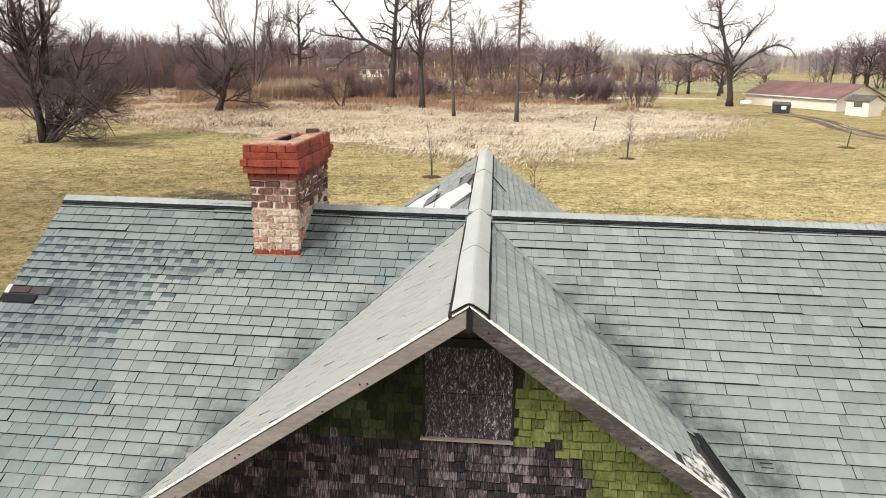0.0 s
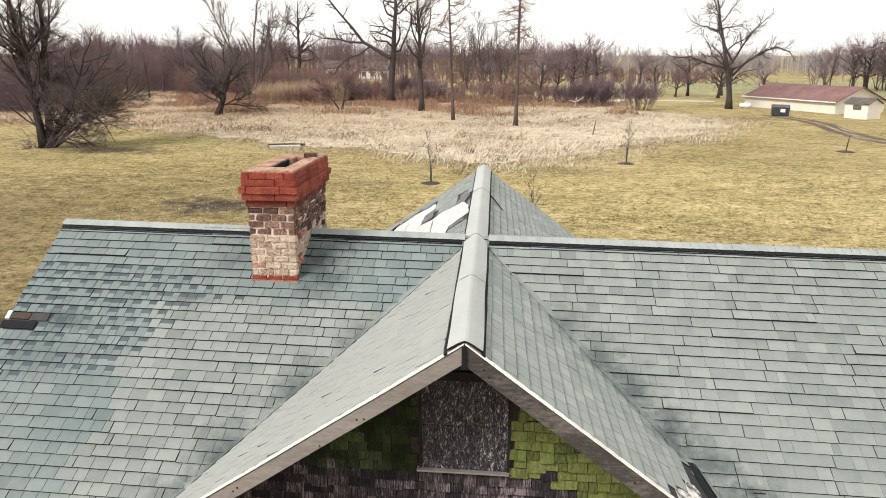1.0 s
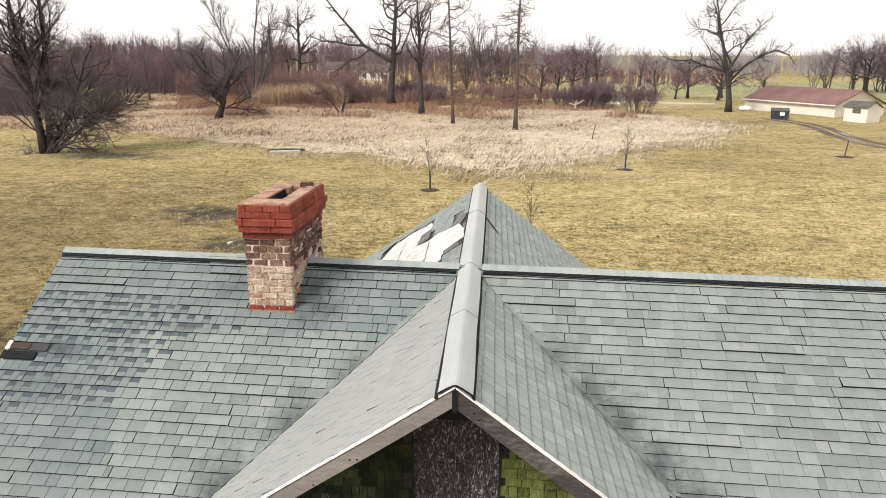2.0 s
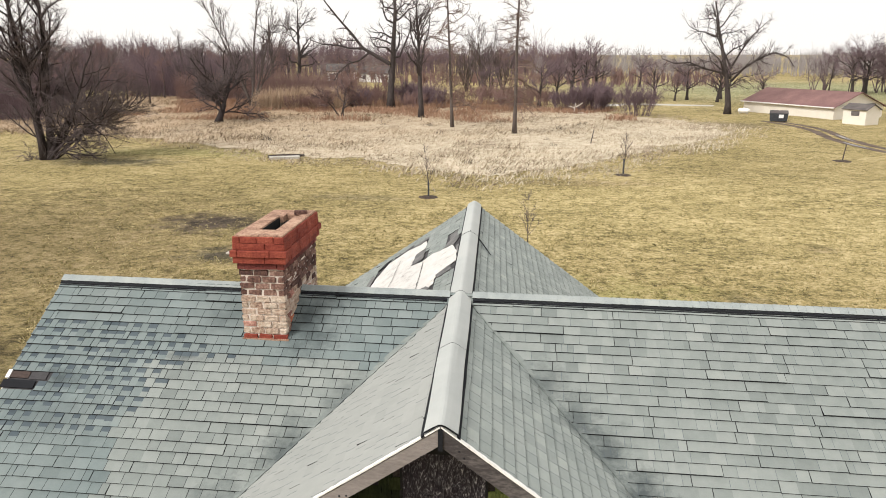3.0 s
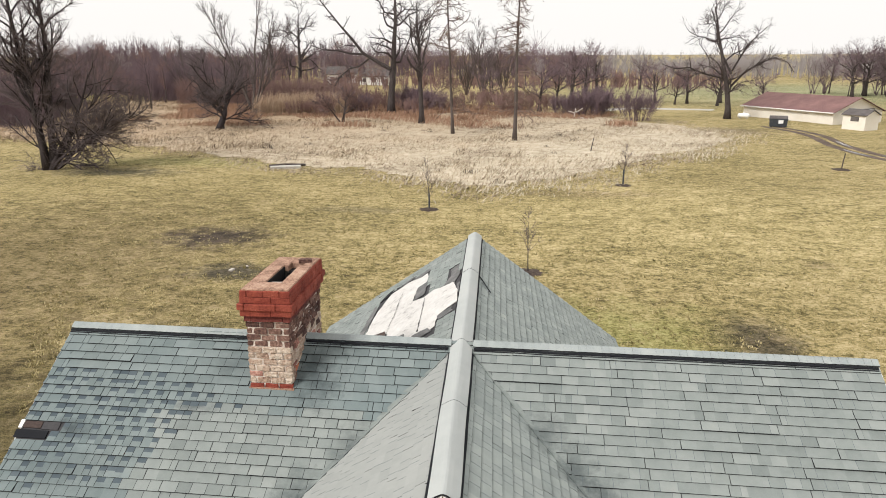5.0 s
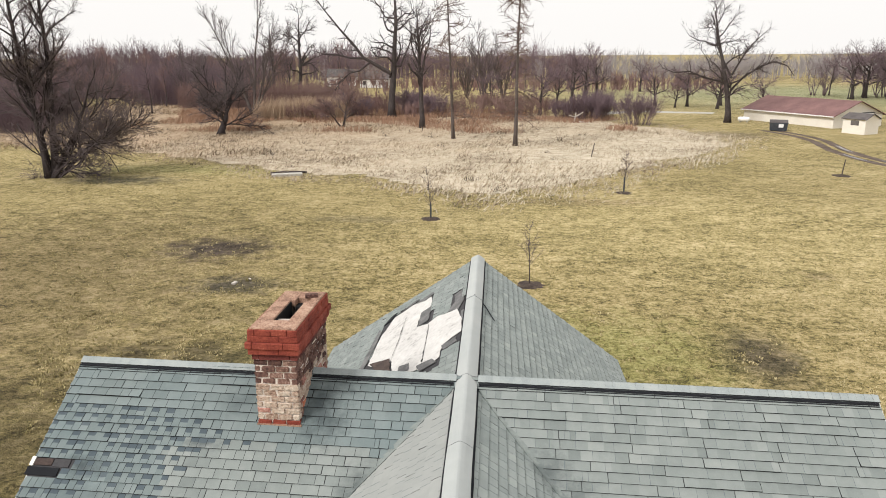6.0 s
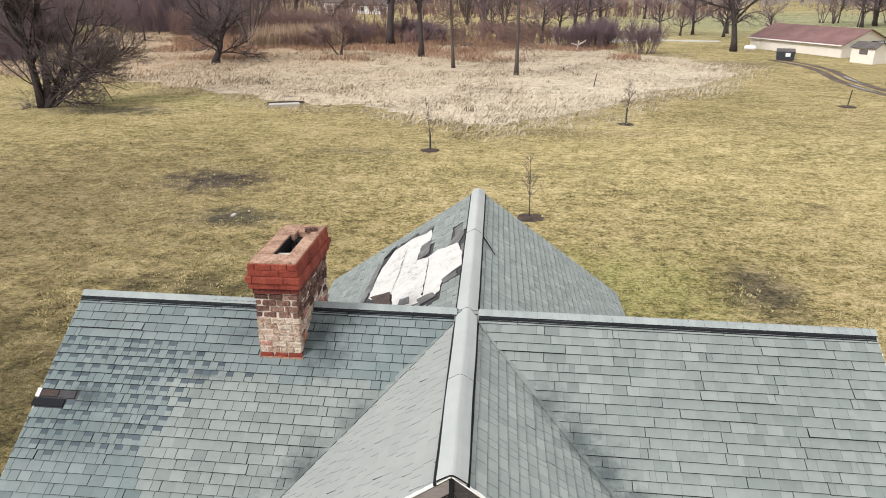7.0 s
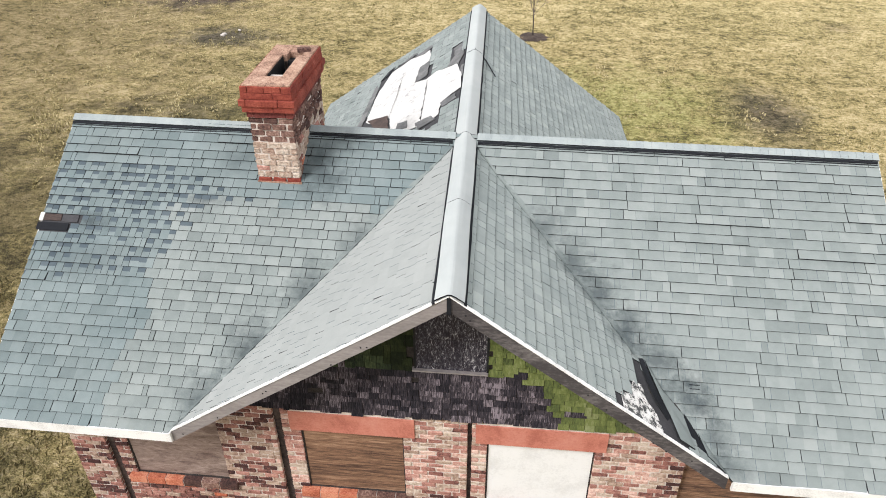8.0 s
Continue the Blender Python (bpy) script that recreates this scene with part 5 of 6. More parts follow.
    zb = lambda y: z_front((0, y)) if y < RIDGE_Y else z_rear((0, y))
    s.box(x0 - 0.014, x1 + 0.014, y0 - 0.016, y0 + 0.02, zb(y0) - 0.05, zb(y0) + 0.02, "brick_top")
    part("foot_mortar", s, ch, "pale mortar fillet at the foot")


chimney()

# ---------------------------------------------------------------- front wall: shakes, window, bricks, boards
def gable_front():
    """Cedar shakes on the gable, green with moss on both sides of the boarded window."""
    back = Shape()
    tri = [Vector((-3.95, WALL_Y, 2.655)), Vector((3.4, WALL_Y, 2.655)), Vector((ridge_x(WALL_Y), WALL_Y, 5.0))]
    back.prism(tri, (0, -1, 0), -0.12, 0.0, "dark_wood", "dark_wood")
    wall = part("gable_wall", back, house, "cedar-shake gable wall, brown with green moss")
    rng = random.Random(31)
    rest = Shape()
    count = 0
    lim = [lambda p: z_left(p) - 0.1 - p[2], lambda p: z_right(p) - 0.1 - p[2]]
    rowh = 0.108
    for row in range(21):
        z = 2.655 + row * rowh
        x = -3.8 + rng.uniform(0, 0.1)
        while x < 3.3:
            w = rng.choice((0.09, 0.11, 0.13, 0.15, 0.17, 0.2))
            if -0.72 < x + w / 2 < 0.29 and z > 3.5:
                x += w
                continue
            mx, mz = x + w / 2, z + rowh / 2
            low = 3.56 if mx < 0.75 else (3.44 if mx < 1.0 else (3.24 - (mx - 1.0) * 2.0))
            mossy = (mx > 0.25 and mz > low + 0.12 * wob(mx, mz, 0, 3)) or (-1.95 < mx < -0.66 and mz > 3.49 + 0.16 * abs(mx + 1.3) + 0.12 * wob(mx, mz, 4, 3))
            # moss left of the window takes the copies darkened for shade
            key = ("moss" if mx > 0 else "moss_shaded_mid" if mx + 0.5 * (mz - 3.9) > -1.25 + 0.2 * wob(mx, mz, 2, 4) else "moss_shaded") if mossy and rng.random() > 0.025 else "shake"
            drop = rng.uniform(-0.012, 0.012) + (0.03 if rng.random() < 0.05 else 0)
            tilt = rng.uniform(-0.02, 0.02) + (rng.uniform(-0.12, 0.12) if rng.random() < 0.03 else 0)
            pts = [Vector((x + 0.003, WALL_Y - 0.002, z - drop)), Vector((x + w - 0.003, WALL_Y - 0.002, z - drop + tilt * w)), Vector((x + w - 0.003, WALL_Y - 0.002, z + rowh - 0.011)), Vector((x + 0.003, WALL_Y - 0.002, z + rowh - 0.011))]
            for f in lim:
                pts = clip(pts, f)
                if len(pts) < 3:
                    break
            if len(pts) >= 3 and rng.random() > 0.012:
                thick = rng.uniform(0.024, 0.046)
                his = [thick * (1 - 0.75 * min(1, max(0, (p.z - z) / rowh))) for p in pts]
                if mx > -2.0 and mx < 2.1 and count < 300:
                    s = Shape()
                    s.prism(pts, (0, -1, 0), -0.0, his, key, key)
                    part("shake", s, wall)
                    count += 1
                else:
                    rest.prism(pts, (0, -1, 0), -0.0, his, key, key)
            x += w
    ob = part("shakework", rest, house, "dark weathered cedar shakes")
    ob["kind"] = "stuff"
    # attic window, boarded up
    s = Shape()
    s.box(-0.69, -0.668, WALL_Y - 0.036, WALL_Y + 0.0, 3.572, 4.62, "black")
    s.box(0.228, 0.25, WALL_Y - 0.036, WALL_Y + 0.0, 3.572, 4.62, "black")
    # black header put in for the deep shade below the gable peak
    s.box(-0.668, 0.228, WALL_Y - 0.034, WALL_Y + 0.0, 4.58, 4.68, "black")
    win = part("attic_window", s, house, "attic window boarded with grey strand board")
    for z0, z1 in ((3.58, 4.075), (4.082, 4.58)):
        s = Shape()
        s.box(-0.665, 0.225, WALL_Y - 0.03, WALL_Y - 0.012, z0, z1, "osb")
        part("board", s, win, "weathered grey strand board")
    s = Shape()
    s.box(-0.715, 0.25, WALL_Y - 0.075, WALL_Y - 0.0, 3.552, 3.572, "old_wood")
    part("sill", s, win, "thin weathered grey wood sill")


gable_front()


def brick_front():
    """Brick piers and jambs with dark joints between them, and four boarded openings."""
    lay = [(-5.92, -5.37, 0.0), (-5.25, -5.05, 0.02), (-3.58, -2.72, 0.0), (-2.61, -2.35, 0.02), (-0.89, 0.0, 0.0), (0.06, 0.27, 0.02), (1.74, 2.95, 0.0)]
    rng = random.Random(41)
    rest = Shape()
    near = 0
    course = 0.0855

    def run(front, x0, x1, z0, z1, inset, keys):
        nonlocal near
        row = 0
        z = z0
        while z < z1 - 0.03:
            x = x0
            first = True
            while x < x1 - 0.02:
                ln = 0.225 if not (first and row % 2) else 0.11
                first = False
                e = min(x + ln, x1)
                if x1 - e < 0.05:
                    e = x1
                g0, g1 = (0.010 if x > x0 else 0), (0.010 if e < x1 else 0)
                inn = inset + rng.uniform(0, 0.008)
                key = rng.choice(keys)
                args = (x + g0, e - g1, WALL_Y + inn, WALL_Y + 0.12, z, min(z + course - 0.022, z1), 0.008, key, None, 0.006, rng)
                if near < 300 and -2.8 < x < 2.6 and z > 1.0:
                    s = Shape()
                    s.chamfer(*args)
                    part("brick", s, front)
                    near += 1
                else:
                    rest.chamfer(*args)
                x = e
            z += course
            row += 1
    walls = ["brick_wall"] * 6 + ["brick_pale"] * 3
    for x0, x1, inset in lay:
        bed = Shape()
        bed.box(x0 + 0.006, x1 - 0.006, WALL_Y + 0.018 + inset, WALL_Y + 0.13, 0.0, 2.64, "mortar_white")
        run(part("pier", bed, house, "old brick pier with pale lime joints"), x0, x1, 0.0, 2.65, inset, walls)
    for x0, x1 in ((-5.37, -5.25), (-2.72, -2.61), (0.0, 0.06)):
        s = Shape()
        s.box(x0, x1, WALL_Y + 0.065, WALL_Y + 0.13, 0.0, 2.64, "groove")
        part("wall_joint", s, house, "dark open joint beside a pier")
    # under the sills and between lintel and shakes
    for x0, x1, zs in ((-5.05, -3.58, 0.80), (-2.35, -0.89, 0.80), (0.27, 1.74, 0.80)):
        bed = Shape()
        bed.box(x0, x1, WALL_Y + 0.048, WALL_Y + 0.13, 0.0, zs, "mortar")
        panel = part("window_apron", bed, house, "brick apron below an opening")
        run(panel, x0, x1, 0.0, zs, 0.02, walls + ["brick_orange"])
        bed = Shape()
        bed.box(x0 - 0.115, x1 + 0.115, WALL_Y - 0.04, WALL_Y + 0.12, zs + 0.005, zs + 0.12, "mortar")
        sill = part("sill", bed, house, "orange clay sill, sooty at one end")
        n = 6
        for i in range(n):
            s = Shape()
            a, b = x0 - 0.12 + (x1 - x0 + 0.24) * i / n, x0 - 0.12 + (x1 - x0 + 0.24) * (i + 1) / n
            s.chamfer(a + 0.004, b - 0.004, WALL_Y - 0.05, WALL_Y + 0.12, zs + 0.0, zs + 0.13, 0.006, "brick_orange" if i < 3 else "brick_soot")
            part("sill_brick", s, sill)
    bed = Shape()
    bed.box(-5.05, -3.58, WALL_Y + 0.048, WALL_Y + 0.13, 2.22, 2.64, "mortar")
    run(part("window_head", bed, house, "brick head over an opening"), -5.05, -3.58, 2.22, 2.65, 0.02, walls)
    ob = part("brickwork", rest, house, "old red and pale bricks")
    ob["kind"] = "stuff"
    # window openings with boards
    for x0, x1, z0, z1, key, lab in ((-5.05, -3.58, 0.93, 2.22, "plank_grey", "opening boarded with a warped grey-brown sheet"), (-2.35, -0.89, 0.93, 2.22, "plank", "opening boarded with weathered brown plywood"), (0.27, 1.74, 0.93, 2.22, "white_board", "opening closed with a white panel")):
        s = Shape()
        for a, b, c, d in ((x0, x0 + 0.02, z0, z1), (x1 - 0.02, x1, z0, z1), (x0, x1, z0, z0 + 0.03)):
            s.box(a, b, WALL_Y + 0.05, WALL_Y + 0.12, c, d, "dark_wood")
        w = part("window", s, house, lab)
        s = Shape()
        s.box(x0 + 0.024, x1 - 0.006, WALL_Y + 0.06, WALL_Y + 0.09, z0 + 0.03, z1, key)
        part("board", s, w, lab.split("with ")[1])
    for x0, x1 in ((-2.486, -0.724), (0.115, 1.881)):
        s = Shape()
        s.chamfer(x0, x1, WALL_Y - 0.012, WALL_Y + 0.12, 2.22, 2.585, 0.006, "lintel")
        part("lintel", s, house, "painted brick-red steel lintel")
        s = Shape()
        s.box(x0 + 0.01, x1 - 0.01, WALL_Y - 0.004, WALL_Y + 0.12, 2.587, 2.652, "mortar_white")
        part("mortar_bed", s, house, "pale mortar bed over a lintel")
    s = Shape()
    for z in np.arange(0.0, 2.5, 0.19):
        s.box(2.96, 5.3, WALL_Y + 0.09, WALL_Y + 0.125, z, z + 0.184, "plank")
    part("plank_wall", s, house, "dark brown plank wall in the recess")


brick_front()


def settle():
    """The old roof has sunk a little towards its east end and its rear gable; the walls stand true."""
    walls = ("wall", "gable_end", "gable_wall", "shakework", "attic_window", "pier", "wall_joint", "window_apron", "sill", "window_head", "brickwork", "window", "lintel", "mortar_bed", "plank_wall")
    for top in house.children:
        if top.name.split(".")[0] in walls:
            continue
        for ob in [top, *top.children_recursive]:
            me = ob.data
            v = np.empty(len(me.vertices) * 3, dtype=np.float32)
            me.vertices.foreach_get("co", v)
            v = v.reshape(-1, 3)
            v[:, 2] += -0.035 - 0.0125 * v[:, 0] - 0.007 * np.maximum(0, v[:, 1] - RIDGE_Y)
            me.vertices.foreach_set("co", v.ravel())
            me.update()


settle()
# ---------------------------------------------------------------- trees
def limb(rng, start, d, length, r0, r1, segs, wander, rise):
    """A wandering polyline with tapering radii."""
    pts, rad = [start.copy()], [r0]
    d = d.normalized()
    p = start.copy()
    for i in range(segs):
        d = (d + Vector((rng.gauss(0, wander), rng.gauss(0, wander), rng.gauss(0, wander) + rise))).normalized()
        p = p + d * (length / segs)
        pts.append(p.copy())
        rad.append(r0 + (r1 - r0) * (i + 1) / segs)
    return pts, rad


def branch(rng, shape, pts, rad, level, spec):
    """Sets side branches on a limb, level by level."""
    if level >= len(spec):
        return
    sp = spec[level]
    total = sum((b - a).length for a, b in zip(pts, pts[1:]))
    for _ in range(sp["n"]):
        t = rng.uniform(sp.get("from", 0.25), 1.0)
        k = min(len(pts) - 2, int(t * (len(pts) - 1)))
        f = t * (len(pts) - 1) - k
        p = pts[k].lerp(pts[k + 1], f)
        r = rad[k] + (rad[k + 1] - rad[k]) * f
        axis = (pts[k + 1] - pts[k]).normalized()
        out = axis.orthogonal().normalized()
        out.rotate(Matrix.Rotation(rng.uniform(0, 2 * math.pi), 3, axis))
        ang = rng.uniform(*sp["angle"])
        d = axis * math.cos(ang) + out * math.sin(ang)
        d.z += sp.get("up", 0.0)
        ln = rng.uniform(*sp["len"]) * (1.15 - 0.6 * t if sp.get("taper", True) else 1)
        r0 = max(sp["min"], min(r * 0.65, sp.get("max", 9)))
        q, w = limb(rng, p, d, ln, r0, max(sp["min"] * 0.6, r0 * 0.3), sp["segs"], sp.get("wander", 0.15), sp.get("rise", 0.04))
        shape.tube(q, w, sp.get("sides", 3), sp["key"])
        branch(rng, shape, q, w, level + 1, spec)


def tree(name, seed, stems, spec, bark, label, category="tree"):
    """A bare tree: stems are (lean x, lean y, length, radius, rise); the crown is grown from them."""
    rng = random.Random(seed)
    t = thing(name, label, category)
    for lx, ly, ln, r, segs, wander, rise in stems:
        tr, cr = Shape(), Shape()
        pts, rad = limb(rng, Vector((lx * 0.35, ly * 0.35, -0.15)), Vector((lx, ly, 1)), ln, r, r * 0.16, segs, wander, rise)
        rad[0] *= 1.35
        tr.tube(pts, rad, 8, bark)
        part("trunk", tr, t, "", True)
        branch(rng, cr, pts, rad, 0, spec)
        part("crown", cr, t)
    return t


def place(ob, x, y, turn=0.0, size=1.0, squash=1.0):
    ob.matrix_basis = Matrix.Translation((x, y, ground_z(x, y))) @ Matrix.Rotation(turn, 4, "Z") @ Matrix.Diagonal((size, size, size * squash, 1))
    return ob


def again(ob, x, y, turn, size, squash=1.0):
    c = copy_thing(ob, Matrix.Identity(4))
    return place(c, x, y, turn, size, squash)


def lv(n, ln, ang, mn, key, segs=3, **kw):
    return dict(n=n, len=ln, angle=ang, min=mn, key=key, segs=segs, **kw)


OAK = [lv(16, (5, 9), (0.7, 1.25), 0.05, "bark", 7, sides=5, max=0.19, wander=0.28, rise=0.03, **{"from": 0.3}), lv(6, (1.8, 3.6), (0.5, 1.1), 0.03, "bark", 5, sides=4, wander=0.3, rise=0.04),
       lv(6, (0.7, 1.6), (0.4, 1.0), 0.016, "twig", 3, wander=0.25)]
oak = place(tree("oak_tree", 51, [(0.0, 0.0, 22, 0.62, 12, 0.05, 0.02), ], OAK, "bark", "huge bare oak with crooked dead limbs in the meadow"), -20.6, 120.7, 0.3)
# the long limb that the oak holds out over the meadow
s = Shape()
rg = random.Random(77)
turn = Matrix.Rotation(-0.3, 3, "Z")
for line, r0 in (([(0, 0, 7.1), (-2.2, 0.2, 8.3), (-4.5, 0.3, 9.6), (-6.2, 0.2, 11.8), (-8.3, 0, 14.2), (-10.6, 0.2, 17.0), (-12.2, 0.3, 19.0)], 0.36),
                 ([(-4.3, 0.3, 9.5), (-6.8, 0.6, 9.6), (-9.0, 0.9, 10.1), (-11.3, 1.0, 10.2), (-13.4, 1.2, 10.9)], 0.2),
                 ([(-3.4, 0.2, 8.9), (-5.0, -0.6, 7.6), (-6.6, -1.0, 7.2), (-8.2, -1.2, 5.9), (-9.2, -1.0, 4.4)], 0.16)):
    q = [turn @ Vector(p) for p in line]
    w = [r0 + (0.06 - r0) * i / (len(q) - 1) for i in range(len(q))]
    s.tube(q, w, 6, "bark")
    for _ in range(2):
        branch(rg, s, q, w, 1, OAK)
lm = part("limb", s, oak, "long crooked limbs reaching out over the meadow")
FORK = [lv(18, (4, 8.5), (0.5, 1.05), 0.05, "bark", 6, sides=5, wander=0.2, rise=0.05, max=0.17, **{"from": 0.3}), lv(6, (1.5, 3.2), (0.5, 1.0), 0.028, "bark", 4, sides=4, wander=0.25, rise=0.05), lv(6, (0.6, 1.5), (0.4, 0.9), 0.016, "twig", 3, wander=0.2)]
place(tree("maple_tree", 52, [(0.0, 0, 16.5, 0.4, 10, 0.05, 0.03)], FORK, "bark", "bare forked tree with upswept branches in dry grass"), -13.2, 103.0, 0.4)
PINE = [lv(110, (1.4, 4.4), (1.25, 1.95), 0.04, "twig_brown", 5, wander=0.17, rise=-0.01, max=0.05, **{"from": 0.12}), lv(10, (0.4, 1.5), (0.5, 1.2), 0.024, "twig_brown", 2, wander=0.22)]
place(tree("pine_tree", 53, [(-0.02, 0, 21, 0.21, 12, 0.012, 0.01)], PINE, "bark_pine", "tall thin dead pine with short bare side branches"), -7.6, 90.3)
place(tree("pine_tree", 54, [(0.035, 0, 22, 0.235, 12, 0.012, 0.01)], PINE, "bark_pine", "tall dead pine with pale trunk and broken side branches"), 0.07, 83.0, 1.0)
APPLE = [lv(24, (4.0, 6.8), (0.75, 1.4), 0.07, "bark_dark", 6, sides=4, wander=0.16, rise=0.06, max=0.14, taper=False, **{"from": 0.22}), lv(12, (1.6, 3.6), (0.4, 1.1), 0.026, "bark_dark", 4, sides=3, wander=0.2, rise=0.05), lv(12, (0.6, 1.8), (0.3, 1.0), 0.013, "twig", 2, wander=0.2, rise=0.03)]
place(tree("apple_tree", 55, [(0.05, 0.0, 5.0, 0.5, 6, 0.10, 0.05)], APPLE, "bark_dark", "broad bare old apple tree with drooping branches"), -38.6, 92.6, 0.2)
place(tree("small_tree", 56, [(0.05, 0, 4.2, 0.20, 5, 0.08, 0.05), (-0.75, 0, 4.4, 0.13, 5, 0.08, 0.04)], [lv(14, (1.6, 3.0), (0.6, 1.2), 0.05, "twig", 4, wander=0.18, rise=0.05), lv(10, (0.7, 1.7), (0.3, 1.0), 0.028, "twig", 3), lv(6, (0.4, 0.9), (0.3, 0.9), 0.018, "twig_red", 2)],
           "bark", "small bare tree with a forked trunk in dry grass"), -24.7, 103.4)
WILLOW = [lv(20, (3, 6.5), (0.45, 1.15), 0.05, "bark_dark", 6, sides=4, wander=0.18, rise=0.05, **{"from": 0.12}), lv(9, (1.2, 3.2), (0.4, 1.0), 0.022, "twig", 3, sides=3, wander=0.2, rise=0.04), lv(9, (0.5, 1.6), (0.3, 0.9), 0.010, "twig", 2, wander=0.2)]
TALL = [dict(WILLOW[0], n=18, max=0.10, angle=(0.35, 0.85), **{"from": 0.2}), WILLOW[1], WILLOW[2]]
willow = place(tree("willow_tree", 57, [(0.55, -0.1, 9.5, 0.26, 8, 0.07, 0.02), (0.95, -0.4, 8.5, 0.15, 8, 0.08, 0.0), (-0.25, 0.2, 9, 0.16, 8, 0.08, 0.04), (0.4, 0.5, 9, 0.18, 8, 0.08, 0.04), (1.1, -0.2, 6.8, 0.10, 8, 0.09, -0.01), (1.2, 0.3, 6, 0.08, 8, 0.1, -0.02), (0.7, 0.6, 8, 0.12, 8, 0.09, 0.01)],
           [dict(WILLOW[0], n=14, len=(1.8, 4.6), max=0.06), dict(WILLOW[1], n=8), dict(WILLOW[2], n=7)], "bark_dark", "many-stemmed bare willow with low arching branches on the lawn"), -39.6, 58.3)
rg = random.Random(58)
for lx, ly, ln, r in ((-0.05, 0, 18, 0.36), (0.035, 0.1, 19, 0.32), (-0.02, -0.1, 16, 0.22)):
    tr, cr = Shape(), Shape()
    pts, rad = limb(rg, Vector((lx * 5 + 0.1, ly, -0.15)), Vector((lx, ly, 1)), ln, r, 0.05, 10, 0.03, 0.05)
    rad[0] *= 1.3
    tr.tube(pts, rad, 9, "bark_dark")
    part("trunk", tr, willow, "", True)
    branch(rg, cr, pts, rad, 0, TALL)
    part("crown", cr, willow)
s = Shape()
rg = random.Random(19)
for _ in range(9):
    a = rg.uniform(-0.7, 0.5)
    q, w = limb(rg, Vector((0.5 + rg.gauss(0, 0.3), rg.gauss(0, 0.3), rg.uniform(0.3, 2.2))), Vector((math.cos(a), math.sin(a), rg.uniform(0.3, 0.9))), rg.uniform(4.5, 7.0), 0.075, 0.02, 9, 0.13, -0.07)
    s.tube(q, w, 4, "bark_dark")
    branch(rg, s, q, w, 2, WILLOW)
part("low_branches", s, willow, "low branches arching down to the lawn")
s = Shape()
rg = random.Random(9)
for _ in range(26):
    a = rg.uniform(0, 6.3)
    q, w = limb(rg, Vector((-1.2 + rg.gauss(0, 0.4), -0.3 + rg.gauss(0, 0.4), 0)), Vector((-0.4 + rg.gauss(0, 0.5), rg.gauss(0, 0.4), 1)), rg.uniform(1.5, 3.2), 0.022, 0.01, 8, 0.35, -0.12)
    s.tube(q, w, 3, "twig")
ob = part("bramble", s)
ob.location = (-39.6, 58.3, 0)
tagged(ob, "dark tangle of bramble canes at a willow's foot", "bramble", kind="stuff")
BIGOAK = [lv(14, (4.5, 9), (0.65, 1.35), 0.05, "bark", 7, sides=5, max=0.14, wander=0.25, rise=0.03, **{"from": 0.22}), lv(9, (1.8, 3.8), (0.5, 1.1), 0.03, "bark", 5, sides=3, wander=0.26, rise=0.03), lv(8, (0.7, 1.7), (0.4, 1.0), 0.015, "twig", 3, wander=0.25)]
spreading = place(tree("oak_tree", 58, [(0.0, 0, 19, 0.55, 10, 0.05, 0.02)], BIGOAK, "bark", "large bare spreading oak beside the low shed"), 31.2, 112.2, 0.2, 0.86)
s = Shape()
rg = random.Random(78)
turn = Matrix.Rotation(-0.2, 3, "Z")
for line, r0 in (([(0, 0, 6.0), (-2.0, 0.2, 7.0), (-4.6, 0.3, 7.6), (-7.0, 0.1, 8.6), (-9.4, 0.2, 8.4), (-11.6, 0.4, 9.2)], 0.22),
                 ([(0, 0, 7.5), (-1.3, 0.4, 10.0), (-2.6, 0.6, 12.6), (-3.0, 0.6, 15.4), (-4.1, 0.7, 18.2)], 0.2),
                 ([(0, 0, 5.4), (1.8, -0.4, 7.6), (4.4, -0.6, 9.4), (6.6, -0.8, 10.2), (8.6, -1.0, 9.4), (9.8, -1.0, 7.8)], 0.2),
                 ([(0, 0, 8.0), (1.4, 0.2, 10.6), (3.0, 0.4, 13.0), (5.2, 0.4, 15.2)], 0.18)):
    q = [turn @ Vector(p) for p in line]
    w = [r0 + (0.05 - r0) * i / (len(q) - 1) for i in range(len(q))]
    s.tube(q, w, 6, "bark")
    for _ in range(2):
        branch(rg, s, q, w, 1, BIGOAK)
part("limb", s, spreading, "long crooked limbs held low over the shed")
VASE = [lv(12, (4, 8), (0.25, 0.6), 0.05, "bark_pine", 6, sides=4, wander=0.1, rise=0.06, **{"from": 0.15}), lv(7, (1.5, 3.5), (0.3, 0.7), 0.026, "twig", 4, wander=0.15, rise=0.05), lv(4, (0.6, 1.5), (0.3, 0.8), 0.015, "twig", 3)]
vase = place(tree("poplar_tree", 59, [(0.05, 0, 20, 0.30, 9, 0.05, 0.03), (-0.2, 0, 19, 0.28, 9, 0.05, 0.03), (0.3, 0.1, 18, 0.25, 9, 0.05, 0.03), (0.42, 0, 16, 0.2, 9, 0.05, 0.03), (-0.4, 0.1, 17, 0.2, 9, 0.05, 0.03)], VASE, "bark_pine", "tall bare tree with several upswept stems"), -44.5, 121.0, 0.0, 0.92)
again(vase, -7.5, 165, 1.1, 0.74)
again(vase, -3.2, 171, 2.3, 0.66)
again(vase, -12, 176, 4.0, 0.64)
again(vase, -72, 158, 2.2, 0.6)
again(vase, -69, 150, 3.3, 0.55)
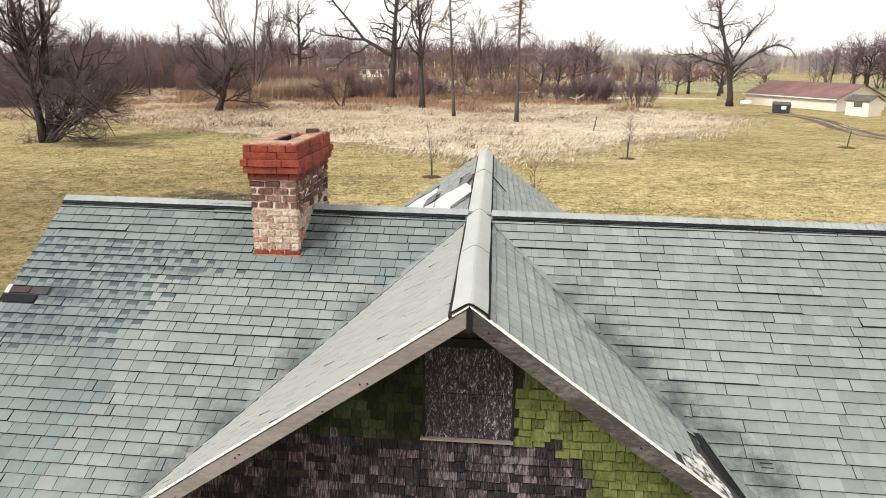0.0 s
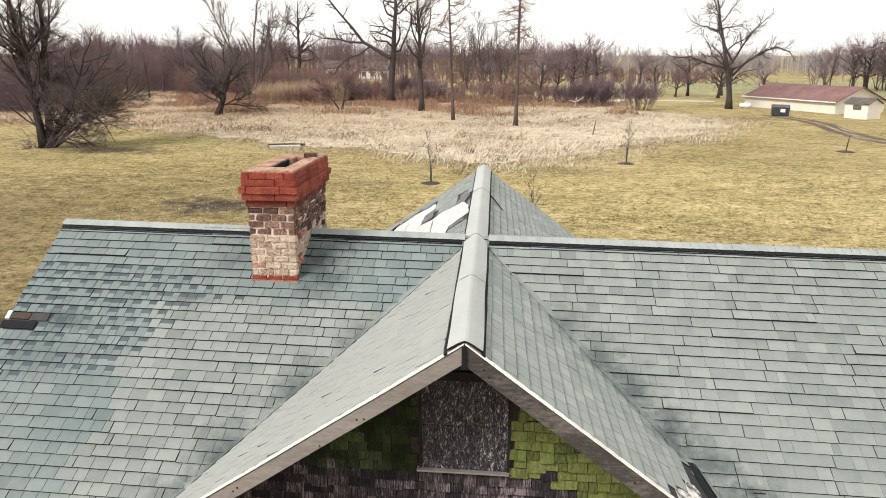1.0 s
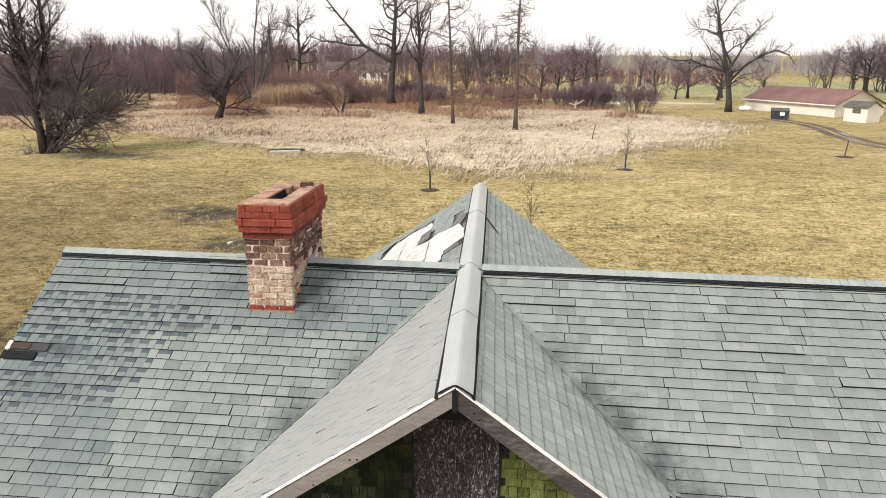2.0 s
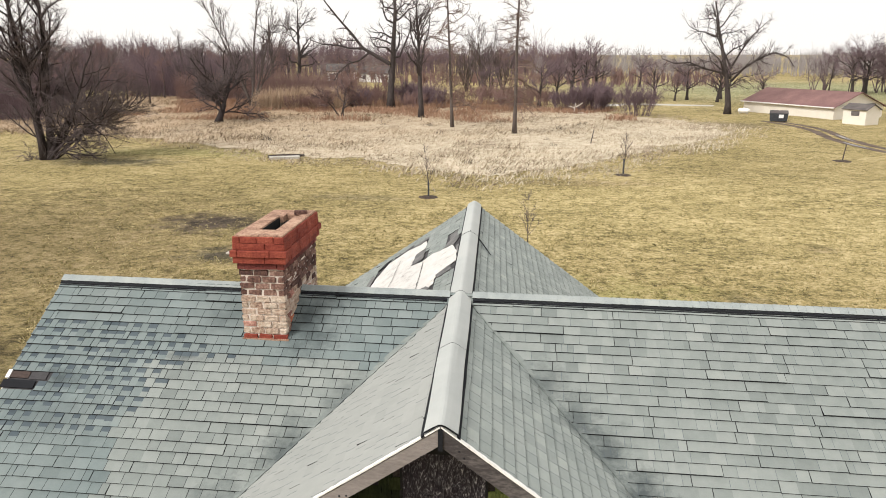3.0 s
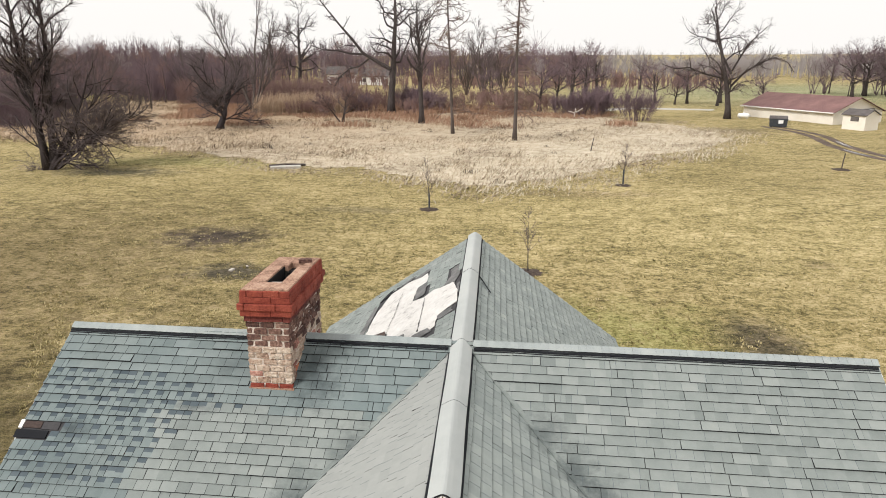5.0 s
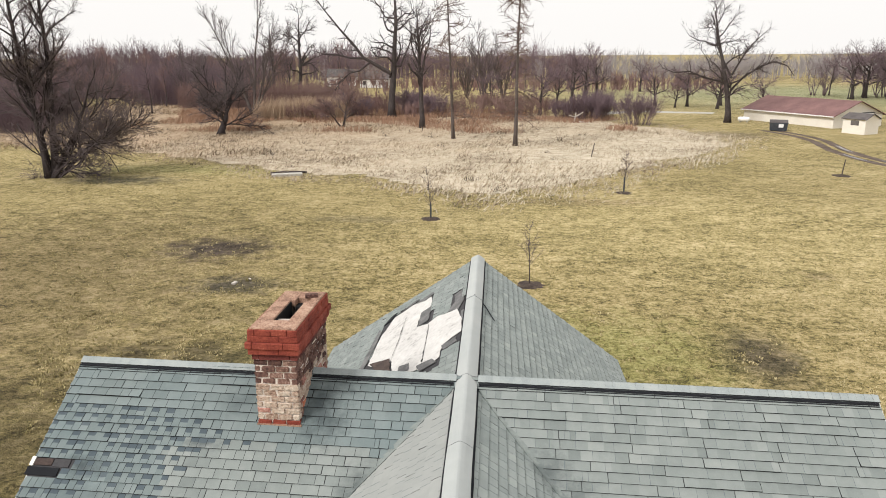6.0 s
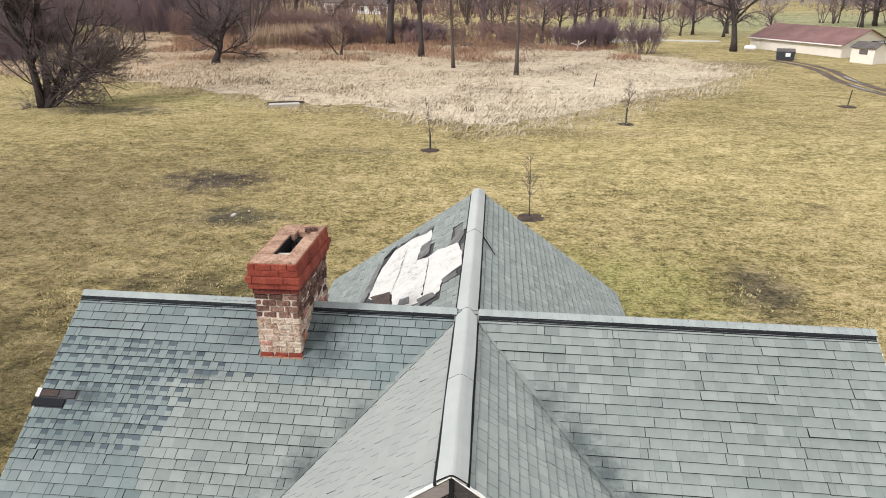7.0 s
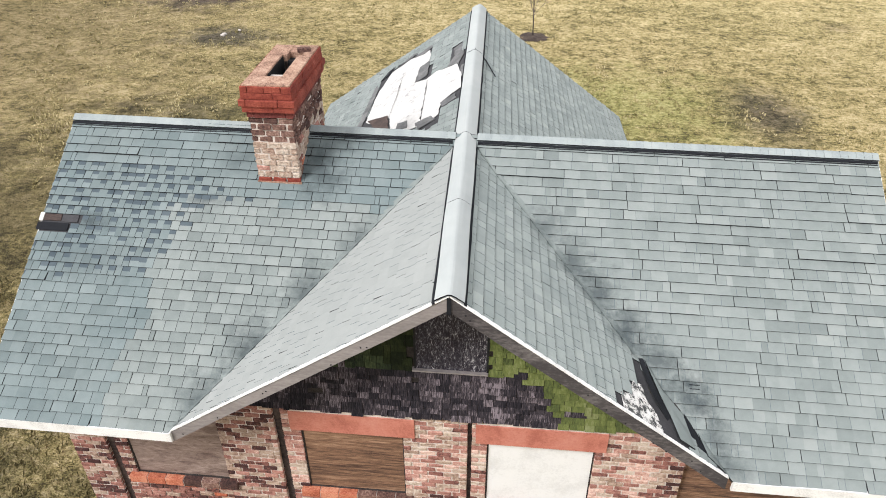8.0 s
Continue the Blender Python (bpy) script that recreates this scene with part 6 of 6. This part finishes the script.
crooked = place(tree("oak_tree", 60, [(0.0, 0.0, 18, 0.5, 10, 0.07, 0.02)], OAK, "bark", "crooked bare oak rising over the far brush"), -45, 150, 1.0)
again(crooked, -57, 170, 2.0, 0.95)
ROUND = [lv(15, (2.6, 4.4), (0.55, 1.25), 0.035, "bark", 5, sides=4, wander=0.18, rise=0.03, taper=False, **{"from": 0.3}), lv(9, (1.2, 2.4), (0.4, 1.1), 0.017, "twig_purple", 3, wander=0.2, rise=0.02), lv(7, (0.5, 1.2), (0.3, 1.0), 0.011, "twig_purple", 1)]
orchard = tree("orchard_tree", 61, [(0.05, 0, 5.6, 0.3, 6, 0.08, 0.04)], ROUND, "bark", "bare round-crowned orchard tree on mown grass")
place(orchard, 27.0, 147.8)
orchard["group"] = "orchard trees"
for x, y, a, z in ((32.8, 146.5, 1.0, 1.05), (37.0, 140.7, 2.1, 0.95), (29.9, 143.4, 3.0, 0.7), (4.0, 126.5, 4.0, 1.15), (40, 150, 5.0, 1.0), (44, 137, 0.4, 0.8), (15.5, 172, 1.5, 1.5), (12.0, 165, 2.5, 1.3),
                   (19, 180, 0.5, 1.4), (33, 205, 3.5, 1.1), (24, 215, 2.0, 1.0), (92, 168, 1.2, 1.0), (73, 170, 0.3, 1.35), (77, 173, 1.3, 1.5), (81, 171, 2.3, 1.45), (85, 174, 3.3, 1.5), (89, 172, 4.3, 1.3), (79, 178, 5.3, 1.5), (8, 150, 3.1, 1.0), (-5, 148, 0.2, 0.9)):
    again(orchard, x, y, a, z)
SHRUB = [lv(7, (1.0, 2.2), (0.2, 0.6), 0.026, "twig_purple", 2, wander=0.14, rise=0.05), lv(4, (0.5, 1.2), (0.2, 0.7), 0.019, "twig_purple", 1)]


def shrub(name, seed, n, spread, h, key, label):
    rng = random.Random(seed)
    t = thing(name, label, "shrub")
    sp = [dict(x, key=key) for x in SHRUB]
    s = Shape()
    for _ in range(n):
        a, r = rng.uniform(0, 2 * math.pi), spread * math.sqrt(rng.random())
        p = Vector((math.cos(a) * r, math.sin(a) * r, -0.1))
        q, w = limb(rng, p, Vector((math.cos(a) * 0.35 * r / spread + rng.gauss(0, 0.12), math.sin(a) * 0.35 * r / spread + rng.gauss(0, 0.12), 1)), h * rng.uniform(0.6, 1.0), 0.035, 0.012, 6, 0.06, 0.02)
        s.tube(q, w, 3, key)
        branch(rng, s, q, w, 0, sp)
    part("crown", s, t)
    return t


bush = place(shrub("bush", 62, 54, 1.8, 4.2, "twig_purple", "dense bare bush at the meadow's edge"), 17.5, 108)
for x, y, a, z in ((9.5, 115, 1.0, 0.85), (12.0, 116, 2.0, 0.95), (7.5, 117, 3.0, 0.75), (-16, 123, 0.5, 0.9), (-18.5, 125, 1.5, 0.95), (-13.5, 124, 2.5, 0.8), (14, 118, 4, 0.8), (-29, 122, 5, 0.8), (-26, 121, 0.3, 0.7), (13.5, 124, 2, 1.0)):
    again(bush, x, y, a, z)
redbush = place(shrub("bush", 63, 20, 2.2, 3.2, "twig_red", "reddish bare bush among dead weeds"), -8, 120)
rg = random.Random(64)
for _ in range(40):
    x, y = rg.uniform(-40, 8), rg.uniform(114, 142)
    again(redbush, x, y, rg.uniform(0, 6), rg.uniform(0.6, 1.05))

# woods: a few kinds of bare tree set again and again
WOOD = [lv(16, (2.2, 4.6), (0.45, 1.1), 0.04, "bark", 4, sides=3, wander=0.18, rise=0.05, **{"from": 0.2}), lv(8, (1.0, 2.4), (0.4, 1.05), 0.018, "twig_purple", 2, wander=0.2, rise=0.03), lv(4, (0.5, 1.3), (0.3, 1.0), 0.013, "twig_purple", 1)]
WOODR = [dict(x, key="twig_red") for x in WOOD]
SLIM = [dict(WOOD[0], n=8), dict(WOOD[1], n=7), dict(WOOD[2], n=3)]
SLIMR = [dict(x, key="twig_red") for x in SLIM]
# far trees are paler: haze is in their twig colour
WOODP = [dict(x, key="twig_hazed") for x in SLIM]
kinds = [tree("woodland_tree", 70, [(0.05, 0, 11, 0.17, 8, 0.06, 0.03)], WOOD, "bark", "bare woodland tree in a dense thicket"),
         tree("woodland_tree", 71, [(-0.1, 0.1, 9, 0.14, 8, 0.08, 0.03), (0.2, 0, 8, 0.12, 7, 0.08, 0.04)], SLIMR, "twig_red", "bare reddish woodland tree in a dense thicket"),
         tree("woodland_tree", 72, [(0.0, 0.1, 12, 0.17, 9, 0.05, 0.02)], WOODR, "bark", "slender bare woodland tree in a dense thicket"),
         tree("woodland_tree", 73, [(0.1, 0, 9, 0.14, 7, 0.08, 0.04), (-0.2, -0.1, 9, 0.13, 7, 0.08, 0.04)], SLIM, "twig_purple", "bushy bare woodland tree in a dense thicket")]
far_kinds = [tree("woodland_tree", 75, [(0.05, 0, 9, 0.15, 7, 0.06, 0.03), (-0.3, 0, 7, 0.12, 6, 0.06, 0.03), (0.35, 0.1, 7, 0.12, 6, 0.06, 0.03)], WOODP, "twig_hazed", "bare tree of the far tree line, haze painted into its grey"),
             tree("woodland_tree", 76, [(-0.1, 0, 10, 0.15, 7, 0.06, 0.03), (0.4, 0.1, 7, 0.12, 6, 0.06, 0.03), (-0.5, 0, 6, 0.1, 6, 0.06, 0.03)], WOODP, "twig_hazed", "bare tree of the far tree line, greyed by painted haze")]
for i, k in enumerate(kinds + far_kinds):
    place(k, -90 - 6 * i, 150 + 5 * i, i)
    k["group"] = "woods"
rg = random.Random(65)


def wood(count, x0, x1, y0, y1, size, keep=lambda x, y: True, of=kinds):
    for _ in range(count):
        x, y = rg.uniform(x0, x1), rg.uniform(y0, y1)
        if keep(x, y):
            again(rg.choice(of), x, y, rg.uniform(0, 6.28), rg.uniform(*size), rg.uniform(0.85, 1.1))


wood(38, -105, -58, 92, 128, (0.8, 1.1), lambda x, y: x < -0.66 * y - 2)
wood(36, -120, -62, 125, 175, (0.7, 0.95), lambda x, y: x < -0.46 * y - 4)
wood(24, -130, -72, 178, 205, (0.85, 1.05))
wood(34, -80, -34, 140, 190, (0.65, 0.9), lambda x, y: x > -0.5 * y)
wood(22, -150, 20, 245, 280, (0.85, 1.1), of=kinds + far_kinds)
wood(28, -40, 30, 190, 240, (0.55, 0.8))
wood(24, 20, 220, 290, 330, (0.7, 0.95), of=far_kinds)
wood(28, 70, 94, 170, 190, (0.75, 0.95), of=[kinds[0], kinds[3]])
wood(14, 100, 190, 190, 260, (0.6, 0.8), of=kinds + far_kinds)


def thicket(name, count, region, h, key, label):
    """Thin upright stems filling a wood's edge."""
    rng = random.Random(count)
    s = Shape()
    for _ in range(count):
        x, y = region(rng)
        z = ground_z(x, y)
        hh = rng.uniform(*h)
        p = Vector((x, y, z - 0.05))
        lean = Vector((rng.gauss(0, 0.18), rng.gauss(0, 0.18), 1)) * hh
        m = p + lean * 0.5 + Vector((rng.gauss(0, 0.12), rng.gauss(0, 0.12), 0))
        s.tube([p, m, p + lean], [0.03, 0.024, 0.012], 3, key)
        for _ in range(2):
            t = rng.uniform(0.3, 0.8)
            b = p + lean * t
            s.tube([b, b + Vector((rng.gauss(0, 0.5), rng.gauss(0, 0.5), rng.uniform(0.4, 1.1))) * hh * 0.35], [0.02, 0.01], 3, key)
    ob = part(name, s)
    return tagged(ob, label, "thicket", kind="stuff")


def far_belt(name, count, x0, x1, y0, y1, h, key, label):
    """A distant wood: upright limbs with a fan of twigs each, too far off to pick apart."""
    rng = random.Random(count + int(x1))
    s = Shape()
    for _ in range(count):
        x, y = rng.uniform(x0, x1), rng.uniform(y0, y1)
        if wob(x, y, 4, 0.035) < -0.28:
            continue
        hh = rng.uniform(*h) * (0.8 + 0.45 * wob(x, y, 0, 0.02) + 0.3 * wob(x, y, 0, 0.09))
        p = Vector((x, y, ground_z(x, y) - 0.1))
        s.tube([p, p + Vector((rng.gauss(0, 0.4), rng.gauss(0, 0.4), hh * 0.6))], [0.2, 0.1], 3, key)
        for _ in range(12):
            b = p + Vector((0, 0, hh * rng.uniform(0.2, 0.6)))
            a, o = rng.uniform(0, 6.283), rng.uniform(0.05, 0.95)
            d = Vector((math.cos(a) * math.sin(o), math.sin(a) * math.sin(o), math.cos(o))) * hh * rng.uniform(0.25, 0.42)
            s.tube([b, b + d], [0.085, 0.025], 3, key)
    return tagged(part(name, s), label, "woods", kind="stuff")


far_belt("far_woods", 2000, -260, 30, 285, 360, (13, 19), "twig_purple", "distant reddish-grey belt of bare woods")
far_belt("far_woods", 2600, 20, 420, 300, 400, (10, 15), "twig_hazed", "tree line on the horizon, greyed by painted haze")
far_belt("far_woods", 500, -60, 60, 205, 250, (3, 7), "twig_red", "low reddish scrub beyond the meadow")


def edge_left(r):
    y = r.uniform(92, 150)
    return -0.64 * y - 4 - abs(r.gauss(0, 12)) + (y - 92) * 0.12, y


def edge_back(r):
    return r.uniform(-118, -66), r.uniform(172, 186)


def edge_mid(r):
    x = r.uniform(-66, -30)
    return x, 132 + abs(r.gauss(0, 7)) - 0.15 * (x + 30)


thicket("thicket", 5200, edge_left, (2.5, 7.0), "twig_purple", "dark tangle of bare undergrowth at the wood's edge")
thicket("thicket", 4200, edge_back, (3.0, 8.0), "twig_purple", "dense bare saplings closing the meadow's end")


def edge_meadow(r):
    y = r.uniform(148, 172)
    return -0.46 * y - 2 + r.gauss(0, 7), y


thicket("thicket", 2600, edge_meadow, (4, 9), "twig_purple", "dark brush between the willow and the reeds")
thicket("thicket", 4200, edge_mid, (2.0, 5.5), "twig_red", "reddish bare undergrowth behind the reeds")

# saplings on the lawn, each in a ring of mulch
SAP = [lv(18, (0.5, 1.2), (0.35, 0.75), 0.011, "twig", 3, wander=0.08, rise=0.06, **{"from": 0.28}), lv(4, (0.25, 0.55), (0.3, 0.7), 0.008, "twig", 2)]


def mulch(x, y, r, label):
    s = Shape()
    ring = [(x + r * (1 + 0.3 * wob(i, x, 0, 1.3)) * math.cos(i * 0.3142), y + r * (1 + 0.3 * wob(i, x, 0, 1.3)) * math.sin(i * 0.3142)) for i in range(20)]
    pts = [(a, b, ground_z(a, b) + 0.006) for a, b in ring] + [((a - x) * 0.5 + x, (b - y) * 0.5 + y, ground_z(a, b) + 0.08) for a, b in ring] + [(x, y, ground_z(x, y) + 0.10)]
    f = [(i, (i + 1) % 20, 20 + (i + 1) % 20, 20 + i) for i in range(20)] + [(20 + i, 20 + (i + 1) % 20, 40) for i in range(20)]
    s.solid(pts, f, "soil")
    tagged(part("mulch_bed", s), label, "mulch")


def sapling(seed, x, y, h, guard, label):
    t = tree("sapling", seed, [(0.02, 0, h, 0.028, 6, 0.03, 0.02)], SAP, "bark", label, "sapling")
    if guard:
        s = Shape()
        s.tube([Vector((0, 0, 0)), Vector((0.01, 0, guard * 0.5)), Vector((0, 0, guard))], [0.06, 0.058, 0.055], 9, "dark_steel")
        part("trunk_guard", s, t, "black plastic trunk guard")
    place(t, x, y)
    mulch(x, y, 0.62, "dark mulch ring round a young tree")


sapling(81, -5.0, 44.6, 3.0, 1.05, "thin bare sapling in a black trunk guard")
sapling(82, 8.25, 54.0, 3.4, 1.2, "thin bare sapling with a dark guarded trunk")
sapling(83, 1.05, 31.3, 2.7, 0, "young bare sapling close behind the house")
for x, y, h, lx in ((27.6, 63.8, 1.4, 0.12), (7.7, 73.5, 1.4, 0.2), (-12.6, 99.0, 0.7, 0.0)):
    s = Shape()
    s.tube([Vector((0, 0, -0.1)), Vector((lx * h * 0.5, 0, h * 0.5)), Vector((lx * h, 0, h))], [0.05, 0.046, 0.04], 7, "bark")
    ob = part("post", s)
    ob.location = (x, y, ground_z(x, y))
    tagged(ob, "short dark wooden post leaning in the grass", "post")
mulch(27.6, 63.8, 0.8, "dark bare soil round a leaning post")

# ---------------------------------------------------------------- low barn, shed, tank, bin
BARN = Matrix.Translation((42.64, 103.54, 0)) @ Matrix.Rotation(math.atan2(0.459, 0.888), 4, "Z")
# local x runs across the barn, local y along it, away


def barn():
    b = thing("barn", "long low cream barn with a weathered maroon roof", "barn")
    b.matrix_basis = BARN
    W, L, E, R = 9.1, 16.3, 1.75, 3.55
    s = Shape()
    t = 0.15
    for x0, x1, y0, y1 in ((0, t, 0, L), (W - t, W, 0, L), (t, W - t, 0, t), (t, W - t, L - t, L)):
        s.box(x0, x1, y0, y1, -0.1, E, "barn_wall")
    for y in (0, L - t):
        tri = [Vector((0, y, E)), Vector((W, y, E)), Vector((W / 2, y, R - 0.05))]
        s.prism(tri, (0, 1, 0), 0, t, "barn_wall", "barn_wall")
    part("wall", s, b, "cream metal siding")
    sl = (R - E) / (W / 2)
    for sg in (-1, 1):
        s = Shape()
        xa, xb = W / 2, W / 2 + sg * (W / 2 + 0.45)
        za, zb = R, R - sl * (W / 2 + 0.45)
        quad = [Vector((xa, -0.3, za)), Vector((xb, -0.3, zb)), Vector((xb, L + 0.3, zb)), Vector((xa, L + 0.3, za))]
        s.prism(quad, Vector((sg * sl, 0, 1)).normalized(), -0.05, 0.03, "barn_roof", "barn_roof")
        part("roof", s, b, "weathered maroon roofing")
    for i in range(14):
        s = Shape()
        y = 0.4 + i * 1.16
        s.box(-0.02, 0.0, y, y + 0.05, 0, E - 0.05, "barn_wall")
        part("siding_rib", s, b)
    s = Shape()
    s.box(-0.46, -0.40, -0.3, L + 0.3, E - 0.22, E - 0.08, "white_metal")
    part("gutter", s, b, "pale gutter under the eave")
    s = Shape()
    s.box(5.2, 7.6, -0.03, 0.02, 0.0, 2.0, "black")
    d = part("door", s, b, "dark door frame")
    s = Shape()
    s.box(5.35, 7.45, -0.06, -0.031, 0.02, 1.9, "white_board")
    part("door_leaf", s, d, "white sliding door leaf")


barn()


def shed():
    b = thing("shed", "small cream shed with a dark grey gable roof", "shed")
    b.matrix_basis = Matrix.Translation((41.9, 98.9, 0)) @ Matrix.Rotation(math.atan2(-0.85, 0.53), 4, "Z")
    W, D, E, R = 3.1, 2.6, 1.9, 2.5
    s = Shape()
    s.box(0, W, 0, D, -0.05, E, "barn_wall")
    for x in (0, W - 0.1):
        tri = [Vector((x, 0, E)), Vector((x, D, E)), Vector((x, D / 2, R - 0.04))]
        s.prism(tri, (1, 0, 0), 0, 0.1, "barn_wall", "barn_wall")
    part("wall", s, b, "cream painted wall")
    for sg in (-1, 1):
        s = Shape()
        k = (R - E) / (D / 2)
        ya, yb = D / 2, D / 2 + sg * (D / 2 + 0.2)
        quad = [Vector((-0.2, ya, R)), Vector((W + 0.2, ya, R)), Vector((W + 0.2, yb, R - k * (D / 2 + 0.2))), Vector((-0.2, yb, R - k * (D / 2 + 0.2)))]
        if sg > 0:
            quad.reverse()
        s.prism(quad, Vector((0, sg * k, 1)).normalized(), -0.04, 0.03, "grey_roof", "grey_roof")
        part("roof", s, b, "dark grey roof")
    s = Shape()
    s.box(1.1, 2.2, -0.03, 0.0, 1.05, 1.65, "grey_roof")
    part("window", s, b, "small window")


shed()


def dumpster():
    b = thing("dumpster", "dark steel waste container with a white sign", "dumpster")
    b.matrix_basis = Matrix.Translation((33.4, 100.4, 0.0)) @ Matrix.Rotation(-0.3, 4, "Z") @ Matrix.Diagonal((0.9, 0.9, 0.9, 1))
    s = Shape()
    pts = [Vector(p) for p in ((0.05, 0, 0.1), (2.35, 0, 0.1), (2.35, 1.3, 0.1), (0.05, 1.3, 0.1), (-0.05, -0.1, 1.2), (2.45, -0.1, 1.2), (2.45, 1.4, 1.5), (-0.05, 1.4, 1.5))]
    s.solid(pts, BOX, "dark_steel")
    s.box(-0.1, 2.5, -0.14, -0.04, 1.12, 1.22, "dark_steel")
    part("body", s, b, "dark steel body")
    for x in (0.0, 1.22):
        s = Shape()
        s.solid([Vector(p) for p in ((x, -0.12, 1.22), (x + 1.18, -0.12, 1.22), (x + 1.18, 1.42, 1.52), (x, 1.42, 1.52), (x, -0.12, 1.27), (x + 1.18, -0.12, 1.27), (x + 1.18, 1.42, 1.58), (x, 1.42, 1.58))], BOX, "grey_roof")
        part("lid", s, b, "dark grey plastic lid")
    s = Shape()
    s.box(1.2, 1.85, -0.09, -0.07, 0.55, 1.05, "paper")
    part("sign", s, b, "white sign")
    for x in (0.2, 2.0):
        s = Shape()
        s.box(x, x + 0.2, 0.1, 1.2, 0.0, 0.1, "dark_steel")
        part("skid", s, b)


dumpster()


def tank():
    b = thing("gas_tank", "white horizontal gas tank under the oak", "tank")
    b.matrix_basis = Matrix.Translation((33.6, 112.5, 0.0)) @ Matrix.Rotation(-0.5, 4, "Z") @ Matrix.Diagonal((0.62, 0.62, 0.62, 1))
    s = Shape()
    prof = [(-1.35, 0.02), (-1.3, 0.3), (-1.15, 0.47), (-0.95, 0.55), (0.95, 0.55), (1.15, 0.47), (1.3, 0.3), (1.35, 0.02)]
    s.tube([Vector((x, 0, 0.85)) for x, _ in prof], [r for _, r in prof], 16, "white_metal")
    part("body", s, b, "white painted steel tank", True)
    s = Shape()
    s.tube([Vector((0, 0, 1.38)), Vector((0, 0, 1.6))], [0.18, 0.18], 12, "white_metal")
    part("dome", s, b)
    for x in (-0.8, 0.8):
        s = Shape()
        s.box(x - 0.1, x + 0.1, -0.35, 0.35, 0, 0.4, "concrete")
        part("foot", s, b, "concrete foot")


tank()


def log_pile():
    rng = random.Random(90)
    for i, (x, y, z, dx, dy, dz, ln, r) in enumerate(((9.2, 110.8, 0.1, 1, -0.25, -0.02, 3.4, 0.14), (8.7, 111.2, 0.0, 0.25, 0.1, 1.0, 1.5, 0.10), (9.0, 111.2, 0.9, 0.9, 0, 0.45, 1.2, 0.09), (8.8, 111.2, 0.8, -0.9, 0, 0.3, 1.0, 0.08))):
        s = Shape()
        q, w = limb(rng, Vector((0, 0, 0)), Vector((dx, dy, dz)), ln, r, r * 0.6, 4, 0.06, 0.0)
        s.tube(q, w, 7, "mortar")
        ob = part("log", s)
        ob.location = (x, y, z + ground_z(x, y))
        tagged(ob, "pale barkless fallen log before the bushes", "log")
    rng = random.Random(91)
    for _ in range(2):
        s = Shape()
        w = rng.uniform(0.08, 0.15)
        s.chamfer(-w, w, -w * 0.6, w * 0.6, -0.02, rng.uniform(0.03, 0.09), 0.015, "mortar", Matrix.Rotation(rng.uniform(0, 3), 4, "Z"))
        ob = part("rubble", s)
        x, y = -12.5 + rng.gauss(0, 0.5), 30.7 + rng.gauss(0, 0.25)
        ob.location = (x, y, ground_z(x, y))
        tagged(ob, "pale lump of rubble lying in the grass", "rubble", "rubble in the grass")


log_pile()


def far_house(x, y, turn, w, d, e, r, label):
    b = thing("far_house", label, "house")
    b.matrix_basis = Matrix.Translation((x, y, 0)) @ Matrix.Rotation(turn, 4, "Z")
    s = Shape()
    s.box(0, w, 0, d, -0.2, e, "white_board")
    part("wall", s, b, "white wall")
    for sg in (-1, 1):
        s = Shape()
        k = (r - e) / (d / 2)
        ya, yb = d / 2, d / 2 + sg * (d / 2 + 0.3)
        quad = [Vector((-0.3, ya, r)), Vector((w + 0.3, ya, r)), Vector((w + 0.3, yb, e - k * 0.3)), Vector((-0.3, yb, e - k * 0.3))]
        if sg > 0:
            quad.reverse()
        s.prism(quad, Vector((0, sg * k, 1)).normalized(), -0.1, 0.05, "grey_roof", "grey_roof")
        part("roof", s, b, "grey roof")
    for i in range(int(w // 3)):
        s = Shape()
        s.box(1 + 3 * i, 2.1 + 3 * i, -0.04, 0.0, 1.0, 2.2, "grey_roof")
        part("window", s, b)


far_house(-64, 245, 0.2, 10, 8, 3.2, 5.5, "white house far behind bare trees")
far_house(-50, 232, -0.1, 9, 7, 2.8, 5.0, "low white house beyond the meadow")
